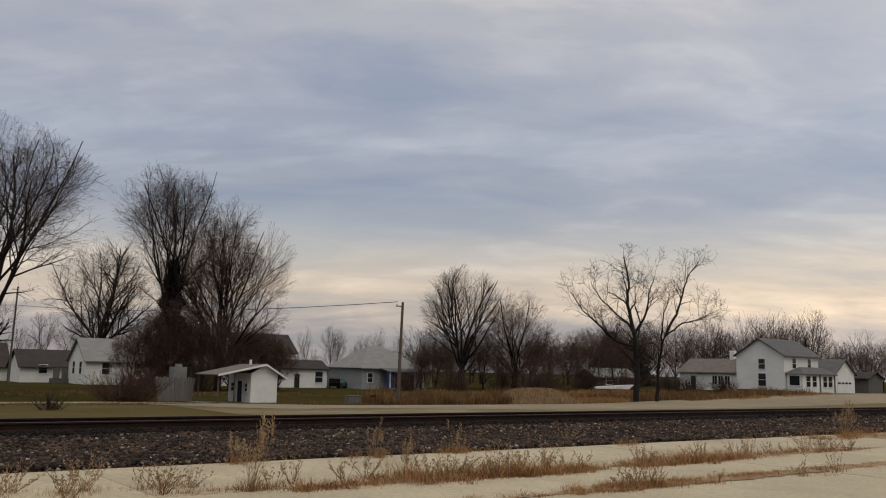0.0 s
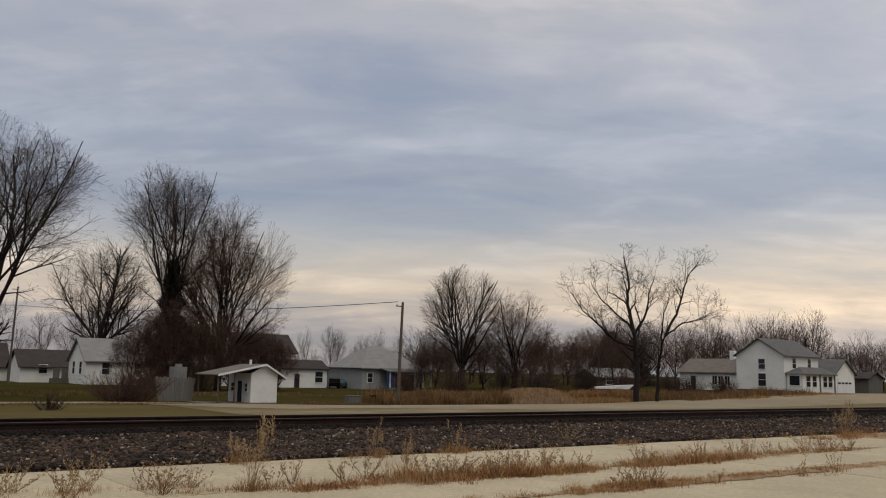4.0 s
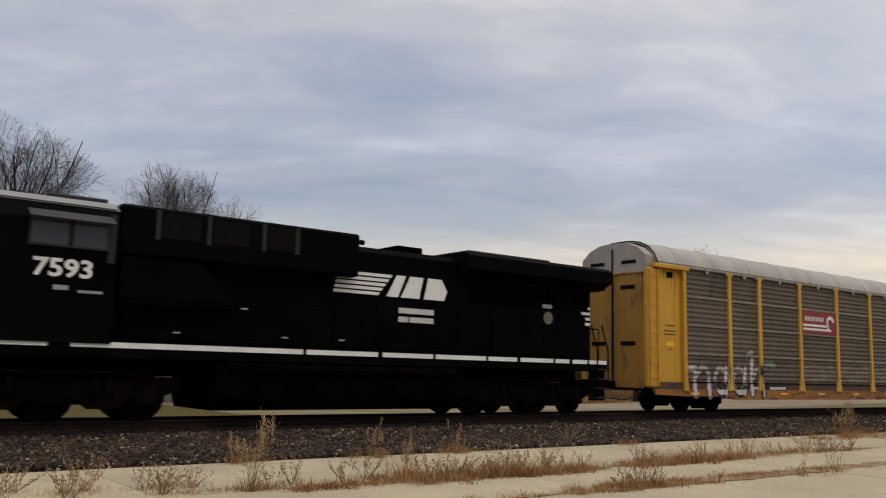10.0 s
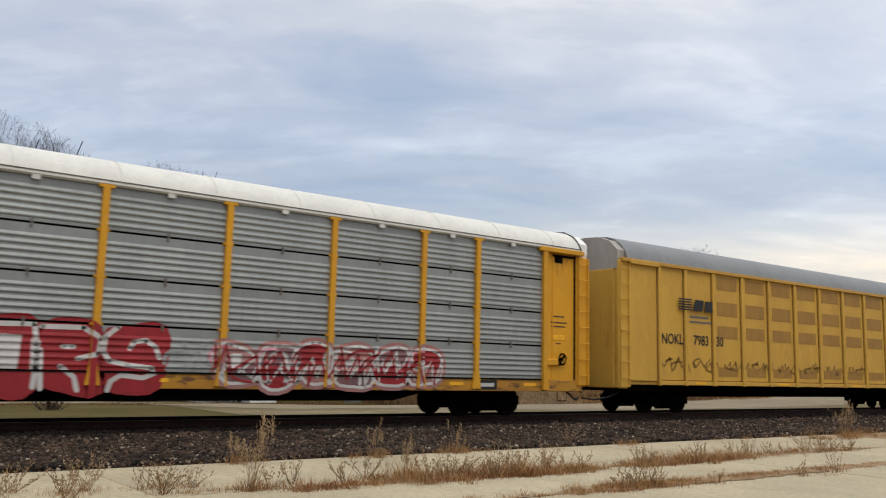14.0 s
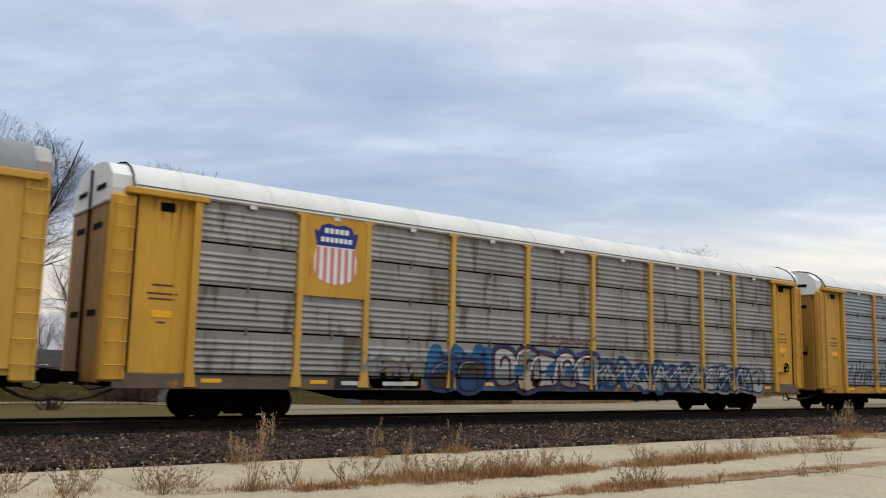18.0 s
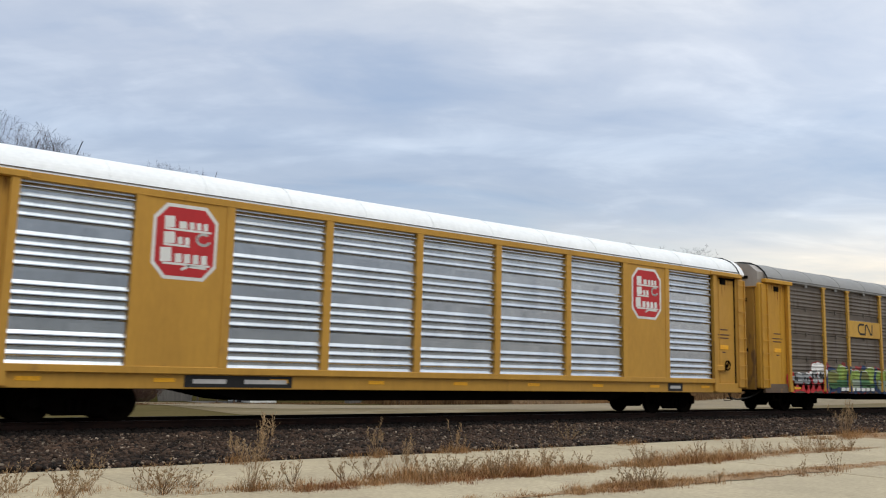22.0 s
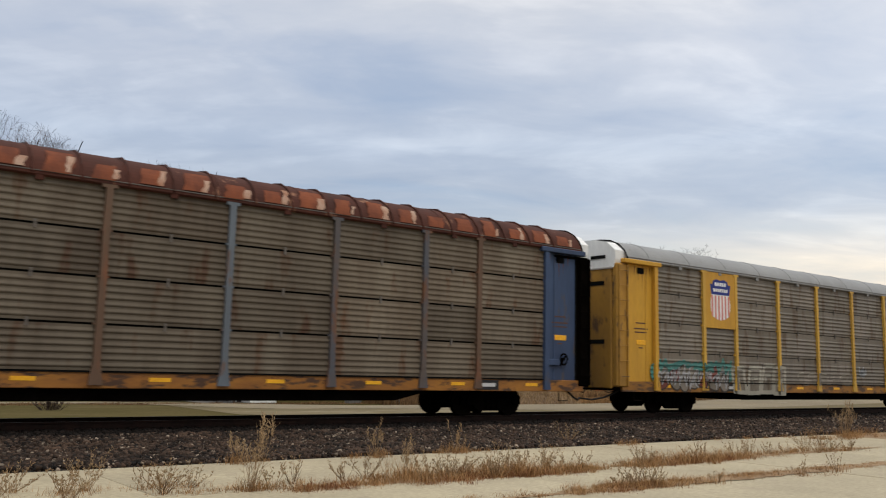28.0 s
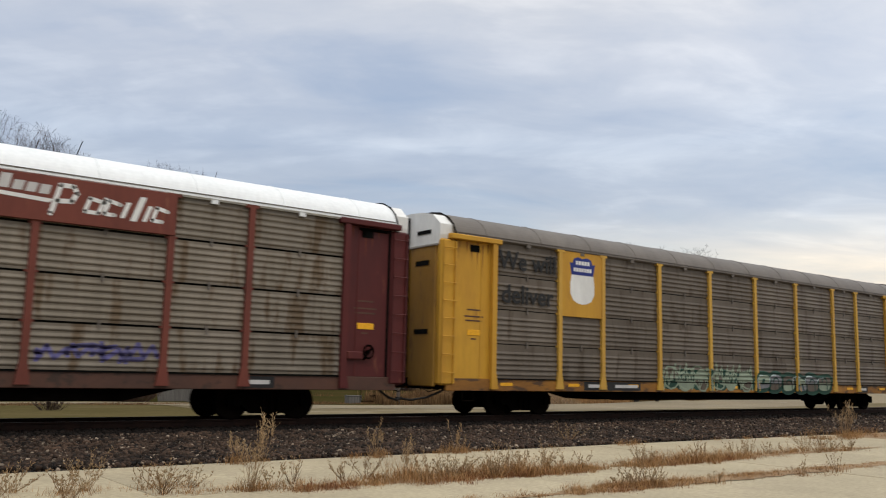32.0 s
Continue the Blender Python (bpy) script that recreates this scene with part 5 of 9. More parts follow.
P = dict(
    yellow=paint("yellow_paint", (0.56, 0.30, 0.032), (0.47, 0.24, 0.03), dirt=(0.30, 0.145, 0.03)),
    unit_yellow=paint("weathered_yellow", (0.58, 0.335, 0.05), (0.50, 0.28, 0.045), dirt=(0.36, 0.19, 0.045)),
    tag_brown=paint("brown_tag", (0.33, 0.185, 0.035), (0.22, 0.12, 0.035), scale=2.5),
    worn_red=paint("worn_red_spray", (0.155, 0.095, 0.072), (0.125, 0.085, 0.065)),
    faint_tag=paint("faint_pale_tag", (0.17, 0.142, 0.108), (0.14, 0.115, 0.088)),
    graf_light=paint("pale_grey_graffiti", (0.36, 0.35, 0.35), (0.28, 0.275, 0.28)),
    mid_blue=paint("mid_blue_graffiti", (0.02, 0.095, 0.21), (0.018, 0.06, 0.14), scale=2.0),
    deep_yellow=paint("deep_yellow_paint", (0.66, 0.31, 0.014), (0.56, 0.27, 0.02), dirt=(0.42, 0.20, 0.03)),
    ochre=paint("ochre_paint", (0.52, 0.28, 0.045), (0.45, 0.24, 0.04), dirt=(0.33, 0.17, 0.04)),
    post_yellow=paint("post_yellow", (0.58, 0.34, 0.055), (0.48, 0.27, 0.05), dirt=(0.40, 0.22, 0.05)),
    maroon=paint("maroon_paint", (0.095, 0.016, 0.015), (0.07, 0.013, 0.013), dirt=(0.16, 0.05, 0.03)),
    maroon_post=paint("rusty_maroon", (0.17, 0.045, 0.03), (0.125, 0.034, 0.024), dirt=(0.24, 0.09, 0.05)),
    blue=paint("faded_blue_paint", (0.045, 0.072, 0.14), (0.032, 0.048, 0.095), dirt=(0.075, 0.06, 0.055), spots=0.58),
    blue_post=paint("weathered_blue_grey", (0.075, 0.082, 0.10), (0.10, 0.074, 0.06), dirt=(0.14, 0.065, 0.035), spots=0.50),
    blue_pale=paint("pale_faded_blue", (0.13, 0.15, 0.175), (0.10, 0.11, 0.125), dirt=(0.14, 0.07, 0.04), spots=0.55),
    rust_post=paint("rust_brown_post", (0.135, 0.082, 0.052), (0.10, 0.055, 0.034), dirt=(0.17, 0.07, 0.035), spots=0.54),
    tan=paint("tan_paint", (0.25, 0.192, 0.138), (0.21, 0.16, 0.115), dirt=(0.14, 0.105, 0.075)),
    tan_post=paint("tan_rib", (0.33, 0.26, 0.195), (0.28, 0.22, 0.165)),
    tan_roof=paint("beige_roof", (0.3655, 0.2932, 0.221), (0.323, 0.2592, 0.1955), dirt=(0.2465, 0.1913, 0.1403), spots=0.66),
    white_roof=paint("white_roof", (0.6536, 0.6364, 0.5934), (0.5848, 0.5676, 0.5332), dirt=(0.516, 0.4988, 0.4558), spots=0.72),
    bright_roof=paint("new_white_roof", (0.798, 0.8075, 0.817), (0.741, 0.7505, 0.76)),
    beige_white=paint("chalky_roof", (0.365, 0.335, 0.305), (0.295, 0.268, 0.242), dirt=(0.306, 0.272, 0.2295), spots=0.6),
    grey_roof=paint("grey_roof", (0.246, 0.2419, 0.2337), (0.2132, 0.2091, 0.205), dirt=(0.1804, 0.164, 0.1476), spots=0.64),
    taupe_roof=paint("taupe_roof", (0.153, 0.1318, 0.1148), (0.119, 0.102, 0.08925), dirt=(0.289, 0.272, 0.2465), spots=0.66),
    steel_roof=paint("steel_grey_roof", (0.204, 0.2082, 0.2167), (0.1785, 0.1827, 0.1913), dirt=(0.1445, 0.1445, 0.1445), spots=0.66),
    rust_roof=paint("rusty_roof", (0.075, 0.022, 0.013), (0.045, 0.015, 0.010), dirt=(0.25, 0.12, 0.07), spots=0.62, rough=0.9),
    rust_patch=paint("orange_rust_patch", (0.20, 0.056, 0.022), (0.115, 0.034, 0.017), scale=2.0, rough=0.9),
    rust_pale=paint("pale_rust_edge", (0.40, 0.28, 0.21), (0.28, 0.13, 0.075), scale=3.0, rough=0.9),
    galv_brown=paint("brown_weathered_steel", (0.125, 0.095, 0.068), (0.095, 0.073, 0.054), dirt=(0.075, 0.058, 0.045), spots=0.58, rough=0.6, metal=0.2, per="object", spread=0.12),
    galv_grey=paint("grey_steel_sheet", (0.31, 0.32, 0.315), (0.265, 0.275, 0.27), dirt=(0.23, 0.23, 0.215), spots=0.66, rough=0.42, metal=0.45, per="object", spread=0.06),
    galv_dull=paint("dull_steel_sheet", (0.30, 0.285, 0.27), (0.24, 0.222, 0.20), dirt=(0.15, 0.118, 0.09), spots=0.55, stretch=(1.1, 1.1, 0.22), rough=0.42, metal=0.45, per="object", spread=0.12),
    galv_blue=paint("blue_grey_steel_sheet", (0.275, 0.29, 0.305), (0.235, 0.245, 0.26), dirt=(0.20, 0.20, 0.20), spots=0.66, rough=0.42, metal=0.45, per="object", spread=0.07),
    galv_bright=paint("bright_galvanised_sheet", (0.62, 0.65, 0.69), (0.50, 0.53, 0.57), rough=0.25, metal=1.0, per="object", spread=0.05),
    galv_olive=paint("stained_steel_sheet", (0.160, 0.128, 0.092), (0.104, 0.077, 0.053), dirt=(0.10, 0.052, 0.028), spots=0.58, stretch=(0.9, 0.9, 0.2), rough=0.65, metal=0.2, per="object", spread=0.34),
    galv_warm=paint("warm_grey_steel_sheet", (0.15, 0.124, 0.10), (0.112, 0.09, 0.071), dirt=(0.085, 0.064, 0.047), spots=0.55, stretch=(1.1, 1.1, 0.22), rough=0.5, metal=0.35, per="object", spread=0.10),
    galv_tan=paint("tan_steel_sheet", (0.21, 0.178, 0.143), (0.155, 0.13, 0.10), dirt=(0.115, 0.08, 0.05), spots=0.54, stretch=(1.1, 1.1, 0.2), rough=0.5, metal=0.35, per="object", spread=0.12),
    screen_tan=paint("dirty_tan_screen", (0.165, 0.125, 0.09), (0.14, 0.105, 0.075), scale=3.0),
    screen=paint("dirty_screen", (0.36, 0.19, 0.035), (0.29, 0.15, 0.03), dirt=(0.18, 0.10, 0.04), scale=3.0),
    # heavily dirty yellow, its base also darkened for end faces in shade
    grimy_shaded_yellow=paint("grimy_shaded_yellow", (0.40, 0.205, 0.03), (0.26, 0.135, 0.03), dirt=(0.10, 0.055, 0.025), spots=0.54, stretch=(1, 1, 0.5)),
    # ochre with dirt patches, darkened as well for the shade between cars
    end_grime_shade=paint("grimy_shaded_ochre", (0.36, 0.19, 0.03), (0.27, 0.14, 0.028), dirt=(0.16, 0.085, 0.03), spots=0.55, stretch=(1, 1, 0.3)),
    # near black: shade painted into gaps, slots and recesses; also the rubber bellows
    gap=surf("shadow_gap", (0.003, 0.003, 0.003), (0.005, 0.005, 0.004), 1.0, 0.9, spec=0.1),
    strip_grey=paint("pale_steel_strip", (0.235, 0.20, 0.16), (0.165, 0.137, 0.108), scale=2.5),
    sill_orange=paint("rusty_orange_sill", (0.36, 0.15, 0.026), (0.20, 0.08, 0.022), dirt=(0.07, 0.035, 0.02), spots=0.52, stretch=(0.7, 1, 2.2)),
    sill_yellow=paint("dirty_yellow_sill", (0.48, 0.24, 0.024), (0.34, 0.155, 0.024), dirt=(0.12, 0.055, 0.025), spots=0.53, stretch=(0.7, 1, 2.2)),
    sill_worn=paint("worn_rusty_sill", (0.34, 0.15, 0.024), (0.20, 0.088, 0.022), dirt=(0.085, 0.045, 0.024), spots=0.50, stretch=(0.7, 1, 2.2)),
    sill_grime=paint("grimy_sill", (0.15, 0.10, 0.065), (0.10, 0.075, 0.055), dirt=(0.30, 0.15, 0.04), spots=0.60, stretch=(1.0, 1, 1.5)),
    rust_sill=paint("rust_red_sill", (0.16, 0.06, 0.032), (0.09, 0.045, 0.03), dirt=(0.30, 0.24, 0.19), spots=0.6, scale=2.0),
    sill_brown=paint("brown_sill", (0.10, 0.045, 0.03), (0.075, 0.038, 0.028), dirt=(0.05, 0.03, 0.022), spots=0.56, stretch=(1.0, 1, 1.5)),
    reflector=surf("yellow_reflector", (0.85, 0.42, 0.02), (0.75, 0.36, 0.02), 3.0, 0.4),
    red_reflector=surf("red_reflector", (0.45, 0.04, 0.02), (0.38, 0.035, 0.02), 3.0, 0.4),
    white=paint("white_paint", (0.78, 0.77, 0.75), (0.68, 0.67, 0.65)),
    cream=paint("cream_paint", (0.55, 0.56, 0.46), (0.46, 0.47, 0.40)),
    black=surf("black_paint", (0.012, 0.012, 0.013), (0.018, 0.018, 0.019), 1.0, 0.5),
    loco=surf("black_locomotive_paint", (0.0014, 0.0014, 0.0016), (0.003, 0.003, 0.0034), 0.8, 0.55, spec=0.02),
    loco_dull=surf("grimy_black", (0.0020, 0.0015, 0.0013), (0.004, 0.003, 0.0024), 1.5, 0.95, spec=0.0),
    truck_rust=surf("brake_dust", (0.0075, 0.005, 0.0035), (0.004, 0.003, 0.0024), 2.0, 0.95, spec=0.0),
    red=paint("red_paint", (0.50, 0.030, 0.035), (0.40, 0.025, 0.03)),
    dark_red=paint("sign_red", (0.26, 0.030, 0.028), (0.20, 0.026, 0.025)),
    navy=paint("navy_paint", (0.020, 0.035, 0.22), (0.018, 0.03, 0.17)),
    shield_red=paint("faded_red_stripe", (0.62, 0.22, 0.18), (0.55, 0.20, 0.17)),
    pink=paint("pink_paint", (0.62, 0.30, 0.36), (0.50, 0.16, 0.22)),
    green=paint("lime_paint", (0.31, 0.40, 0.07), (0.17, 0.27, 0.06), scale=2.0),
    dark_green=paint("dark_green_paint", (0.014, 0.062, 0.04), (0.01, 0.04, 0.03)),
    sky_blue=paint("blue_graffiti", (0.04, 0.30, 0.48), (0.03, 0.16, 0.36), scale=2.0),
    deep_blue=paint("dark_blue_graffiti", (0.02, 0.05, 0.13), (0.015, 0.03, 0.08)),
    orange=paint("orange_graffiti", (0.62, 0.14, 0.03), (0.50, 0.08, 0.03)),
    teal=paint("teal_graffiti", (0.07, 0.21, 0.18), (0.05, 0.14, 0.13)),
    graf_grey=paint("grey_graffiti", (0.36, 0.36, 0.36), (0.26, 0.27, 0.28)),
    graf_dim=paint("dim_grey_graffiti", (0.19, 0.19, 0.20), (0.14, 0.14, 0.15)),
    mid_green=paint("green_graffiti", (0.035, 0.11, 0.04), (0.07, 0.16, 0.06), scale=2.0),
    pale_blue=paint("pale_blue_graffiti", (0.34, 0.42, 0.44), (0.40, 0.44, 0.40), scale=2.0),
    dark_pink=paint("faded_pink_graffiti", (0.22, 0.12, 0.11), (0.18, 0.10, 0.09)),
    pale_tan=paint("pale_tan_graffiti", (0.33, 0.30, 0.24), (0.27, 0.25, 0.20)),
    plum=paint("faded_plum_graffiti", (0.20, 0.095, 0.105), (0.14, 0.075, 0.08), scale=2.0),
    faded_red=paint("faded_red_graffiti", (0.36, 0.14, 0.13), (0.30, 0.17, 0.16), scale=2.0),
    deep_red=paint("deep_red_graffiti", (0.30, 0.020, 0.026), (0.23, 0.018, 0.022), scale=2.0),
    violet=paint("violet_graffiti", (0.10, 0.09, 0.26), (0.09, 0.08, 0.16)),
    pale_green=paint("pale_green_graffiti", (0.27, 0.32, 0.23), (0.21, 0.25, 0.19)),
    silver=paint("brushed_grey", (0.028, 0.027, 0.027), (0.018, 0.017, 0.017), metal=0.2),
    olive=paint("olive_graffiti", (0.16, 0.17, 0.035), (0.11, 0.11, 0.03)),
    end_brown=paint("dark_brown_end", (0.045, 0.030, 0.021), (0.03, 0.021, 0.016)),
    sprayed_white=paint("worn_sprayed_white", (0.56, 0.54, 0.53), (0.46, 0.44, 0.43)),
    handrail=paint("worn_orange_rail", (0.34, 0.15, 0.03), (0.24, 0.11, 0.03)),
    glass=pane_mat("cab_glass", (0.05, 0.055, 0.065), 0.05),
    lamp=glow("headlight_glow", (1.0, 0.86, 0.62), 14.0),
    ditch=glow("ditch_light_glow", (1.0, 0.80, 0.55), 7.0),
    number_box=glow("lit_number_board", (0.46, 0.29, 0.13), 0.05),
)

ROOF = [(1.60, 5.02), (1.585, 5.10), (1.47, 5.33), (1.24, 5.56), (0.88, 5.735), (0.45, 5.80), (0.0, 5.815)]


def round_arch(pts):
    """The same roof line with two more points on each stretch, on a smooth curve."""
    out = []
    for i in range(len(pts) - 1):
        p0, p1, p2 = pts[max(i - 1, 0)], pts[i], pts[i + 1]
        p3 = pts[i + 2] if i + 2 < len(pts) else (-pts[-2][0], pts[-2][1])
        for t in (0.0, 1 / 3, 2 / 3):
            out.append(tuple(0.5 * (2 * b + (c - a) * t + (2 * a - 5 * b + 4 * c - d) * t * t + (3 * b - a - 3 * c + d) * t ** 3) for a, b, c, d in zip(p0, p1, p2, p3)))
    return out + [pts[-1]]


SIDE_Y = 1.50  # the flat of the side sheets, from the middle of the car


def sheet_line(height, ribs, style):
    """The pressed ribs of a side sheet, as (depth, height) from its middle."""
    a0, a1, d = {"fine": (0.04, 0.96, 0.36), "grouped": (0.05, 0.82, 0.38), "bright": (0.04, 0.84, 1.0)}[style]
    lo, hi = height * (a0 - 0.5), height * (a1 - 0.5)
    step = (hi - lo) / ribs
    pts = [(0.0, -height / 2)]
    for k in range(ribs):
        a = lo + k * step
        pts += [(0.0, a + step * 0.12), (-0.034 * d, a + step * 0.26), (-0.052 * d, a + step * 0.38), (-0.050 * d, a + step * 0.48), (-0.026 * d, a + step * 0.66), (0.0, a + step * 0.86)]
    return pts + [(0.0, height / 2)]


def corrugated(width, height, mat, ribs, style, name="side_panel"):
    """One pressed steel sheet: an outline with pressed ribs, drawn along x; its front faces -y."""
    pts = sheet_line(height, ribs, style)
    outline = pts + [(0.03, height / 2), (0.03, -height / 2)]
    n, m = len(outline), len(pts)
    v = [(x, y, z) for x in (-width / 2, width / 2) for y, z in outline]
    f = [(i, i + 1, n + i + 1, n + i) for i in range(m - 1)] + [(m - 1, m, n + m, n + m - 1), (m, m + 1, n + m + 1, n + m), (m + 1, 0, n, n + m + 1)]
    return Build().add(v, f).mesh(name, mat)


# flat painted shapes on the side of a car, as triangles in (x, z)
def fan(pts):
    return [(pts[0], pts[i], pts[i + 1]) for i in range(1, len(pts) - 1)]


def rect(x0, x1, z0, z1):
    return fan([(x0, z0), (x1, z0), (x1, z1), (x0, z1)])


def brush_line(pts, w, caps=True):
    """A painted stroke of width w along points."""
    out = []
    for (ax, az), (bx, bz) in zip(pts, pts[1:]):
        dx, dz = bx - ax, bz - az
        d = math.hypot(dx, dz) or 1e-6
        nx, nz = -dz / d * w / 2, dx / d * w / 2
        out += fan([(ax + nx, az + nz), (ax - nx, az - nz), (bx - nx, bz - nz), (bx + nx, bz + nz)])
    if caps:
        for x, z in pts:
            out += fan([(x + math.cos(k * 0.7854) * w / 2, z + math.sin(k * 0.7854) * w / 2) for k in range(8)])
    return out


def arc(cx, cz, rx, rz, a0, a1, n=10):
    return [(cx + rx * math.cos(radians(a0 + (a1 - a0) * k / n)), cz + rz * math.sin(radians(a0 + (a1 - a0) * k / n))) for k in range(n + 1)]


def clip_tris(tris, x0, x1):
    """The part of the triangles between two upright lines."""
    out = []
    for t in tris:
        if max(p[0] for p in t) <= x0 or min(p[0] for p in t) >= x1:
            continue
        poly = list(t)
        for lim, keep in ((x0, 1), (x1, -1)):
            new_poly = []
            for i, p in enumerate(poly):
                q = poly[(i + 1) % len(poly)]
                pin, qin = (p[0] - lim) * keep >= 0, (q[0] - lim) * keep >= 0
                if pin:
                    new_poly.append(p)
                if pin != qin:
                    w = (lim - p[0]) / (q[0] - p[0])
                    new_poly.append((lim, p[1] + w * (q[1] - p[1])))
            poly = new_poly
            if len(poly) < 3:
                break
        if len(poly) >= 3:
            out += fan(poly)
    return out


RELIEF = {}  # the pressed face of each car's side: heights, depths, and the open gaps between sheets


def over_ribs(tris, face, lift):
    """Triangles laid on a pressed face: cut at each fold, left out over the gaps."""
    zs, ys, gaps = face
    out = []
    for t in tris:
        lo, hi = min(p[1] for p in t), max(p[1] for p in t)
        poly = list(t)
        cuts = [z for z in zs if lo < z < hi] + [hi]
        for c in cuts:
            low, high = [], []
            for i, p in enumerate(poly):
                q = poly[(i + 1) % len(poly)]
                (low if p[1] <= c else high).append(p)
                if (p[1] <= c) != (q[1] <= c):
                    w = (c - p[1]) / (q[1] - p[1])
                    x = (p[0] + w * (q[0] - p[0]), c)
                    low.append(x)
                    high.append(x)
            if len(low) > 2:
                mid = (min(p[1] for p in low) + max(p[1] for p in low)) / 2
                if not any(a < mid < b for a, b in gaps):
                    out.append([(x, float(np.interp(z, zs, ys)) + lift, z) for x, z in low])
            poly = high
            if len(poly) < 3:
                break
    return out


def flat_paint(name, tris, mat, parent, label="", y=0.0, posts=(), post_y=0.0):
    """Paint that lies on the sheets and, where posts stand before them, on the posts."""
    v, f = [], []

    def emit(polys):
        for t in polys:
            k = len(v)
            v.extend(t)
            f.append(tuple(range(k, k + len(t))))
    face = RELIEF.get(parent.name) if name in ("graffiti", "faded_tag") else None
    if face:
        emit(over_ribs(tris, face, y - GRAF_Y - 0.004))
    else:
        emit([[(p[0], y, p[1]) for p in t] for t in tris])
    for a, b in posts:
        emit([[(p[0], post_y, p[1]) for p in t] for t in clip_tris(tris, a, b)])
    me = bpy.data.meshes.new(name)
    me.from_pydata(v, [], f)
    me.materials.append(mat)
    return tagged(part(name, me, mat, parent, label), kind="stuff" if name == "graffiti" else "")


def shield(cx, cz, w, h):
    """A badge: the outline, the band across its top, and its stripes."""
    o = [(-0.5, 0.38), (-0.40, 0.36), (-0.34, 0.46), (-0.18, 0.5), (0, 0.47), (0.18, 0.5), (0.34, 0.46), (0.40, 0.36), (0.5, 0.38), (0.47, 0.25), (0.43, 0.12)]
    low = [(0.43, 0.12), (0.48, -0.08), (0.47, -0.28), (0.36, -0.42), (0.18, -0.48), (0, -0.5), (-0.18, -0.48), (-0.36, -0.42), (-0.47, -0.28), (-0.48, -0.08), (-0.43, 0.12)]
    put = lambda ps: [(cx + x * w, cz + z * h) for x, z in ps]
    top = fan([(cx, cz + 0.25 * h)] + put(o + [(-0.43, 0.12), (-0.47, 0.25), (-0.5, 0.38)]))
    body = fan([(cx, cz - 0.15 * h)] + put(low + [low[0]]))
    stripes = []
    for k in range(6):
        a = -0.44 + k * 0.16
        bot = -0.5 + 0.16 * (abs(a + 0.04) / 0.5) ** 2.2
        stripes += rect(cx + a * w, cx + (a + 0.08) * w, cz + bot * h, cz + 0.10 * h)
    bars_ = []
    for n_, half_, za, zb in ((5, 0.28, 0.335, 0.42), (7, 0.36, 0.19, 0.27)):
        st = 2 * half_ / n_
        for k in range(n_):
            bars_ += rect(cx + (-half_ + (k + 0.12) * st) * w, cx + (-half_ + (k + 0.88) * st) * w, cz + za * h, cz + zb * h)
    return top, body, stripes, bars_


def wild_letters(x0, x1, z0, z1, n, seed, width=0.16):
    """Unreadable sprayed lines: slanting zigzags and long sweeps that run over one another."""
    rng = random.Random(seed)
    out = []
    w, h = (x1 - x0) / n, z1 - z0
    for k in range(n):
        cx, strokes = x0 + k * w, []
        pts, x, up = [], cx - rng.uniform(0, 0.3) * w, rng.random() < 0.5
        while x < cx + w * 1.15:
            pts.append((x + (0.18 * h if up else 0.0), z0 + h * (rng.uniform(0.6, 1.0) if up else rng.uniform(0.0, 0.4))))
            x += w * rng.uniform(0.10, 0.42)
            up = not up
        strokes.append(pts)
        a0 = rng.uniform(60, 200)
        strokes.append(arc(cx + w * rng.uniform(0.2, 0.8), z0 + h * rng.uniform(0.3, 0.6), w * rng.uniform(0.5, 0.9), h * rng.uniform(0.2, 0.45), a0, a0 + rng.uniform(60, 130), 6))
        out.append([[(min(max(x, x0 - 0.1), x1 + 0.1), min(max(z, z0), z1 + 0.06)) for x, z in st] for st in strokes if len(st) > 1])
    return out


GRAF_Y, GRAF_P = -SIDE_Y - 0.054, -SIDE_Y - 0.098


def lump(cx, cz, rx, rz, rng, n=18):
    """A rounded uneven outline."""
    p1, p2 = rng.uniform(0, 6.28), rng.uniform(0, 6.28)
    out = []
    for k in range(n):
        a = 6.2832 * k / n
        c, s_ = math.cos(a), math.sin(a)
        q = 1 / max(abs(c) ** 3 + abs(s_) ** 3, 1e-6) ** 0.3333
        w = 1 + 0.10 * math.sin(2 * a + p1) + 0.07 * math.sin(3 * a + p2)
        out.append((cx + rx * c * q * w, cz + rz * s_ * q * w))
    return fan(out)


def clip_z(tris, z0, z1):
    return [tuple((b_, a_) for a_, b_ in t) for t in clip_tris([tuple((b_, a_) for a_, b_ in t) for t in tris], z0, z1)]


def fill_cloud(car, posts, x0, x1, z0, z1, seed, mat, label="", level=0):
    """A sprayed patch with a lumpy edge."""
    rng = random.Random(seed * 7 + 1)
    ts, k = [], max(2, int((x1 - x0) / 0.4))
    for i in range(k):
        cx = x0 + (x1 - x0) * (i + 0.5) / k
        top = z1 - rng.uniform(0, 0.25) * (z1 - z0)
        ts += lump(cx, (z0 + top) / 2, (x1 - x0) / k * 0.8, (top - z0) / 2, rng, 12)
    flat_paint("graffiti", ts, mat, car, label, GRAF_Y - 0.002 * level, posts, GRAF_P - 0.002 * level)


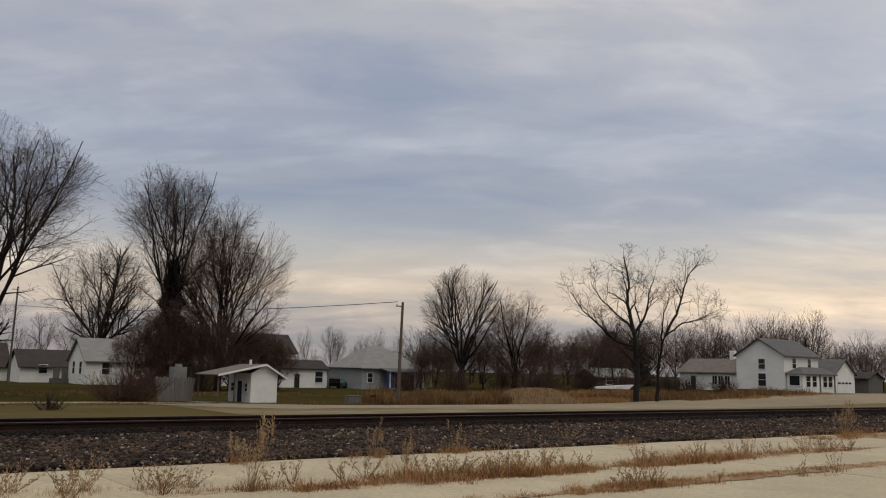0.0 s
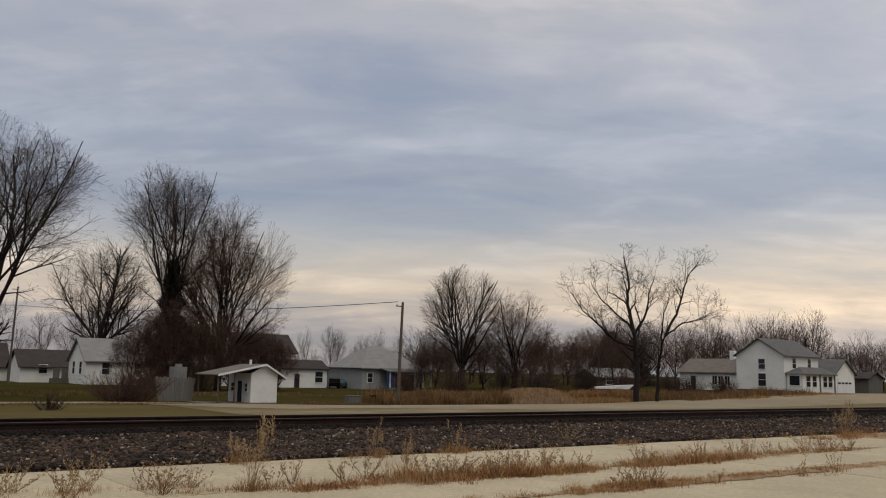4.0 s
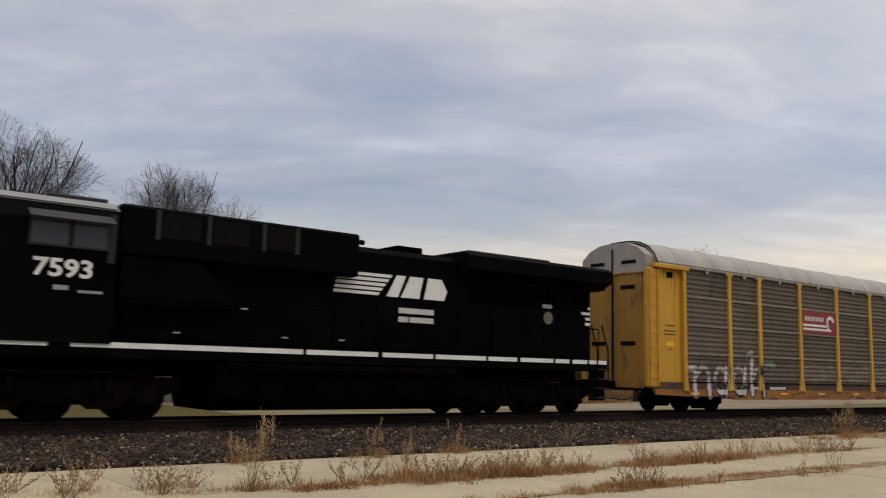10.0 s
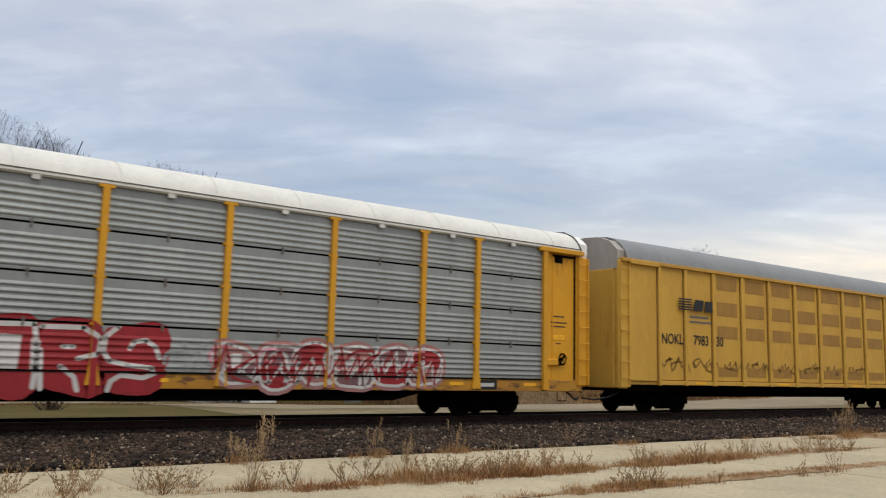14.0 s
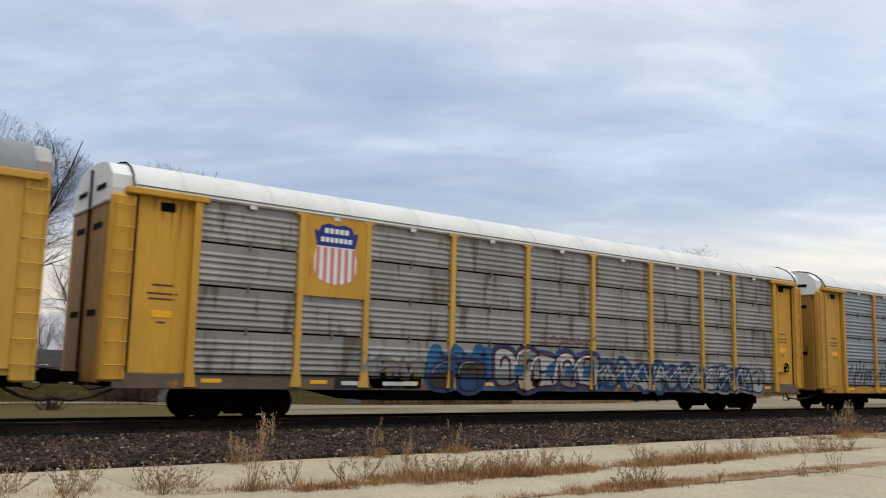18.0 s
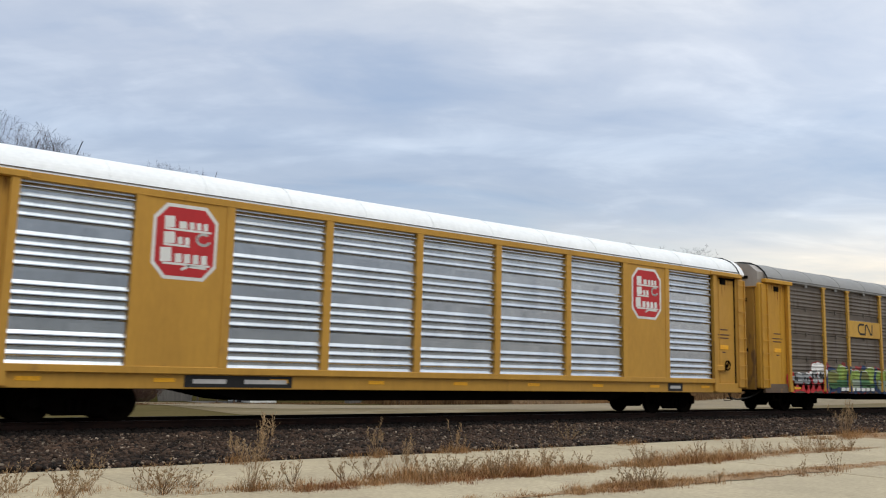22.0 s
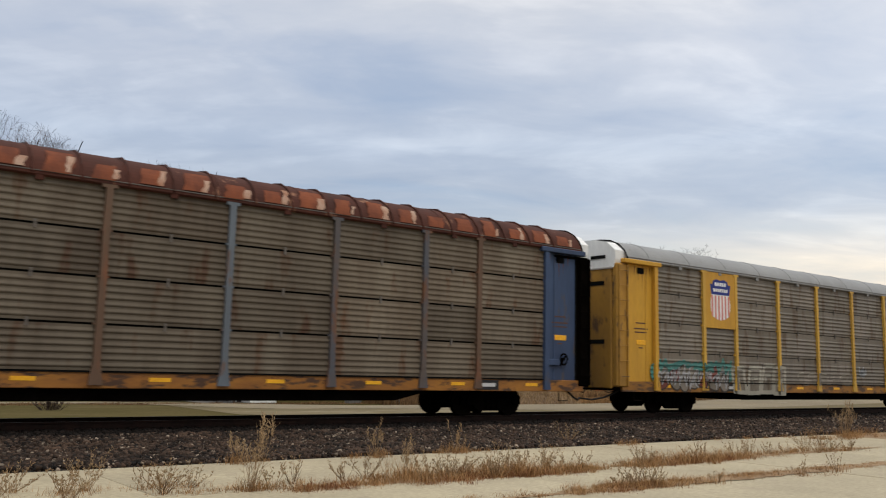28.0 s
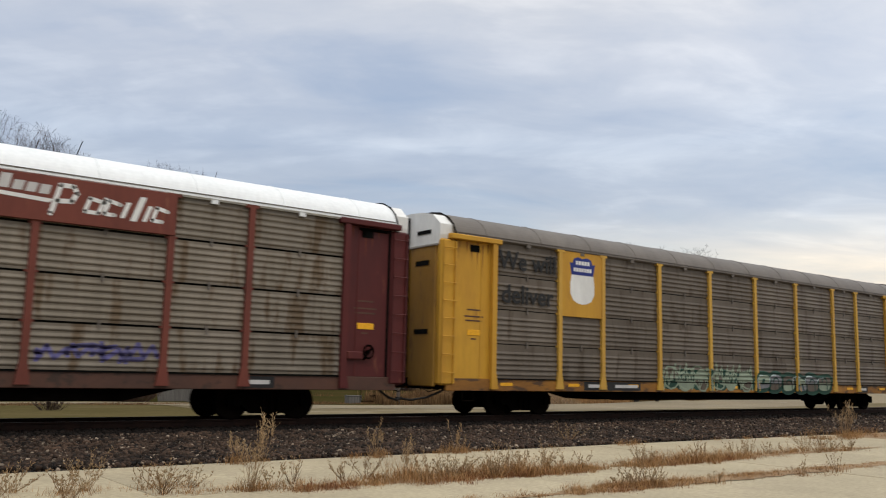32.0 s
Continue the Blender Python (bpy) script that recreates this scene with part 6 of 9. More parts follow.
def bubbles(car, posts, x0, x1, z0, z1, n, seed, edge, top, low, inner, shine, label):
    """Fat rounded sprayed shapes, lighter above than below, with dark hollows."""
    rng = random.Random(seed)
    o, t1, t2, h, w_ = [], [], [], [], []
    w = (x1 - x0) / n
    zm = z0 + (z1 - z0) * 0.45
    for k in range(n):
        cx = x0 + (k + 0.5) * w
        for dz, sz in ((0.27, rng.uniform(0.18, 0.32)), (-0.22, rng.uniform(0.18, 0.34)), (rng.uniform(-0.1, 0.1), 0.2)):
            c = cx + rng.uniform(-0.30, 0.30) * w
            cz = (z0 + z1) / 2 + dz * (z1 - z0)
            body = lump(c, cz, w * rng.uniform(0.28, 0.60), (z1 - z0) * sz, random.Random(seed + k * 3 + int(dz * 10)))
            o += [tuple((c + (x - c) * 1.13, cz + (z - cz) * 1.16) for x, z in t) for t in body]
            t1 += clip_z(body, zm, z1 + 1)
            t2 += clip_z(body, z0 - 1, zm)
        for _ in range(2):
            h += lump(cx + rng.uniform(-0.3, 0.3) * w, rng.uniform(z0 + 0.25, z1 - 0.3), rng.uniform(0.05, 0.12), rng.uniform(0.06, 0.14), rng, 9)
        w_ += brush_line(arc(cx + 0.1 * w, (z0 + z1) / 2 + 0.2 * (z1 - z0), w * 0.42, (z1 - z0) * 0.28, 100, 20, 6), 0.05, False)
    for lv, (ts, m) in enumerate(((o, edge), (t2, low), (t1, top), (h, inner), (w_, shine))):
        flat_paint("graffiti", ts, m, car, label if lv == 2 else "", GRAF_Y - 0.003 - 0.002 * lv, posts, GRAF_P - 0.003 - 0.002 * lv)


def shards(car, posts, x0, x1, z0, z1, n, seed, mats, label, slim=1.0):
    """Sharp slanting sprayed wedges."""
    rng = random.Random(seed)
    sets = [[] for _ in mats]
    for k in range(n):
        cx, w = x0 + (x1 - x0) * (k + 0.5) / n, (x1 - x0) / n * rng.uniform(0.7, 1.5) * slim
        lo, hi = z0 + rng.uniform(0, 0.3) * (z1 - z0), z1 - rng.uniform(0, 0.35) * (z1 - z0)
        sk = rng.uniform(-0.5, 0.4)
        q = [(cx - w * 0.5 + sk, lo), (cx + w * 0.35 + sk, lo + 0.1), (cx + w * 0.55, hi - 0.12), (cx - w * 0.3, hi)]
        x_lo, x_hi = x0 - 0.15, x1 + 0.15
        sets[k % len(mats)] += fan([(min(max(x, x_lo), x_hi), z) for x, z in q])
    for lv, (ts, m) in enumerate(zip(sets, mats)):
        flat_paint("graffiti", ts, m, car, label, GRAF_Y - 0.006 - 0.002 * lv, posts, GRAF_P - 0.006 - 0.002 * lv)


def tangle(car, posts, x0, x1, z0, z1, n, seed, mat, width, label, level=6):
    ts = [t for l in wild_letters(x0, x1, z0, z1, n, seed) for st in l for t in brush_line(st, width)]
    flat_paint("graffiti", ts, mat, car, label, GRAF_Y - 0.002 * level, posts, GRAF_P - 0.002 * level)


def blocks(car, posts, x0, x1, z0, z1, n, seed, fill, edge, label, level=4, line=0.045):
    """Upright sprayed slabs with a lighter edge and a small hollow."""
    rng = random.Random(seed)
    f, o = [], []
    w = (x1 - x0) / n
    for k in range(n):
        a, b = x0 + (k + 0.06) * w, x0 + (k + 0.94) * w
        sk = rng.uniform(-0.18, 0.18)
        lo, hi = z0 + rng.uniform(0, 0.08), z1 - rng.uniform(0, 0.16)
        q = [(a, lo), (b, lo + rng.uniform(-0.03, 0.06)), (b + sk, hi), (a + sk + rng.uniform(0, 0.1), hi + rng.uniform(-0.08, 0.03))]
        f += fan(q)
        o += brush_line(q + [q[0]], line)
        if rng.random() < 0.7:
            c, d = (a + b) / 2 + sk * 0.5, rng.uniform(0.35, 0.65)
            zz = lo + (hi - lo) * d
            o += brush_line([(c - 0.16 * w, zz - 0.08), (c - 0.14 * w, zz + 0.08), (c + 0.18 * w, zz + 0.1)], line)
        else:
            o += brush_line([((a + b) / 2, lo), ((a + b) / 2 + sk, lo + (hi - lo) * 0.5)], line)
    flat_paint("graffiti", f, fill, car, label, GRAF_Y - 0.002 * level, posts, GRAF_P - 0.002 * level)
    flat_paint("graffiti", o, edge, car, "", GRAF_Y - 0.002 * level - 0.002, posts, GRAF_P - 0.002 * level - 0.002)


def blob(cx, cz, rx, rz, skew, rng, n=16, square=3.0):
    """The corners of a rounded, leaning slab with an uneven edge."""
    p1, p2 = rng.uniform(0, 6.28), rng.uniform(0, 6.28)
    out = []
    for k in range(n):
        a = 6.2832 * (k + 0.5) / n
        c, s_ = math.cos(a), math.sin(a)
        q = 1 / max(abs(c) ** square + abs(s_) ** square, 1e-6) ** (1 / square)
        w = 1 + 0.07 * math.sin(2 * a + p1) + 0.06 * math.sin(3 * a + p2)
        out.append((cx + rx * c * q * w + skew * rz * s_ * q, cz + rz * s_ * q * w))
    return out


def grown(pts, d):
    """The same corners pushed out from their middle."""
    cx, cz = sum(p[0] for p in pts) / len(pts), sum(p[1] for p in pts) / len(pts)
    out = []
    for x, z in pts:
        r = math.hypot(x - cx, z - cz) or 1e-6
        out.append((x + (x - cx) / r * d, z + (z - cz) / r * d))
    return out


def throwup(car, posts, x0, x1, z0, z1, n, seed, back, fills, line, shine, label, level=1, wide=0.05, pointed=False, cut=0.45, gap=0.75):
    """A sprayed piece: overlapping slabs in two tones with drawn edges, hooks and bars inside, and a darker halo behind."""
    rng = random.Random(seed)
    halo, edge, glint = [], [], []
    tone = {m: [] for m in fills}
    w, h = (x1 - x0) / n, z1 - z0
    for k in range(n):
        cx = x0 + (k + 0.5) * w + rng.uniform(-0.12, 0.12) * w
        top, low = z1 - rng.uniform(0, 0.22) * h, z0 + rng.uniform(0, 0.12) * h
        sk = rng.uniform(-0.32, 0.32)
        q = blob(cx, (top + low) / 2, w * rng.uniform(0.46, 0.62), (top - low) / 2, sk, rng, 12 if pointed else 18, 1.5 if pointed else 3.2)
        halo += fan(grown(q, 0.13))
        zc = low + (top - low) * (cut + rng.uniform(-0.1, 0.1))
        body = fan([((sum(p[0] for p in q) / len(q)), (top + low) / 2)] + q + [q[0]])
        a, b = fills[k % len(fills)], fills[(k + 1) % len(fills)]
        tone[a] += clip_z(body, zc, 9)
        tone[b] += clip_z(body, -9, zc)
        edge += brush_line(q + [q[0]], wide)
        # a bar, a hook or a slot inside
        m = rng.random()
        c = cx + sk * 0.1
        if m < 0.4:
            edge += brush_line(arc(c, zc + 0.12 * h, w * 0.2, h * 0.16, 200, 10, 6) + [(c + w * 0.2, low + 0.1 * h)], wide * 1.2)
        elif m < 0.75:
            edge += fan([(c - 0.10 * w, zc - 0.1 * h), (c + 0.12 * w, zc - 0.08 * h), (c + 0.16 * w, zc + 0.2 * h), (c - 0.04 * w, zc + 0.18 * h)])
        else:
            edge += brush_line([(c - 0.28 * w, zc), (c + 0.2 * w, zc + 0.06 * h), (c + 0.3 * w, zc - 0.22 * h)], wide * 1.3)
        if rng.random() < gap:
            glint += brush_line([(x - 0.05 * w, z - 0.06 * h) for x, z in q[len(q) // 4:len(q) // 2]], wide * 0.8, False)
    layers = [(halo, back)] + [(ts, m) for m, ts in tone.items()] + [(edge, line), (glint, shine)]
    for lv, (ts, m) in enumerate(layers):
        if m and ts:
            d = 0.002 * (level + lv)
            flat_paint("graffiti", ts, P[m], car, label if lv == 1 else "", GRAF_Y - d, posts, GRAF_P - d)


def wheelset(truck, x, r, u, gauge=0.72):
    b = Build()
    for s in (-1, 1):
        b.disc((0, 0), r, s * gauge, s * (gauge + 0.10), 24)
        b.disc((0, 0), r + 0.028, s * (gauge - 0.03), s * gauge, 24)
        b.disc((0, 0), r * 0.42, s * (gauge + 0.10), s * (gauge + 0.13), 14)
        for k in range(6):
            a = k * 1.047
            b.disc((math.cos(a) * r * 0.62, math.sin(a) * r * 0.62), r * 0.09, s * (gauge + 0.10), s * (gauge + 0.108), 6)
    b.tube([(0, -1.02, 0), (0, 1.02, 0)], 0.085, 10)
    w = part("wheelset", b, M["wheel"], truck, "", (x, 0, r))
    WHEELS.append((w, r, x, r, u))
    return w


def truck(car, x, u, r=0.42, axle=1.78, name="truck"):
    """A two-axle freight truck: cast side frames, springs, bolster, wheelsets."""
    b = Build()
    for s in (-1, 1):
        h = axle / 2
        y0, y1 = s * 0.92, s * 1.06
        out = [(-h - 0.22, r - 0.10), (-h - 0.22, r + 0.16), (-h + 0.12, r + 0.22), (-0.48, r + 0.42), (0.48, r + 0.42), (h - 0.12, r + 0.22), (h + 0.22, r + 0.16), (h + 0.22, r - 0.10), (h - 0.12, r - 0.06), (0.52, r - 0.27), (-0.52, r - 0.27), (-h + 0.12, r - 0.06)]
        b.prism(out, "y", min(y0, y1), max(y0, y1))
        for k in (-1, 1):
            b.disc((k * h, r), 0.12, min(s * 1.06, s * 1.12), max(s * 1.06, s * 1.12), 12)
        for k in (-0.2, 0.0, 0.2):
            b.tube([(k, s * 1.08, r - 0.2), (k, s * 1.08, r + 0.10)], 0.07, 8)
    b.box(-0.25, 0.25, -1.0, 1.0, r + 0.05, r + 0.32)
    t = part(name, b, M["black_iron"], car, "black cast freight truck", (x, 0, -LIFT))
    for k in (-1, 1):
        wheelset(t, k * axle / 2, r, u + x)
    return t


def coupler(car, x, s, z=0.86):
    """A knuckle coupler and its hanging air hose; s is the way it points."""
    b = Build().box(min(x, x + s * 0.55), max(x, x + s * 0.55), -0.11, 0.11, z - 0.12, z + 0.12)
    b.cbox(min(x + s * 0.5, x + s * 0.8), max(x + s * 0.5, x + s * 0.8), -0.2, 0.17, z - 0.16, z + 0.16, 0.04)
    part("coupler", b, M["black_iron"], car)
    pts = [(x - s * 0.75, -1.1, z - 0.06), (x - s * 0.45, -1.05, z - 0.26), (x - s * 0.1, -0.9, z - 0.42), (x + s * 0.3, -0.7, z - 0.5), (x + s * 0.66, -0.45, z - 0.45)]
    part("air_hose", Build().tube(pts, 0.034, 6), M["rubber"], car, "", smooth=True)
    pts = [(x - s * 0.3, -1.2, z - 0.18), (x + s * 0.05, -1.2, z - 0.26), (x + s * 0.25, -1.1, z - 0.14)]
    part("uncoupling_lever", Build().tube(pts, 0.016, 5), M["wheel"], car)


def ladder(car, x, z0, z1, w, mat, y, n=8):
    b = Build()
    b.box(x - w / 2, x - w / 2 + 0.05, y - 0.05, y, z0, z1).box(x + w / 2 - 0.05, x + w / 2, y - 0.05, y, z0, z1)
    lad = part("ladder", b, mat, car)
    for k in range(n):
        z = z0 + (k + 0.6) * (z1 - z0) / n
        part("rung", Build().tube([(x - w / 2, y - 0.07, z), (x + w / 2, y - 0.07, z)], 0.014, 5), mat, lad)


def post_outline(w, z0, z1):
    """A side post, flared at its foot, with a cap plate."""
    a = w / 2
    return [(-a * 2.0, z0), (a * 2.0, z0), (a * 1.7, z0 + 0.16), (a, z0 + 0.48), (a, z1 - 0.10), (a * 2.2, z1 - 0.10), (a * 2.2, z1), (-a * 2.2, z1), (-a * 2.2, z1 - 0.10), (-a, z1 - 0.10), (-a, z0 + 0.48), (-a * 1.7, z0 + 0.16)]


BAYS = [0.0, 2.70, 4.65, 7.50, 10.36, 13.22, 16.07, 18.92, 20.85, 23.52]
HALF, DOOR_X = 13.72, 11.76
Z0, Z1 = 0.99, 5.02


def autorack(u, label, panel, post, end, roof, sill, ribs=5, style="grouped", rows=4, end_top="white", strips=False, post_list=BAYS, post_w=0.15, caps=True, hood=True, gap_h=0.05, group="auto carriers", sill_marks=True, end_mat2=None, corner=None, lift=-0.03):
    """A covered auto carrier: flat car, side sheets between posts, end doors, arched roof, trucks."""
    car = thing("auto_carrier", label, "rail car", (0, 0, 0), group=group)
    arch = [(y, z + lift * max(0.0, (z - 5.02) / 0.5)) for y, z in ROOF]
    MOVERS.append((car, u))
    px_ = [x - DOOR_X for x in post_list]
    # flat car
    part("side_sill", Build().cbox(-HALF + 0.3, HALF - 0.3, -1.52, -1.40, 0.64, 0.98, 0.012), sill, car)
    part("side_sill", Build().cbox(-HALF + 0.3, HALF - 0.3, 1.40, 1.52, 0.64, 0.98, 0.012), sill, car)
    belly = [(-HALF + 0.5, 0.66), (-HALF + 0.5, 0.95), (HALF - 0.5, 0.95), (HALF - 0.5, 0.66), (8.0, 0.66), (6.6, 0.36), (-6.6, 0.36), (-8.0, 0.66)]
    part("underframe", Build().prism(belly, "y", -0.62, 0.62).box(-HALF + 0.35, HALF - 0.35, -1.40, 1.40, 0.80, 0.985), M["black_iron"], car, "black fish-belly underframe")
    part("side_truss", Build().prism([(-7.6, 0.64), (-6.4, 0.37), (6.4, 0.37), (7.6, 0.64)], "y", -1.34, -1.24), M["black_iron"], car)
    rng = random.Random(int(u * 10))
    if sill_marks:
        for k in range(9):
            x = -11.2 + k * 2.8
            part("reflector", Build().box(x - 0.24, x + 0.24, -1.527, -1.52, 0.79, 0.88), P["reflector"], car, "yellow reflector strip")
    for x, w in ((-6.6, 2.7), (9.5, 0.8)):
        part("stencil", Build().box(x - w / 2, x + w / 2, -1.526, -1.52, 0.68, 0.95), P["black"], car, "black stencil panel")
    for x, w in ((-7.35, 0.8), (-5.95, 1.1), (9.5, 0.55)):
        part("stencil_bar", Build().box(x - w / 2, x + w / 2, -1.53, -1.526, 0.765, 0.865), P["sprayed_white"], car, "white stencilled marks")
    for x in (-12.6, 12.6):
        part("sill_step", Build().tube([(x - 0.2, -1.46, 0.65), (x - 0.2, -1.46, 0.36), (x + 0.2, -1.46, 0.36), (x + 0.2, -1.46, 0.65)], 0.016, 5), M["wheel"], car)
    # black sheet behind the side sheets, standing for the shade inside
    part("liner", Build().box(-DOOR_X, DOOR_X, -SIDE_Y + 0.04, -SIDE_Y + 0.07, Z0, Z1).box(-DOOR_X, DOOR_X, SIDE_Y - 0.07, SIDE_Y - 0.04, Z0, Z1), P["gap"], car, "black sheet standing for the shade inside the car")
    h = (Z1 - Z0 - gap_h * rows) / rows
    zs, ys, gaps = [0.3, Z0 - 0.012], [-1.522, -1.522], [(Z0 - 0.014, Z0 + gap_h * 0.5 + 0.012)]
    for k in range(rows):
        mid = Z0 + gap_h * 0.5 + h / 2 + k * (h + gap_h)
        for d, z in sheet_line(h, ribs, style):
            zs.append(mid + z + (0.001 if z <= -h / 2 else 0))
            ys.append(-SIDE_Y + d)
        gaps.append((mid + h / 2, mid + h / 2 + gap_h))
    RELIEF[car.name] = (zs, ys, gaps)
    sheets = {}
    for s in (-1, 1):
        for a, b in zip(px_, px_[1:]):
            w = round(b - a - post_w * 0.8, 2)
            if w not in sheets:
                sheets[w] = corrugated(w, h, panel, ribs, style)
            for k in range(rows):
                o = part("side_panel", sheets[w], panel, car, "", ((a + b) / 2, s * SIDE_Y, Z0 + gap_h * 0.5 + h / 2 + k * (h + gap_h)))
                if s > 0:
                    o.rotation_euler = (0, 0, math.pi)
    if strips:
        for k in range(1, rows):
            z = Z0 + k * (h + gap_h)
            part("rub_strip", Build().box(-DOOR_X, DOOR_X, -SIDE_Y - 0.055, -SIDE_Y - 0.03, z - 0.04, z + 0.04), P["strip_grey"], car, "pale steel strip between the sheets")
    pm = Build().prism(post_outline(post_w, Z0 - 0.28, Z1 + 0.02) if caps else [(-post_w / 2, Z0), (post_w / 2, Z0), (post_w / 2, Z1), (-post_w / 2, Z1)], "y", -0.094, 0.02)
    for k in range(1, rows if caps else 1):
        z = Z0 + k * (h + gap_h)
        for sg in (-1, 1):
            xa, xb = sorted((sg * post_w * 0.5, sg * (post_w * 0.5 + 0.05)))
            pm.box(xa, xb, -0.06, 0.0, z - 0.025, z + 0.025)
    pm = pm.mesh("side_post", post)
    for s in (-1, 1):
        for x in px_[1:-1]:
            o = part("side_post", pm, post, car, "", (x, s * SIDE_Y, 0))
            if s > 0:
                o.rotation_euler = (0, 0, math.pi)
    # end doors and corners
    for e in (-1, 1):
        for s in (-1, 1):
            xa, xb = sorted((e * DOOR_X, e * (HALF - 0.5)))
            part("end_side_sheet", Build().cbox(xa, xb, min(s * 1.34, s * 1.46), max(s * 1.34, s * 1.46), Z0 - 0.02, Z1 - 0.12, 0.02), end, car)
            part("door_post", Build().prism(post_outline(0.17, Z0 - 0.3, Z1 + 0.02)[1:5] + [(0.085, Z1), (-0.085, Z1), (-0.085, Z0 - 0.3)], "y", -0.11, 0.02), end, car, "", (e * DOOR_X, s * SIDE_Y, 0)).rotation_euler = (0, 0, 0 if s < 0 else math.pi)
            part("top_rail", Build().cbox(min(e * (DOOR_X - 0.25), e * (HALF - 0.3)), max(e * (DOOR_X - 0.25), e * (HALF - 0.3)), min(s * 1.44, s * 1.64), max(s * 1.44, s * 1.64), Z1 - 0.13, Z1 + 0.02, 0.02), end, car)
            xa, xb = sorted((e * (HALF - 0.55), e * (HALF - 0.02)))
            part("corner_post", Build().cbox(xa, xb, min(s * 1.30, s * 1.55), max(s * 1.30, s * 1.55), Z0 - 0.2, Z1 - 0.15, 0.05), corner or end, car)
            xa, xb = sorted((e * (HALF - 0.10), e * HALF))
            # the default door paint holds grime and the shade of the gap
            part("end_door", Build().cbox(xa, xb, min(s * 0.015, s * 1.30), max(s * 0.015, s * 1.30), Z0 - 0.25, 4.72, 0.03), end_mat2 or P["end_grime_shade"], car, "radial end door, mostly darkened for grime and gap shade")
            for z in (2.2, 4.15):
                part("door_slot", Build().box(e * HALF - 0.012, e * HALF + 0.012, min(s * 0.35, s * 1.0), max(s * 0.35, s * 1.0), z, z + 0.14), P["gap"], car, "dark slot in the end door")
        ladder(car, e * (HALF - 0.29), Z0 - 0.15, Z1 - 0.2, 0.46, corner or end, -1.55)
        xa, xb = sorted((e * (DOOR_X + 0.5), e * (DOOR_X + 0.85)))
        # a black plate stands for the shaded hollow of the latch
        part("latch_recess", Build().box(xa, xb, -1.472, -1.46, Z1 - 0.42, Z1 - 0.22), P["gap"], car, "black plate standing for the shade in the latch recess")
        part("latch_hook", Build().box(xa - 0.1, xb + 0.45 * e, -1.50, -1.46, Z1 - 0.24, Z1 - 0.17).box(xa, xa + 0.09, -1.51, -1.46, Z1 - 0.36, Z1 - 0.2), M["black_iron"], car, "black latch hook") if e > 0 else None
        part("placard", Build().cbox(xa - 0.05, xb + 0.1, -1.472, -1.46, 2.2, 2.36, 0.006), P["reflector"], car, "yellow placard")
        for k, (dz, w_) in enumerate(((0.55, 0.5), (0.36, 0.7), (0.24, 0.62), (-0.28, 0.2))):
            part("stencil_bar", Build().box((xa + xb) / 2 - w_ / 2, (xa + xb) / 2 + w_ / 2, -1.466, -1.459, 2.36 + dz, 2.40 + dz), P["sill_brown"], car, "line of small dark stencilling")
        if e > 0:
            part("hand_brake", Build().cbox(xa - 0.35, xa + 0.12, -1.54, -1.46, 1.42, 1.62, 0.02), end, car, "brake box")
            part("brake_wheel", Build().tube([(xb - 0.08 + 0.15 * math.cos(q), -1.55, 1.62 + 0.17 * math.sin(q)) for q in np.linspace(0, 6.2832, 11)], 0.028, 5).tube([(xb - 0.08, -1.46, 1.62), (xb - 0.08, -1.56, 1.62)], 0.05, 6).tube([(xb - 0.2, -1.5, 1.42), (xb + 0.05, -1.52, 1.75)], 0.03, 5), M["black_iron"], car, "black hand brake wheel")
        xg = e * (HALF - 0.58)
        # upright black strip in place of the shadow next to the ladder
        part("door_gap", Build().box(xg - 0.045, xg + 0.045, -1.468, -1.44, Z0 - 0.05, Z1 - 0.14), P["gap"], car, "black strip painted in as shade beside the ladder bay")
        part("door_seam", Build().box(e * (DOOR_X + 0.42) - 0.02, e * (DOOR_X + 0.42) + 0.02, -1.474, -1.46, Z0, Z1 - 0.14), end, car)
        flat_paint("rust_streak", [t for k in range(5) for t in fan([(e * (DOOR_X + 0.2) + e * 0.2 * k, Z1 - 0.15 - 0.1 * (k % 2)), (e * (DOOR_X + 0.2) + e * 0.2 * k + 0.05, Z1 - 0.15), (e * (DOOR_X + 0.2) + e * 0.2 * k + 0.02, Z1 - 0.5 - 0.25 * ((k * 7) % 4))])], P["rust_patch"], car, "thin rust streaks", -1.462)
        part("lock_rod", Build().tube([(e * (HALF + 0.03), 0.0, Z0), (e * (HALF + 0.03), 0.0, 5.6)], 0.03, 6), M["black_iron"], car)
        cap = [(1.40, 4.72), (1.46, 5.0), (1.46, 5.30), (1.10, 5.60), (0.62, 5.73 + lift), (0.0, 5.77 + lift)]
        cap = cap + [(-y, z) for y, z in cap[-2::-1]]
        xa, xb = sorted((e * (HALF - 0.52), e * (HALF - 0.01)))
        part("end_cap", Build().prism(cap, "x", xa, xb), P[end_top], car, "painted upper end")
        for s in (-1, 1):
            part("cap_slot", Build().box(e * (HALF + 0.002) - 0.012, e * (HALF + 0.002) + 0.012, min(s * 0.4, s * 1.05), max(s * 0.4, s * 1.05), 5.05, 5.16), P["gap"], car, "dark slot in the upper end")
        part("cap_lip", Build().cbox(min(e * (HALF - 0.03), e * (HALF + 0.03)), max(e * (HALF - 0.03), e * (HALF + 0.03)), -1.38, 1.38, 4.68, 4.74, 0.01), P["grimy_shaded_yellow"] if end_top != "white" else P["beige_white"], car)
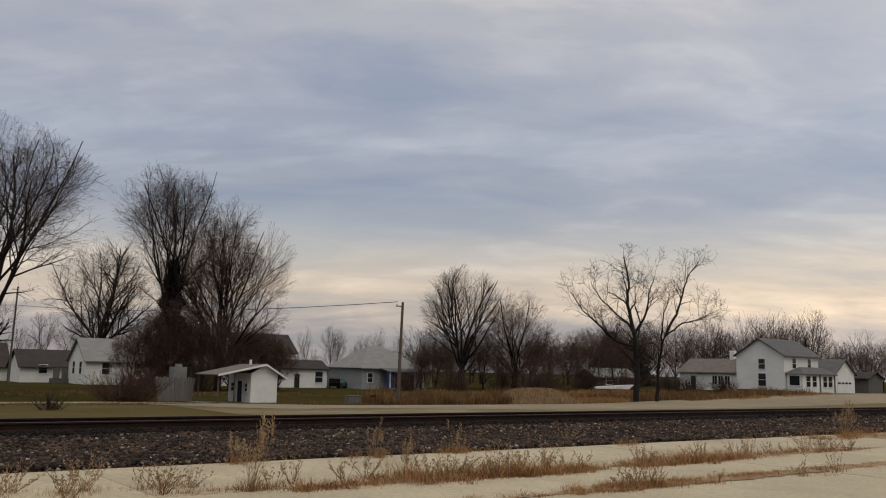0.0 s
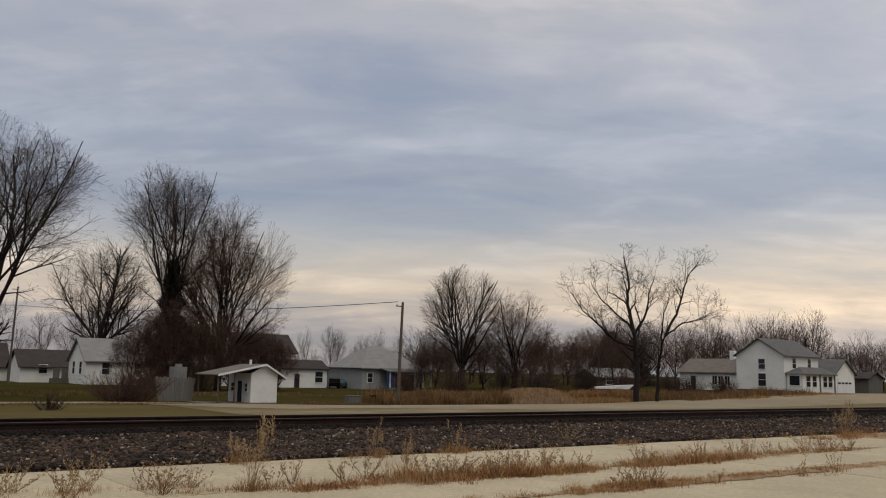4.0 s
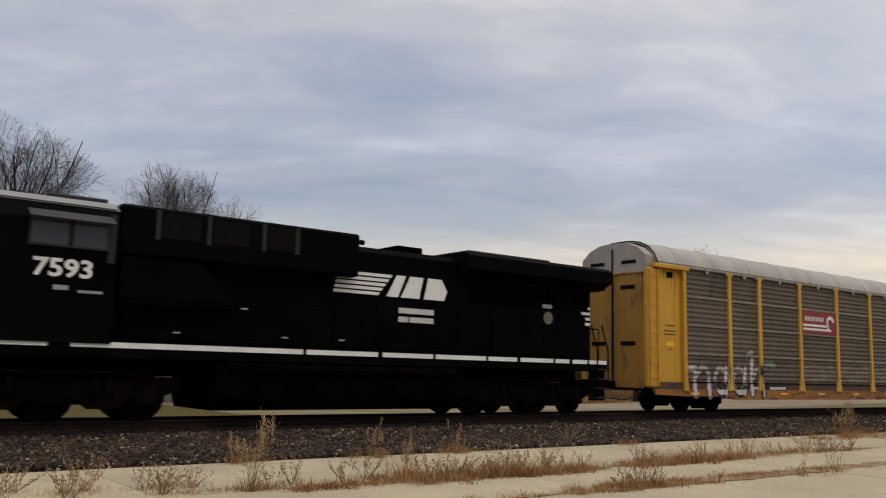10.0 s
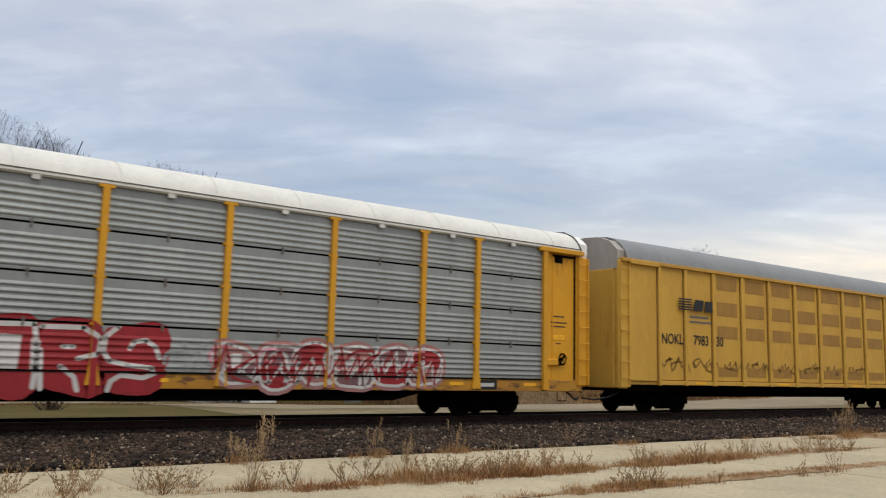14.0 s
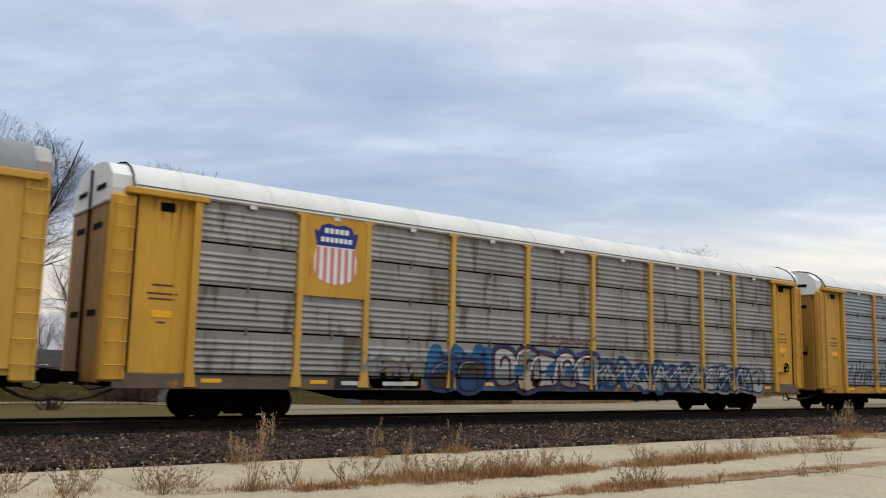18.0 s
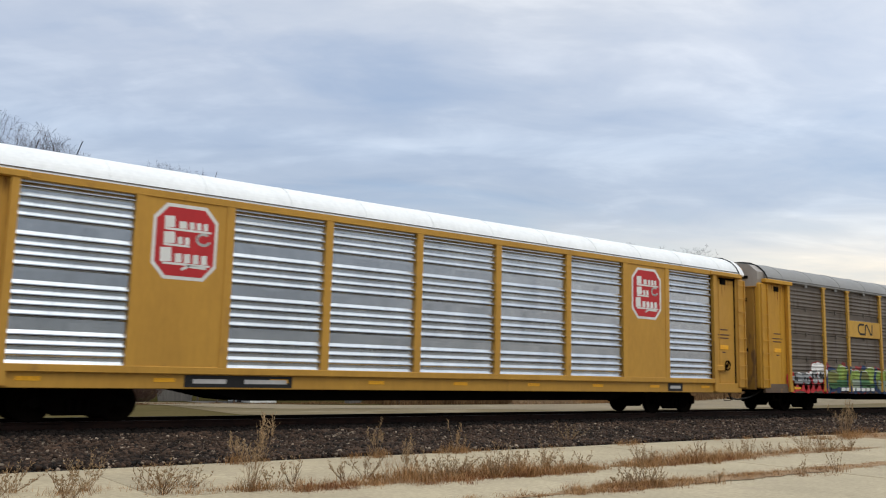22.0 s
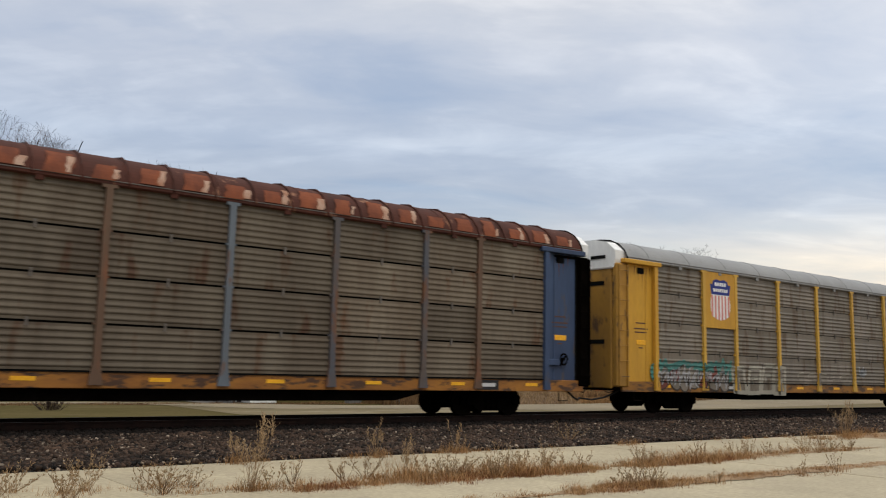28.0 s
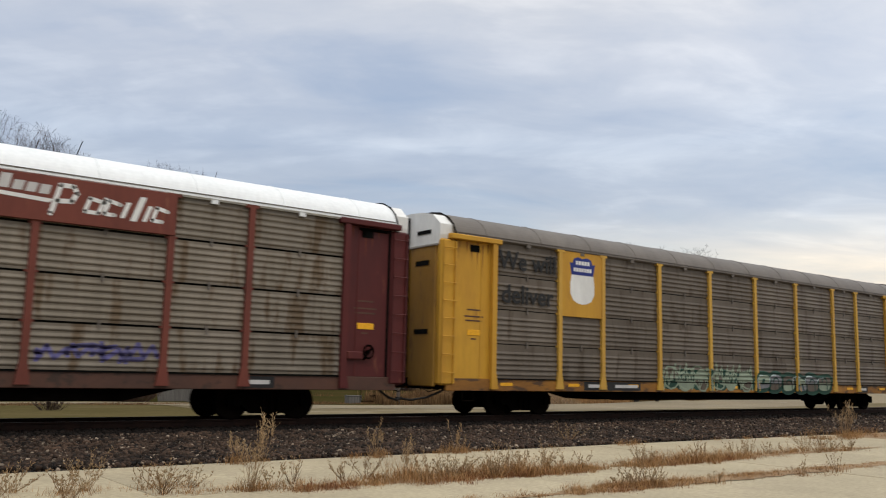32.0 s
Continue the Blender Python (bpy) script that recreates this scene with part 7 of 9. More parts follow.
        rim = [(e * (HALF - 0.45), y * 1.012, z + 0.02) for y, z in arch] + [(e * (HALF - 0.45), -y * 1.012, z + 0.02) for y, z in arch[-2::-1]]
        part("roof_rim", Build().tube(rim, 0.022, 5), M["black_iron"], car, "dark rim of the roof end")
        truck(car, e * 10.06, u)
        coupler(car, e * HALF, e)
    arch = round_arch(arch)
    prof = arch + [(-y, z) for y, z in arch[-2::-1]]
    inner = [(y * 0.97, z - 0.04) for y, z in prof][::-1]
    part("roof", Build().prism(prof + inner, "x", -HALF + 0.45 if hood else -HALF + 0.1, HALF - 0.45 if hood else HALF - 0.1), roof, car, smooth=False)
    part("drip_rail", Build().box(-HALF + 0.5, HALF - 0.5, -1.606, -1.58, 5.085, 5.105).box(-HALF + 0.5, HALF - 0.5, 1.58, 1.606, 5.085, 5.105), P["taupe_roof"], car, "thin dark seam along the roof edge")
    # two black strips draw the shade over the sill and under the eave
    part("sill_gap", Build().box(-DOOR_X, DOOR_X, -1.545, -1.45, 0.972, 1.0), P["gap"], car, "black strip painted in as shade above the sill")
    part("shadow_rail", Build().box(-DOOR_X, DOOR_X, -1.53, -1.45, Z1 + 0.0, Z1 + 0.035), P["gap"], car, "black strip painted in as shade below the roof edge")
    tab = Build().cbox(-0.09, 0.09, -0.03, 0.0, -0.14, 0.06, 0.01).mesh("roof_tab", roof)
    lap = Build().box(-0.022, 0.022, -0.030, 0.0, -0.10, 0.08).mesh("sheet_lap", P["taupe_roof"])
    for a, b in zip(px_, px_[1:]):
        part("roof_tab", tab, None, car, "", ((a + b) / 2, -1.56, Z1 + 0.02))
        for k in range(1, rows):
            if caps:
                part("sheet_lap", lap, None, car, "", ((a + b) / 2, -SIDE_Y - 0.012, Z0 + k * (h + gap_h)))
    for k in range(12):
        x = -12.1 + k * 2.2
        seam = [(x, y * 1.004, z + 0.006) for y, z in arch] + [(x, -y * 1.004, z + 0.006) for y, z in arch[-2::-1]]
        part("roof_seam", Build().tube(seam, 0.007, 4), roof, car)
    ivs = [(x - post_w / 2, x + post_w / 2) for x in px_[1:-1]] + [(px_[0] - 0.085, px_[0] + 0.085), (px_[-1] - 0.085, px_[-1] + 0.085)]
    return car, px_, ivs


def sign_panel(car, x0, x1, z0, z1, mat, label=""):
    return part("sign_panel", Build().cbox(x0, x1, -SIDE_Y - 0.075, -SIDE_Y - 0.02, z0, z1, 0.008), mat, car, label)


SIGN_Y = -SIDE_Y - 0.078


def badge(car, cx, cz, w, h, stripes=True):
    top, body, st, br = shield(cx, cz, w, h)
    flat_paint("badge", body, P["white"], car, "white shield badge", SIGN_Y)
    if stripes:
        flat_paint("badge_stripes", st, P["shield_red"], car, "faded red stripes", SIGN_Y - 0.003)
    flat_paint("badge_band", top, P["navy"], car, "dark blue band", SIGN_Y - 0.003)
    flat_paint("badge_lettering", br, P["white"], car, "white bars", SIGN_Y - 0.006)


# ---- the locomotive; its x runs from the front plate to the rear ----
def locomotive(u):
    car = thing("locomotive", "black diesel locomotive with white stripes and a lit headlight", "locomotive")
    MOVERS.append((car, u))
    K, KD = P["loco"], P["loco_dull"]
    part("frame", Build().cbox(0.55, 20.95, -1.5, 1.5, 1.28, 1.58, 0.02), K, car)
    part("centre_sill", Build().box(1.0, 20.4, -0.6, 0.6, 0.9, 1.3), M["black_iron"], car)
    for a, b in ((1.45, 4.0), (4.45, 9.9), (10.0, 12.1), (12.25, 13.9), (14.0, 15.8), (15.9, 17.0), (17.15, 18.5), (18.6, 19.2), (19.35, 20.0), (20.1, 20.9)):
        part("sill_stripe", Build().box(a, b, -1.512, -1.5, 1.50, 1.62), P["white"], car, "white stripe along the sill")
    part("front_plate", Build().cbox(0.35, 0.6, -1.45, 1.45, 0.75, 1.62, 0.03), KD, car)
    part("snow_plough", Build().add([(0.35, -1.4, 0.85), (0.35, 1.4, 0.85), (-0.05, -1.3, 0.16), (-0.05, 1.3, 0.16), (-0.25, 0, 0.16), (0.3, 0, 0.85), (0.6, -1.4, 0.85), (0.6, 1.4, 0.85), (0.5, -1.3, 0.16), (0.5, 1.3, 0.16)],
         [(0, 5, 4, 2), (5, 1, 3, 4), (0, 2, 8, 6), (1, 7, 9, 3), (2, 4, 3, 9, 8), (0, 6, 7, 1, 5), (6, 8, 9, 7)]), KD, car)
    part("headstock_trim", Build().box(0.34, 0.36, -1.2, -0.6, 1.5, 1.62).box(0.34, 0.36, 0.6, 1.2, 1.5, 1.62), P["white"], car, "white edge of the front platform")
    # nose
    part("nose", Build().prism([(0.72, 1.58), (0.66, 2.95), (1.30, 3.48), (2.5, 3.62), (2.5, 1.58)], "y", -1.36, 1.36), K, car)
    for k in range(5):
        z = 2.06 + k * 0.185
        e = 2.16 + k * 0.085
        part("nose_stripe", Build().prism([(0.70, z), (e, z), (e + 0.035, z + 0.095), (0.695, z + 0.095)], "y", -1.368, -1.36), P["white"], car, "white stripe")
        x = 0.72 - 0.06 * (z - 1.58) / 1.37
        for ya, yb in ((-1.36, -0.36), (0.36, 1.36)):
            part("nose_stripe", Build().box(x - 0.012, x + 0.01, ya, yb, z, z + 0.095), P["white"], car, "white stripe")
    part("nose_emblem", Build().add([(0.675, -0.34, 2.05), (0.665, -0.30, 2.45), (0.66, -0.12, 2.78), (0.65, 0.05, 2.98), (0.66, 0.22, 2.80), (0.67, 0.10, 2.5), (0.685, 0.02, 2.05)], [(0, 1, 2, 3, 4, 5, 6)]), P["white"], car, "white emblem shape")
    part("nose_door", Build().cbox(0.66, 0.70, 0.45, 1.05, 1.7, 2.9, 0.01), K, car)
    part("nose_light", Build().tube([(1.2, -0.9, 3.36), (1.14, -0.9, 3.38)], 0.05, 8), P["red"], car)
    # cab
    cab = [(-1.55, 1.58), (1.55, 1.58), (1.55, 4.12), (1.36, 4.50), (0.95, 4.68), (-0.95, 4.68), (-1.36, 4.50), (-1.55, 4.12)]
    part("cab", Build().prism(cab, "x", 2.5, 5.25), K, car)
    part("cab_brow", Build().prism([(2.02, 3.55), (2.15, 4.30), (2.35, 4.62), (2.6, 4.70), (2.6, 3.5)], "y", -1.28, 1.28), K, car)
    part("cab_roof", Build().prism([(-1.38, 4.48), (1.38, 4.48), (1.0, 4.69), (0.7, 4.74), (-0.7, 4.74), (-1.0, 4.69)], "x", 2.35, 5.35), P["grey_roof"], car, "grey cab roof")
    for a, b in ((-1.2, -0.45), (-0.38, 0.38), (0.45, 1.2)):
        part("windscreen", Build().add([(2.03, a, 3.72), (2.03, b, 3.72), (2.115, b, 4.25), (2.115, a, 4.25)], [(0, 1, 2, 3)]), P["glass"], car, "dark windscreen")
    part("number_board", Build().add([(2.16, -1.2, 4.36), (2.16, -0.28, 4.36), (2.31, -0.28, 4.60), (2.31, -1.1, 4.60)], [(0, 1, 2, 3)]), P["number_box"], car, "dimly lit number board")
    part("number_board", Build().add([(2.16, 1.2, 4.36), (2.16, 0.28, 4.36), (2.31, 0.28, 4.60), (2.31, 1.1, 4.60)], [(0, 1, 2, 3)]), P["number_box"], car, "dimly lit number board")
    part("visor", Build().prism([(2.28, 4.60), (2.72, 4.66), (2.85, 4.40), (2.3, 4.34)], "y", -1.40, -1.30), P["beige_white"], car, "pale cab roof corner")
    for y in (-0.12, 0.12):
        part("headlight", Build().tube([(2.20, y, 4.49), (2.13, y, 4.49)], 0.11, 12), P["lamp"], car, "glowing headlight")
        part("ditch_light", Build().tube([(0.20, y * 7.6, 1.83), (0.12, y * 7.6, 1.83)], 0.10, 12), P["ditch"], car, "glowing ditch light")
        part("ditch_bracket", Build().box(0.2, 0.42, y * 7.6 - 0.12, y * 7.6 + 0.12, 1.6, 1.96), KD, car)
    for a, b in ((3.50, 4.22), (4.34, 5.02)):
        w = part("side_window", Build().box(a - 0.05, a, -1.575, -1.55, 3.55, 4.2).box(b, b + 0.05, -1.575, -1.55, 3.55, 4.2).box(a, b, -1.575, -1.55, 3.55, 3.6).box(a, b, -1.575, -1.55, 4.15, 4.2), P["silver"], car, "grey window frame")
        part("pane", Build().box(a, b, -1.562, -1.552, 3.6, 4.15), P["glass"], w)
    part("window_awning", Build().add([(3.4, -1.56, 4.30), (5.1, -1.56, 4.30), (5.1, -1.85, 4.12), (3.4, -1.85, 4.12), (3.4, -1.56, 4.27), (5.1, -1.56, 4.27), (5.1, -1.84, 4.09), (3.4, -1.84, 4.09)], [(0, 1, 2, 3), (4, 7, 6, 5), (0, 3, 7, 4), (1, 5, 6, 2), (3, 2, 6, 7)]), P["silver"], car)
    part("door_post", Build().box(5.05, 5.2, -1.57, -1.55, 3.3, 4.35), P["silver"], car)
    words("7593", 0.52, P["white"], car, (4.18, -1.556, 3.10), "cab_number", "white painted number", bold=0.014, squeeze=1.18)
    part("cab_plate", Build().box(4.0, 4.3, -1.556, -1.55, 2.66, 2.76).box(4.5, 5.0, -1.556, -1.55, 2.62, 2.68), P["graf_grey"], car, "small white plates")
    part("cab_horn", Build().tube([(3.6, 0.2, 4.74), (3.6, 0.2, 4.84)], 0.1, 8), KD, car)
    for x in (2.9, 3.3, 4.2):
        part("antenna", Build().cbox(x, x + 0.2, -0.4, -0.1, 4.73, 4.83, 0.02), KD, car)
    part("roof_box", Build().cbox(3.9, 5.2, -0.8, 0.8, 4.7, 4.82, 0.03), P["silver"], car, "pale equipment box")
    # long hood
    part("hood", Build().prism([(-0.98, 1.58), (0.98, 1.58), (0.98, 4.30), (0.85, 4.45), (-0.85, 4.45), (-0.98, 4.30)], "x", 5.25, 20.7), K, car)
    part("inverter_cabinet", Build().cbox(5.3, 11.5, -1.42, 1.42, 3.55, 4.68, 0.06), K, car)
    for x in (6.1, 7.3, 8.7, 9.6):
        part("vent_post", Build().box(x, x + 0.1, -1.44, -1.42, 3.95, 4.62), P["silver"], car, "grey vent frame")
    for x in (6.25, 7.45, 8.85):
        part("vent_screen", Build().box(x, x + 0.9, -1.432, -1.42, 4.0, 4.58), P["gap"], car)
    part("blower_bulge", Build().prism([(5.4, 2.5), (8.2, 2.5), (7.2, 3.5), (5.4, 3.5)], "y", -1.40, -0.98), K, car)
    for k in range(11):
        x = 5.6 + k * 1.36
        part("hood_door", Build().cbox(x, x + 1.24, -1.012, -0.98, 1.72, 3.05, 0.008), K, car)
        part("door_latch", Build().box(x + 1.1, x + 1.16, -1.025, -1.012, 2.35, 2.5), KD, car)
    part("exhaust_stack", Build().cbox(13.3, 14.2, -0.5, 0.5, 4.43, 4.68, 0.03), KD, car)
    part("air_horn", Build().tube([(11.9, -0.3, 4.45), (11.9, -0.3, 4.66)], 0.05, 6).tube([(11.7, -0.3, 4.66), (12.3, -0.3, 4.66)], 0.07, 8), KD, car)
    part("radiator_cab", Build().prism([(-1.0, 3.9), (1.0, 3.9), (1.52, 4.12), (1.52, 4.50), (1.40, 4.60), (-1.40, 4.60), (-1.52, 4.50), (-1.52, 4.12)], "x", 15.1, 21.15), K, car)
    part("radiator_top", Build().cbox(15.3, 18.6, -1.25, 1.25, 4.58, 4.68, 0.02), P["silver"], car, "pale radiator grille")
    for k in range(6):
        part("louvre", Build().box(15.6 + k * 0.85, 16.3 + k * 0.85, -1.012, -0.98, 3.2, 3.8), KD, car)
    # hood emblem: speed bars and two blocks
    for k in range(5):
        z = 3.16 + k * 0.125
        part("emblem_bar", Build().prism([(10.95 + k * 0.03, z), (12.35 + k * 0.10, z), (12.40 + k * 0.10, z + 0.082), (10.97 + k * 0.03, z + 0.082)], "y", -1.04, -1.034), P["white"], car, "white speed bar")
    for blk in ([(12.62, 3.15), (13.0, 3.15), (13.25, 3.75), (12.95, 3.75)], [(13.1, 3.15), (13.72, 3.15), (13.85, 3.75), (13.4, 3.75)], [(13.88, 3.15), (14.6, 3.15), (14.7, 3.42), (14.5, 3.75), (14.02, 3.75)]):
        part("emblem_block", Build().prism(blk, "y", -1.04, -1.034), P["white"], car, "white emblem block")
    for z in (2.72, 2.48):
        part("name_bar", Build().box(13.05, 14.25, -1.03, -1.014, z, z + 0.15), P["sprayed_white"], car, "white lettering bar")
    part("rear_emblem", Build().tube([(18.75, -1.03, 2.9), (18.75, -1.02, 2.9)], 0.2, 14), P["taupe_roof"], car, "round bronze emblem")
    part("rear_plate", Build().box(18.5, 18.9, -1.03, -1.014, 3.2, 3.32), P["graf_grey"], car)
    for k in range(4):
        part("rear_stripe", Build().prism([(20.2 + 0.06 * k, 3.35 - k * 0.17), (20.68, 3.35 - k * 0.17), (20.68, 3.26 - k * 0.17), (20.24 + 0.06 * k, 3.26 - k * 0.17)], "y", -0.99, -0.984), P["white"], car, "white stripe")
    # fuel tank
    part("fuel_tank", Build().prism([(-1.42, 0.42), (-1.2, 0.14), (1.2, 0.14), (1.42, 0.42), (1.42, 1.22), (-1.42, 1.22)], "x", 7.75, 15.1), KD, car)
    part("air_tank", Build().tube([(8.0, -1.40, 1.12), (14.8, -1.40, 1.12)], 0.14, 10), KD, car)
    # railings and steps
    for x in np.arange(5.6, 20.6, 1.5):
        part("stanchion", Build().tube([(float(x), -1.44, 1.58), (float(x), -1.44, 2.62)], 0.016, 5), KD, car)
    part("handrail", Build().tube([(5.4, -1.44, 2.62), (20.6, -1.44, 2.62)], 0.018, 5), KD, car)
    for x0, m in ((1.05, P["handrail"]), (20.45, KD)):
        for dx in (0.0, 0.72) if x0 < 5 else (0.0, 0.5):
            part("grab_rail", Build().tube([(x0 + dx, -1.53, 0.75), (x0 + dx, -1.53, 1.95), (x0 + dx - 0.25, -1.48, 2.75)], 0.024, 6), m, car, "worn grab rail")
        for k in range(4):
            part("step", Build().box(x0 + 0.02, x0 + 0.66, -1.52, -1.2, 0.42 + k * 0.30, 0.46 + k * 0.30), P["silver"], car)
        part("step_well", Build().box(x0 - 0.02, x0 + 0.7, -1.2, -1.15, 0.35, 1.6), P["gap"], car)
    for y in (-1.25, -0.75, 0.75, 1.25):
        part("front_rail", Build().tube([(0.42, y, 1.6), (0.42, y, 2.7)], 0.02, 5), KD, car)
    part("front_rail", Build().tube([(0.42, -1.25, 2.7), (0.42, -0.75, 2.7)], 0.02, 5).tube([(0.42, 0.75, 2.7), (0.42, 1.25, 2.7)], 0.02, 5), KD, car)
    for x in (9.3, 6.6, 10.9, 8.2):
        part("marker", Build().box(x, x + 0.16, -1.53, -1.512, 1.87 if x != 8.2 else 2.5, 1.905 if x != 8.2 else 2.535), P["graf_grey"], car)
    # trucks
    for cx in (4.25, 17.9):
        b = Build()
        for s in (-1, 1):
            y0, y1 = sorted((s * 0.98, s * 1.16))
            b.prism([(-2.75, 0.72), (-2.75, 0.98), (2.75, 0.98), (2.75, 0.72), (2.3, 0.52), (1.55, 0.50), (1.35, 0.28), (0.75, 0.28), (0.45, 0.5), (-0.45, 0.5), (-0.75, 0.28), (-1.35, 0.28), (-1.55, 0.50), (-2.3, 0.52)], "y", y0, y1)
            for k in (-1.98, 0, 1.98):
                b.cbox(k - 0.24, k + 0.24, min(s * 1.0, s * 1.22), max(s * 1.0, s * 1.22), 0.34, 0.78, 0.04)
                b.disc((k, 0.53), 0.13, min(s * 1.22, s * 1.26), max(s * 1.22, s * 1.26), 12)
            for k in (-1.0, 1.0):
                b.tube([(k - 0.15, s * 1.2, 0.6), (k - 0.15, s * 1.2, 0.96)], 0.09, 8).tube([(k + 0.15, s * 1.2, 0.6), (k + 0.15, s * 1.2, 0.96)], 0.09, 8)
            b.tube([(-1.7, s * 1.25, 1.05), (1.7, s * 1.25, 1.05)], 0.05, 6)
        b.box(-0.4, 0.4, -1.0, 1.0, 0.6, 1.0)
        t = part("truck", b, P["truck_rust"], car, "three-axle truck coated in brown brake dust", (cx, 0, -LIFT))
        for k in (-1.98, 0.0, 1.98):
            wheelset(t, k, 0.53, u + cx)
    coupler(car, 0.1, -1)
    coupler(car, 20.95, 1)
    return car


locomotive(-149.4)


# ---- the cars ----
def car_a():
    car, px_, ivs = autorack(-112.76, "brown weathered auto carrier with yellow posts and chalky roof", P["galv_brown"], P["post_yellow"], P["yellow"], P["beige_white"], P["sill_brown"], 5, "fine", sill_marks=False, strips=True, end_top="beige_white", lift=0.05, post_w=0.19)
    zs, ys, gaps = RELIEF[car.name]
    RELIEF[car.name] = ([0.3, 0.742, 0.746] + zs[1:], [-1.562, -1.562, -1.522] + ys[1:], gaps)  # the outer sill stands proud
    a, b = px_[3] + 0.1, px_[4] - 0.1
    sign_panel(car, a, b, 3.05, 3.95, P["dark_red"], "dark red sign board")
    for k in range(7):
        x = a + 0.22 + k * 0.21
        flat_paint("sign_bar", fan([(x, 3.56), (x + 0.16, 3.56), (x + 0.2, 3.74), (x + 0.04, 3.74)]), P["sprayed_white"], car, "white sign block", SIGN_Y)
    for q in (fan([(a + 0.10, 3.34), (b - 0.62, 3.34), (b - 0.50, 3.43), (a + 0.12, 3.43)]), fan([(a + 0.10, 3.18), (b - 0.42, 3.18), (b - 0.42, 3.27), (a + 0.10, 3.27)])):
        flat_paint("sign_bar", q, P["white"], car, "white sign bar", SIGN_Y)
    flat_paint("sign_wheel", brush_line(arc(b - 0.46, 3.56, 0.25, 0.2, 5, 215, 10), 0.15, False) + rect(b - 0.70, b - 0.58, 3.27, 3.5), P["white"], car, "white sign wheel", SIGN_Y)
    y0, yp = -SIDE_Y - 0.054, -SIDE_Y - 0.098
    o, f = [], []
    x = px_[0] + 0.55
    for k, (w, tall) in enumerate(((1.0, 0), (0.95, 0), (1.05, 0), (0.9, 1))):
        if k in (0, 3):
            st = [[(x + 0.02, 0.60), (x + 0.10, 1.5 if k == 0 else 2.15)], [(x + 0.10, 1.2)] + arc(x + w * 0.55, 1.12, w * 0.34, 0.40, 150, 10, 8) + [(x + w * 0.84, 0.58)]]
            st.append([(x + 0.10, 1.48), (x - 0.3, 1.5)] if k == 0 else [(x + 0.10, 2.13), (x - 0.22, 2.0)])
        else:
            st = [arc(x + w * 0.42, 1.08, w * 0.34, 0.44, 60, 330, 12), [(x + w * 0.80, 1.52), (x + w * 0.70, 0.62)]]
        for s_ in st:
            o += brush_line([(x_ + 0.03, z_ - 0.02) for x_, z_ in s_], 0.36)
            f += brush_line(s_, 0.19)
        x += w + 0.16
    o += rect(px_[0] + 0.3, px_[0] + 1.2, 1.42, 1.52)
    flat_paint("graffiti", o, P["plum"], car, "faded plum sprayed outline", y0, ivs, yp)
    flat_paint("graffiti", f, P["sprayed_white"], car, "tall white sprayed loops", y0 - 0.003, ivs, yp - 0.003)
    flat_paint("graffiti", [t for l in wild_letters(px_[2] + 0.1, px_[2] + 1.0, 1.55, 1.85, 3, 4) for s_ in l for t in brush_line(s_, 0.07)], P["pale_green"], car, "small pale tag", y0 - 0.003, ivs, yp - 0.003)
    for i in (3, 4, 5, 6):
        throwup(car, ivs, px_[i] + 0.2, px_[i + 1] - 0.2, 1.05, 1.85, 4, 31 + i, None, ("faint_tag", "worn_red", "faint_tag"), "faint_tag", "strip_grey", "faded sprayed piece almost worn away", 1, 0.04)
    for x0, x1, top, seed in ((px_[7] + 0.05, px_[8] + 0.1, 1.62, 36), (px_[7] + 0.35, px_[8] - 0.45, 1.98, 37), (px_[8] - 0.7, px_[8] + 0.25, 1.74, 38)):
        fill_cloud(car, ivs, x0, x1, 1.0, top, seed, P["end_brown"], "dark brown sprayed blot", 2)
    tangle(car, ivs, px_[8] + 0.4, px_[9] - 0.5, 1.15, 1.55, 3, 39, P["pale_green"], 0.035, "faded green tag", 3)
    # the outer sill hangs below the deck edge between the trucks and steps up over them
    e = HALF - 0.35
    part("outer_sill", Build().prism([(-e, 0.56), (-11.6, 0.50), (-9.3, 0.50), (-8.8, 0.38), (8.8, 0.38), (9.3, 0.50), (11.6, 0.50), (e, 0.56), (e, 0.74), (-e, 0.74)], "y", -1.56, -1.515), P["sill_orange"], car, "rusty orange outer sill")
    for k in range(9):
        x = -11.2 + k * 2.8
        part("reflector", Build().box(x - 0.24, x + 0.24, -1.568, -1.56, 0.56, 0.64), P["reflector"], car, "yellow reflector strip")
    part("stencil", Build().box(px_[6] + 0.2, px_[6] + 1.7, -1.566, -1.56, 0.40, 0.70), P["end_brown"], car, "dark primed patch")
    for k in range(3):
        flat_paint("stencil_bar", fan([(px_[6] + 0.4 + 0.4 * k, 0.45), (px_[6] + 0.55 + 0.4 * k, 0.45), (px_[6] + 0.68 + 0.4 * k, 0.65), (px_[6] + 0.48 + 0.4 * k, 0.65)]), P["faint_tag"], car, "pale slanted mark", -1.569)


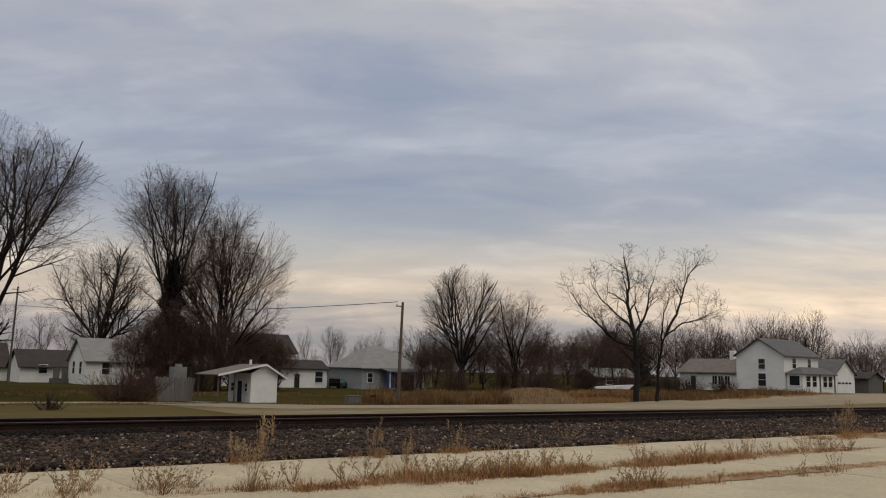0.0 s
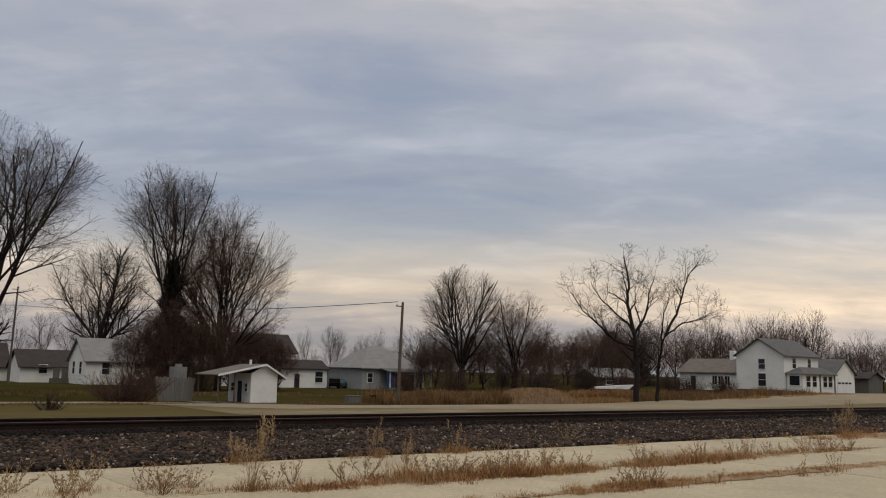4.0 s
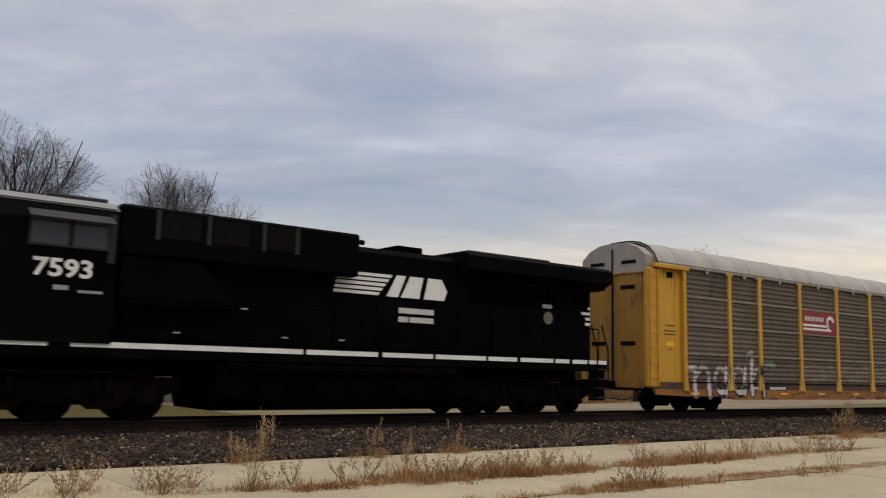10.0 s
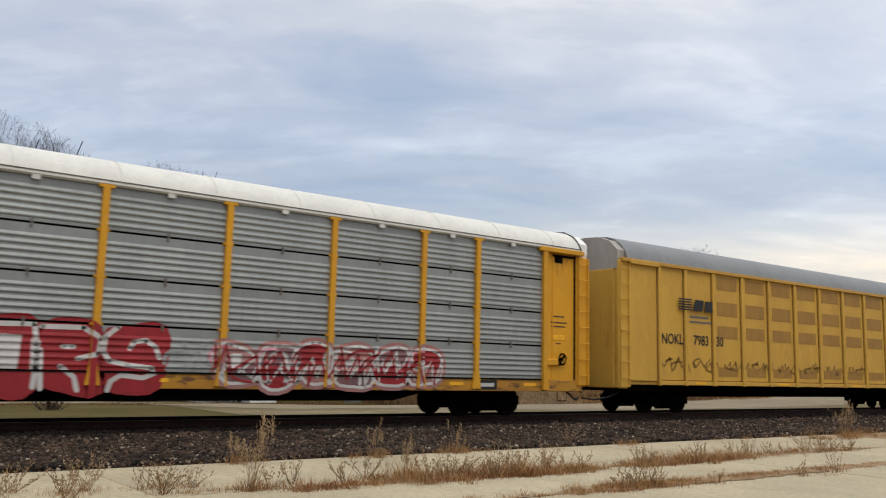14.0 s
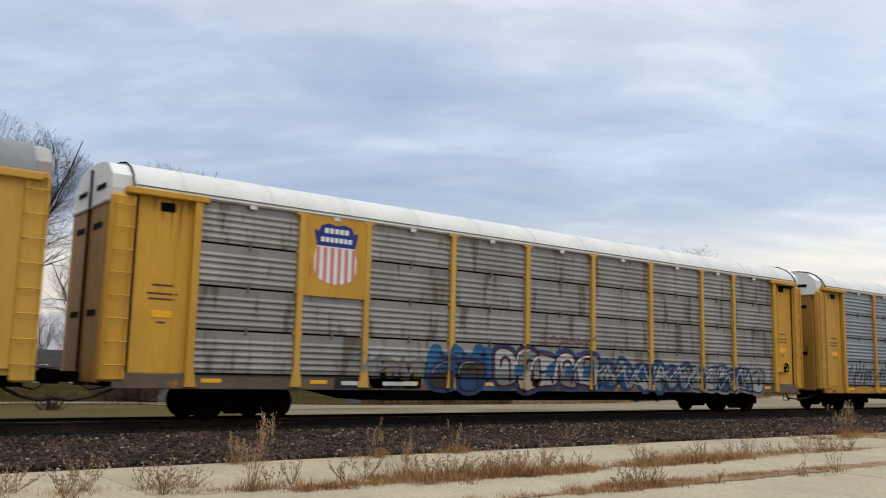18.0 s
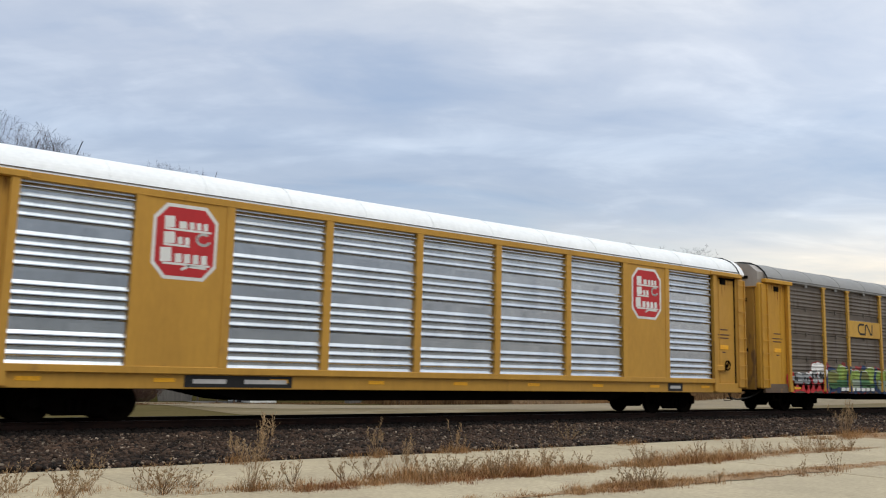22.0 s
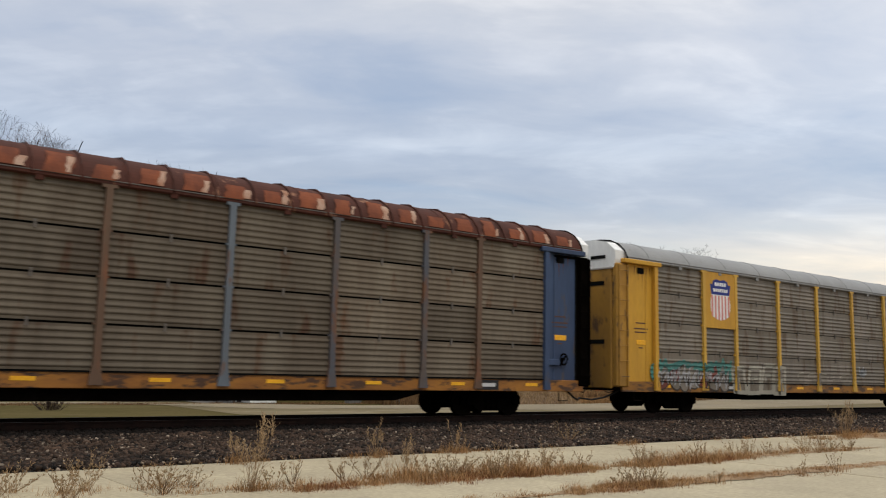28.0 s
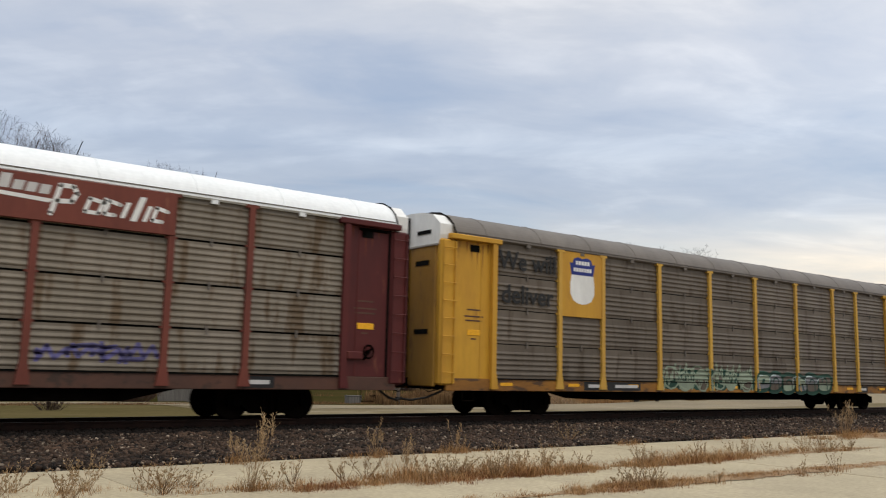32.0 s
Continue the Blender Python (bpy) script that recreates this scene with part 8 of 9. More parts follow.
def car_b():
    car, px_, ivs = autorack(-83.96, "grey auto carrier with deep yellow ends and white roof", P["galv_grey"], P["deep_yellow"], P["deep_yellow"], P["white_roof"], P["sill_yellow"], 5, "grouped")
    sign_panel(car, px_[1] + 0.05, px_[2] - 0.05, 3.05, 5.0, P["deep_yellow"], "yellow sign board")
    badge(car, (px_[1] + px_[2]) / 2, 4.2, 0.95, 1.05)
    flat_paint("sign_bar", rect(px_[1] + 0.25, px_[2] - 0.25, 3.38, 3.48), P["ochre"], car, "line of unreadable lettering", SIGN_Y)
    # four fat red letters with white lines cut into them, over a red halo
    red, white, halo = [], [], []
    cells = ((-5.35, -3.62), (-3.62, -2.48), (-2.48, -1.20), (-1.20, 0.12))
    curve_s = ([(0.22, 1.0), (0.02, 0.84), (0.0, 0.60), (0.10, 0.46), (0.40, 0.40), (0.80, 0.36), (0.84, 0.27), (0.66, 0.20), (0.30, 0.24), (0.14, 0.14), (0.1, 0.0)],
               [(0.42, 0.66), (0.48, 0.77), (0.68, 0.80), (0.84, 0.70), (0.92, 0.52)])
    lines = (curve_s,
             ([(0.08, 0.02), (0.02, 0.5), (0.14, 0.96), (0.9, 0.98), (0.98, 0.5), (0.94, 0.04)],),
             ([(0.02, 0.95), (0.66, 0.96), (0.94, 0.80), (0.90, 0.56), (0.60, 0.48)], [(0.36, 0.66), (0.52, 0.66)], [(0.34, 0.36), (0.56, 0.20), (0.62, 0.0)], [(0.02, 0.6), (0.06, 0.02)]),
             curve_s)
    for (xa, xb), ls in zip(cells, lines):
        w = xb - xa
        q = blob((xa + xb) / 2, 1.29, w * 0.52, 0.74, 0.0, random.Random(int(xb * 10)), 20, 4.0)
        red += fan(q)
        halo += fan(grown(q, 0.07))
        for l in ls:
            white += brush_line([(xa + x * w, 0.60 + z * 1.36) for x, z in l], 0.105)
    white += fan([(-3.27, 1.02), (-2.86, 1.02), (-2.82, 1.70), (-3.24, 1.72)]) + fan([(-2.62, 1.0), (-2.46, 1.0), (-2.46, 1.6), (-2.64, 1.62)])
    halo += [t for k in range(5) for t in fan(blob(-5.75 + 0.35 * k, 1.85 + 0.14 * math.sin(k * 2.2), 0.22, 0.16, 0, random.Random(k), 9))]
    for lv, (ts, m, lab) in enumerate(((halo, "deep_red", "thin dark red spray around the letters"), (red, "deep_red", "large deep red sprayed letters S O R S"), (white, "sprayed_white", "white lines in the letters"))):
        flat_paint("graffiti", ts, P[m], car, lab, GRAF_Y - 0.002 * lv, ivs, GRAF_P - 0.002 * lv)
    tangle(car, ivs, 0.22, 1.3, 1.05, 1.75, 3, 8, P["graf_grey"], 0.09, "thin pale tag", 3)
    throwup(car, ivs, 1.25, 7.9, 0.66, 1.86, 6, 12, "faded_red", ("faded_red", "plum", "deep_red"), "sprayed_white", "pink", "faded red and white sprayed piece", 0, 0.075)
    tangle(car, ivs, 1.4, 7.8, 0.7, 1.75, 7, 14, P["sprayed_white"], 0.05, "white sprayed lines", 8)
    tangle(car, ivs, 1.4, 7.8, 0.7, 1.75, 6, 15, P["deep_red"], 0.06, "red sprayed lines", 9)
    rng = random.Random(40)
    blot = [t for k in range(9) for t in fan(blob(-12.75 + rng.gauss(0, 0.2), 1.72 + rng.gauss(0, 0.13), rng.uniform(0.08, 0.26), rng.uniform(0.07, 0.16), rng.uniform(-0.6, 0.6), rng, 9, 2.0))]
    flat_paint("paint_blot", blot, P["cream"], car, "splashed cream paint blot", -1.466)


def car_d():
    car, px_, ivs = autorack(-11.27, "dull grey auto carrier with yellow posts and white roof", P["galv_dull"], P["post_yellow"], P["yellow"], P["white_roof"], P["sill_grime"], 5, "grouped")
    sign_panel(car, px_[1] + 0.05, px_[2] - 0.05, 2.95, 5.0, P["yellow"], "yellow sign board")
    badge(car, (px_[1] + px_[2]) / 2, 4.05, 1.3, 1.55)
    fill_cloud(car, ivs, -6.9, -5.2, 0.7, 1.6, 60, P["faint_tag"], "faded pale patch", 0)
    tangle(car, ivs, -7.4, -5.3, 0.95, 1.6, 3, 59, P["graf_dim"], 0.09, "faded pale lines", 1)
    fill_cloud(car, ivs, -5.0, 2.2, 0.70, 1.98, 61, P["mid_blue"], "blue sprayed edge", 0)
    throwup(car, ivs, -4.9, -3.1, 0.66, 1.62, 2, 64, "deep_blue", ("deep_blue", "end_brown"), "black", "graf_dim", "black and dark blue sprayed forms", 2)
    throwup(car, ivs, -2.75, 1.75, 0.66, 1.9, 5, 62, "deep_blue", ("graf_light", "graf_dim", "graf_light"), "maroon", "sprayed_white", "silver sprayed slabs edged in dark maroon", 2, 0.07)
    for k, x in enumerate((-1.9, 0.2, 1.0, -0.6)):
        flat_paint("graffiti", fan([(x, 1.1), (x + 0.34, 1.08), (x + 0.46, 1.42 + 0.06 * k), (x + 0.06, 1.40)]), P["mid_blue"], car, "blue sprayed patch", GRAF_Y - 0.02, ivs, GRAF_P - 0.02)
    throwup(car, ivs, 1.9, 6.6, 0.66, 1.74, 6, 67, "deep_blue", ("graf_dim", "galv_dull", "mid_blue", "graf_light"), "deep_blue", "graf_light", "grey and blue sprayed piece", 1, 0.06, True)
    throwup(car, ivs, 6.5, 10.9, 0.66, 1.62, 6, 68, "graf_dim", ("galv_dull", "graf_dim", "graf_light", "deep_blue"), "black", "sprayed_white", "dim grey sprayed piece with dark lines", 1, 0.06)
    tangle(car, ivs, 2.0, 10.6, 0.75, 1.7, 8, 69, P["deep_blue"], 0.06, "dark blue sprayed lines", 9)
    tangle(car, ivs, 2.0, 10.6, 0.75, 1.6, 6, 70, P["graf_light"], 0.05, "pale sprayed lines", 10)
    tangle(car, ivs, -0.4, 1.5, 2.1, 2.35, 3, 72, P["plum"], 0.05, "small dark tag", 1)


def car_e():
    car, px_, ivs = autorack(17.53, "blue-grey auto carrier with ochre posts and white roof", P["galv_blue"], P["ochre"], P["ochre"], P["white_roof"], P["sill_yellow"], 5, "grouped")
    sign_panel(car, px_[6] + 0.1, px_[7] - 0.1, 3.55, 3.62, P["gap"])
    flat_paint("sign_bar", fan([(px_[6] + 0.15, 3.68), (px_[7] - 0.2, 3.64), (px_[7] - 0.1, 3.80), (px_[6] + 0.35, 3.92)]), P["orange"], car, "orange-red lettering bar", SIGN_Y)
    ts = [t for l in wild_letters(px_[0] + 0.35, px_[2] - 1.0, 0.98, 1.95, 7, 71) for s_ in l for t in brush_line(s_, 0.05)]
    flat_paint("graffiti", ts, P["black"], car, "thin black sprayed tag", -SIDE_Y - 0.054, ivs, -SIDE_Y - 0.098)


def car_f():
    posts = [0.0, 2.55, 4.68, 7.36, 10.2, 13.06, 15.97, 18.62, 20.8, 23.4]
    car, px_, ivs = autorack(46.23, "ochre auto carrier with bright galvanised side sheets and white roof", P["galv_bright"], P["ochre"], P["ochre"], P["bright_roof"], P["ochre"], 4, "bright", post_list=posts, post_w=0.2, caps=False, hood=False, gap_h=0.0, end_mat2=P["white"], end_top="deep_yellow")
    part("top_beam", Build().cbox(-DOOR_X, DOOR_X, -SIDE_Y - 0.1, -SIDE_Y + 0.02, Z1 - 0.14, Z1 + 0.03, 0.01), P["ochre"], car)
    part("bottom_beam", Build().cbox(-DOOR_X, DOOR_X, -SIDE_Y - 0.1, -SIDE_Y + 0.02, Z0 - 0.02, Z0 + 0.14, 0.01), P["ochre"], car)
    for a, b in ((1, 2), (7, 8)):
        x0, x1 = px_[a] - 0.1, px_[b] + 0.1
        sign_panel(car, x0, x1, Z0 + 0.1, Z1 - 0.1, P["ochre"], "plain ochre side panel")
        cx, cz = (x0 + x1) / 2, 3.93
        for mat, r, dy, lab in (("white", 0.86, 0.0, "white badge edge"), ("red", 0.78, 0.003, "red eight-sided badge")):
            pts = [(cx + x * r * 0.88, cz + z * r) for x, z in ((-1, -0.62), (-0.62, -1), (0.62, -1), (1, -0.62), (1, 0.62), (0.62, 1), (-0.62, 1), (-1, 0.62))]
            flat_paint("badge", fan(pts), P[mat], car, lab, SIGN_Y - dy)
        rows_ = ((0.30, 0.58, ((-0.5, -0.26), (-0.16, 0.02), (0.08, 0.2), (0.25, 0.36), (0.41, 0.52))), (-0.06, 0.22, ((-0.5, -0.24), (-0.18, -0.06), (-0.01, 0.1))), (-0.48, -0.14, ((-0.56, -0.3), (-0.22, -0.06), (-0.01, 0.14), (0.2, 0.34), (0.4, 0.54))))
        for za, zb, cols in rows_:
            for k, (xa, xb) in enumerate(cols):
                h_ = zb - za if k == 0 else (zb - za) * 0.66
                flat_paint("badge_block", fan([(cx + xa, cz + za), (cx + xb, cz + za + 0.02), (cx + xb - 0.02, cz + za + h_), (cx + xa - 0.01, cz + za + h_ - 0.02)]), P["white"], car, "white block on the badge", SIGN_Y - 0.006)
            flat_paint("badge_bar", rect(cx - 0.5, cx + 0.5 * (zb < 0.2 or zb > 0.5) + 0.1, cz + za - 0.05, cz + za), P["white"], car, "white bar on the badge", SIGN_Y - 0.006)
        flat_paint("badge_sweep", brush_line([(cx - 0.05, cz - 0.62), (cx + 0.1, cz - 0.54), (cx + 0.5, cz - 0.56)], 0.06) + brush_line(arc(cx + 0.42, cz + 0.1, 0.16, 0.13, 60, 330, 8), 0.06), P["white"], car, "white sweep on the badge", SIGN_Y - 0.006)


def car_g():
    car, px_, ivs = autorack(74.64, "brown-grey auto carrier with yellow posts and colourful graffiti", P["galv_warm"], P["post_yellow"], P["yellow"], P["grey_roof"], P["sill_grime"], 5, "grouped", gap_h=0.02, end_top="beige_white")
    a, b = px_[2] + 0.1, px_[3] - 0.1
    sign_panel(car, a, b, 3.05, 3.75, P["post_yellow"], "yellow sign board")
    c = (a + b) / 2
    flat_paint("sign_mark", brush_line([(c - 0.12, 3.62), (c - 0.45, 3.62), (c - 0.60, 3.52), (c - 0.60, 3.32), (c - 0.45, 3.2), (c - 0.02, 3.2)], 0.085), P["black"], car, "black ring on the sign", SIGN_Y)
    flat_paint("sign_mark", brush_line([(c - 0.02, 3.2), (c + 0.04, 3.58), (c + 0.16, 3.62), (c + 0.46, 3.22), (c + 0.58, 3.22), (c + 0.62, 3.62)], 0.085), P["black"], car, "black looped band on the sign", SIGN_Y - 0.002)
    y0, yp = -SIDE_Y - 0.054, -SIDE_Y - 0.098
    fill_cloud(car, ivs, px_[0] - 0.05, px_[1] + 0.1, 0.68, 1.5, 81, P["red"], "red sprayed patch", 0)
    bubbles(car, ivs, px_[0] + 0.3, px_[1] - 1.2, 1.0, 1.45, 2, 82, P["black"], P["graf_grey"], P["graf_grey"], P["black"], P["white"], "white sprayed shapes")
    bubbles(car, ivs, px_[1] - 1.1, px_[1] - 0.05, 1.05, 1.85, 2, 83, P["dark_red"], P["white"], P["graf_grey"], P["black"], P["white"], "white sprayed shapes")
    fill_cloud(car, ivs, px_[1] + 0.0, px_[4] + 0.32, 0.68, 1.90, 84, P["dark_red"], "dark red sprayed outline", 0)
    fill_cloud(car, ivs, px_[1] + 0.05, px_[4] + 0.3, 0.66, 1.80, 85, P["deep_blue"], "dark blue sprayed backing", 1)
    rng = random.Random(85)
    sets = dict(green=[], olive=[], mid_green=[], pale_green=[], black=[], cream=[])
    n, xa, xb = 12, px_[1] + 0.4, px_[4] + 0.1
    for k in range(n):
        cx = xa + (xb - xa) * (k + 0.5) / n + rng.uniform(-0.15, 0.15)
        rx, top, low = rng.uniform(0.36, 0.58), rng.uniform(1.55, 1.86), rng.uniform(0.70, 0.9)
        mid_z, sk = rng.uniform(1.02, 1.28), rng.uniform(-0.35, 0.35)
        body = [tuple((x + sk * (z - 1.3), z) for x, z in t) for t in lump(cx, (top + low) / 2, rx, (top - low) / 2, rng)]
        sets["green" if k % 4 else "olive"] += clip_z(body, mid_z, 3)
        sets[("mid_green", "mid_green", "olive", "pale_green")[k % 4]] += clip_z(body, mid_z - rng.uniform(0.3, 0.6), mid_z)
        sets["cream"] += brush_line(arc(cx + sk * 0.3, top - 0.25, rx * 0.9, 0.22, 120, 40, 5), 0.035, False)
        if k % 2:
            sets["black"] += brush_line([(cx + rx, low), (cx + rx * 0.8 + sk * 0.3, 1.3), (cx + rx * 1.1 + sk * 0.5, top - 0.1)], rng.uniform(0.06, 0.2))
    for lv, (m, ts) in enumerate(sets.items()):
        flat_paint("graffiti", ts, P["deep_blue" if m == "black" else m], car, "lime and dark green sprayed forms" if m == "green" else "", GRAF_Y - 0.005 - 0.002 * lv, ivs, GRAF_P - 0.005 - 0.002 * lv)
    fill_cloud(car, ivs, px_[4] + 0.35, px_[6] + 0.75, 0.68, 1.74, 86, P["orange"], "orange-red sprayed outline", 2)
    fill_cloud(car, ivs, px_[4] + 0.4, px_[6] + 0.65, 0.66, 1.56, 89, P["deep_blue"], "dark blue sprayed backing", 3)
    shards(car, ivs, px_[4] + 0.5, px_[6] + 0.55, 0.70, 1.76, 13, 86, [P["sky_blue"], P["orange"], P["sky_blue"], P["mid_blue"]], "cyan and blue pointed sprayed forms on orange", 0.85)
    throwup(car, ivs, px_[4] + 0.5, px_[6] + 0.5, 0.9, 1.6, 5, 88, None, ("sky_blue", "mid_blue", "sky_blue"), "black", "sky_blue", "", 8, 0.05, True, 0.4)
    shards(car, ivs, px_[4] + 0.5, px_[6] + 0.5, 0.62, 0.98, 9, 89, [P["mid_blue"], P["deep_blue"], P["orange"]], "", 0.7)
    fill_cloud(car, ivs, px_[6] + 0.72, px_[9] + 0.15, 0.64, 1.98, 87, P["maroon_post"], "dark red sprayed outline", 0)
    throwup(car, ivs, px_[6] + 0.8, px_[9] + 0.1, 0.62, 1.86, 6, 87, "end_brown", ("dark_green", "end_brown", "black", "maroon"), "black", "graf_dim", "dark green and brown sprayed forms", 2, 0.08)
    tangle(car, ivs, px_[6] + 0.9, px_[9], 0.85, 1.80, 5, 90, P["graf_dim"], 0.04, "thin grey sprayed lines", 9)
    shards(car, ivs, px_[6] + 0.8, px_[9] + 0.1, 1.60, 1.96, 7, 91, [P["orange"], P["maroon_post"], P["pale_tan"]], "", 0.4)
    fill_cloud(car, ivs, px_[4] + 0.1, px_[4] + 0.45, 1.66, 1.85, 92, P["graf_grey"], "", 7)
    fill_cloud(car, ivs, px_[6] + 0.75, px_[6] + 1.35, 1.40, 1.75, 93, P["graf_grey"], "white sprayed patch", 9)
    for k in range(7):
        part("stencil_bar", Build().box(px_[1] + 1.2 + k * 0.42, px_[1] + 1.2 + k * 0.42 + 0.26, -1.568, -1.53, 0.74, 0.88), P["white"], car, "white stencilled mark")


def car_h():
    """A smooth-sided tan auto carrier with close ribs."""
    posts = [k * 1.1496 + 0.0 for k in range(24)]
    u, half = 103.15, 13.55
    car = thing("auto_carrier", "tan ribbed auto carrier with beige roof and pale graffiti", "rail car", group="auto carriers")
    MOVERS.append((car, u))
    x0 = -12.55
    part("underframe", Build().prism([(-half + 0.4, 0.66), (-half + 0.4, 0.95), (half - 0.4, 0.95), (half - 0.4, 0.66), (8.0, 0.62), (6.6, 0.50), (-6.6, 0.50), (-8.0, 0.62)], "y", -0.7, 0.7).box(-half + 0.3, half - 0.3, -1.44, 1.44, 0.72, 0.95), M["black_iron"], car)
    mesh_panel = Build()
    for k in range(23):
        a = x0 + k * 1.145
        b = Build().cbox(a + 0.10, a + 1.05, -SIDE_Y - 0.03, -SIDE_Y + 0.02, 1.05, 4.95, 0.01)
        p = part("side_panel", b, P["tan"], car)
        for z0_, z1_ in ((3.55, 4.05), (2.55, 2.85), (1.75, 2.05), (4.72, 4.9)):
            part("screen", Build().box(a + 0.14, a + 1.01, -SIDE_Y - 0.038, -SIDE_Y - 0.03, z0_, z1_), P["screen_tan"], p, "darker perforated strip")
    part("far_side", Build().cbox(-half + 0.8, half - 0.8, SIDE_Y - 0.02, SIDE_Y + 0.05, 0.95, 5.0, 0.02), P["tan"], car)
    rib = Build().cbox(-0.06, 0.06, -0.10, 0.0, 0.72, 4.98, 0.01).mesh("rib", P["tan_post"])
    for k in range(24):
        part("rib", rib, None, car, "", (x0 + k * 1.145, -SIDE_Y + 0.01, 0))
        if k < 23:
            a = x0 + k * 1.145
            pocket = part("sill_pocket", Build().box(a + 0.08, a + 1.07, -SIDE_Y - 0.04, -SIDE_Y + 0.05, 0.76, 1.0), P["rust_sill"], car, "rusty sill pocket")
            part("reflector", Build().box(a + 0.25, a + 0.9, -SIDE_Y - 0.046, -SIDE_Y - 0.04, 0.84, 0.93), P["sill_brown"] if k % 3 else P["strip_grey"], pocket)
    for k, zt in ((0, 2.25), (2, 1.35), (5, 1.35), (8, 1.35), (11, 1.35), (14, 1.35), (17, 1.35), (20, 1.35), (22, 1.5)):
        part("yellow_strip", Build().box(x0 + k * 1.145 - 0.06, x0 + k * 1.145 + 0.06, -SIDE_Y - 0.108, -SIDE_Y - 0.10, 0.8, zt), P["reflector"], car, "yellow reflective strip")
    part("top_beam", Build().cbox(-half + 0.9, half - 0.9, -SIDE_Y - 0.12, -SIDE_Y + 0.03, 4.96, 5.06, 0.01), P["tan_roof"], car)
    arch = round_arch(ROOF)
    prof = arch + [(-y, z) for y, z in arch[-2::-1]]
    part("roof", Build().prism(prof + [(y * 0.97, z - 0.04) for y, z in prof][::-1], "x", -half + 0.2, half - 0.2), P["tan_roof"], car)
    for e in (-1, 1):
        for s in (-1, 1):
            xa, xb = sorted((e * (half - 1.0), e * (half - 0.02)))
            part("corner_sheet", Build().cbox(xa, xb, min(s * 1.40, s * 1.55), max(s * 1.40, s * 1.55), 0.9, 5.2, 0.03), P["tan"], car)
            xa, xb = sorted((e * (half - 0.12), e * half))
            part("end_door", Build().cbox(xa, xb, min(s * 0.01, s * 1.38), max(s * 0.01, s * 1.38), 0.8, 4.55, 0.03), P["end_brown"], car, "dark brown end door")
            for k in range(6):
                part("door_rung", Build().tube([(e * (half + 0.05), s * 0.3, 1.4 + k * 0.5), (e * (half + 0.05), s * 1.1, 1.4 + k * 0.5)], 0.018, 5), P["tan_post"], car)
            part("vent", Build().box(e * half - 0.02, e * half + 0.02, min(s * 0.5, s * 0.95), max(s * 0.5, s * 0.95), 5.1, 5.3), P["gap"], car)
        cap = [(y * 0.95, z if z < 5 else 4.98 + (z - 5.02) * 0.98) for y, z in ROOF + [(-y, z) for y, z in ROOF[-2::-1]]] + [(-1.42, 4.55), (1.42, 4.55)]
        xa, xb = sorted((e * (half - 0.18), e * (half - 0.03)))
        part("end_cap", Build().prism(cap, "x", xa, xb), P["white"], car, "white upper end")
        rim = [(e * (half - 0.2), y * 1.012, z + 0.02) for y, z in ROOF] + [(e * (half - 0.2), -y * 1.012, z + 0.02) for y, z in ROOF[-2::-1]]
        part("roof_rim", Build().tube(rim, 0.05, 5), M["black_iron"], car)
        xa, xb = sorted((e * (half - 0.75), e * (half - 0.25)))
        part("latch_recess", Build().box(xa, xb, -1.562, -1.55, 3.05, 3.2), P["gap"], car)
        part("side_ladder_box", Build().cbox(xa, xb, -1.59, -1.55, 0.95, 2.95, 0.01), P["tan_post"], car)
        truck(car, e * 10.06, u)
        coupler(car, e * half, e)
    part("hand_brake", Build().cbox(11.4, 12.6, -1.62, -1.52, 1.5, 1.75, 0.02).cbox(11.4, 11.7, -1.62, -1.52, 1.5, 2.0, 0.02), M["black_iron"], car)
    a = x0 + 3.05 * 1.145
    part("number_plate_mark", Build().box(a - 0.05, a + 0.85, -SIDE_Y - 0.118, -SIDE_Y - 0.11, 1.48, 1.86), P["black"], car, "black number panel")
    part("number_plate_mark", Build().box(a + 1.0, a + 3.1, -SIDE_Y - 0.118, -SIDE_Y - 0.11, 1.48, 1.86), P["black"], car, "black number panel")
    words("546230", 0.36, P["white"], car, (a + 2.05, -SIDE_Y - 0.122, 1.67), "car_number", "white car number", bold=0.008, squeeze=1.55)
    for q in (0.08, 0.5):
        part("mark_bar", Build().box(a + q, a + q + 0.22, -SIDE_Y - 0.122, -SIDE_Y - 0.118, 1.56, 1.78), P["white"], car, "white mark bar")
    ivs = [(x0 + k * 1.145 - 0.055, x0 + k * 1.145 + 0.055) for k in range(24)]
    for xa, xb, m1, m2, m3, sd in ((7.3, 11.6, "pale_blue", "cream", "taupe_roof", 91), (12.0, 15.9, "graf_dim", "strip_grey", "taupe_roof", 95), (16.5, 20.5, "cream", "pale_blue", "taupe_roof", 98)):
        fill_cloud(car, ivs, x0 + xa, x0 + xb, 1.02, 1.72, sd, P[m1], "pale sprayed patch", 0)
        throwup(car, ivs, x0 + xa + 0.1, x0 + xb - 0.1, 1.0, 1.72, 5, sd, None, (m1, m2), m3, m2, "pale sprayed piece with dark lines", 1, 0.05)
        tangle(car, ivs, x0 + xa, x0 + xb, 1.08, 1.74, 6, sd, P[m3], 0.035, "thin dark sprayed lines", 7)
    flat_paint("graffiti", [t for l in wild_letters(x0 + 2.5, x0 + 3.6, 1.2, 1.7, 2, 94) for s_ in l for t in brush_line(s_, 0.08)], P["teal"], car, "faint green tag", -SIDE_Y - 0.04)


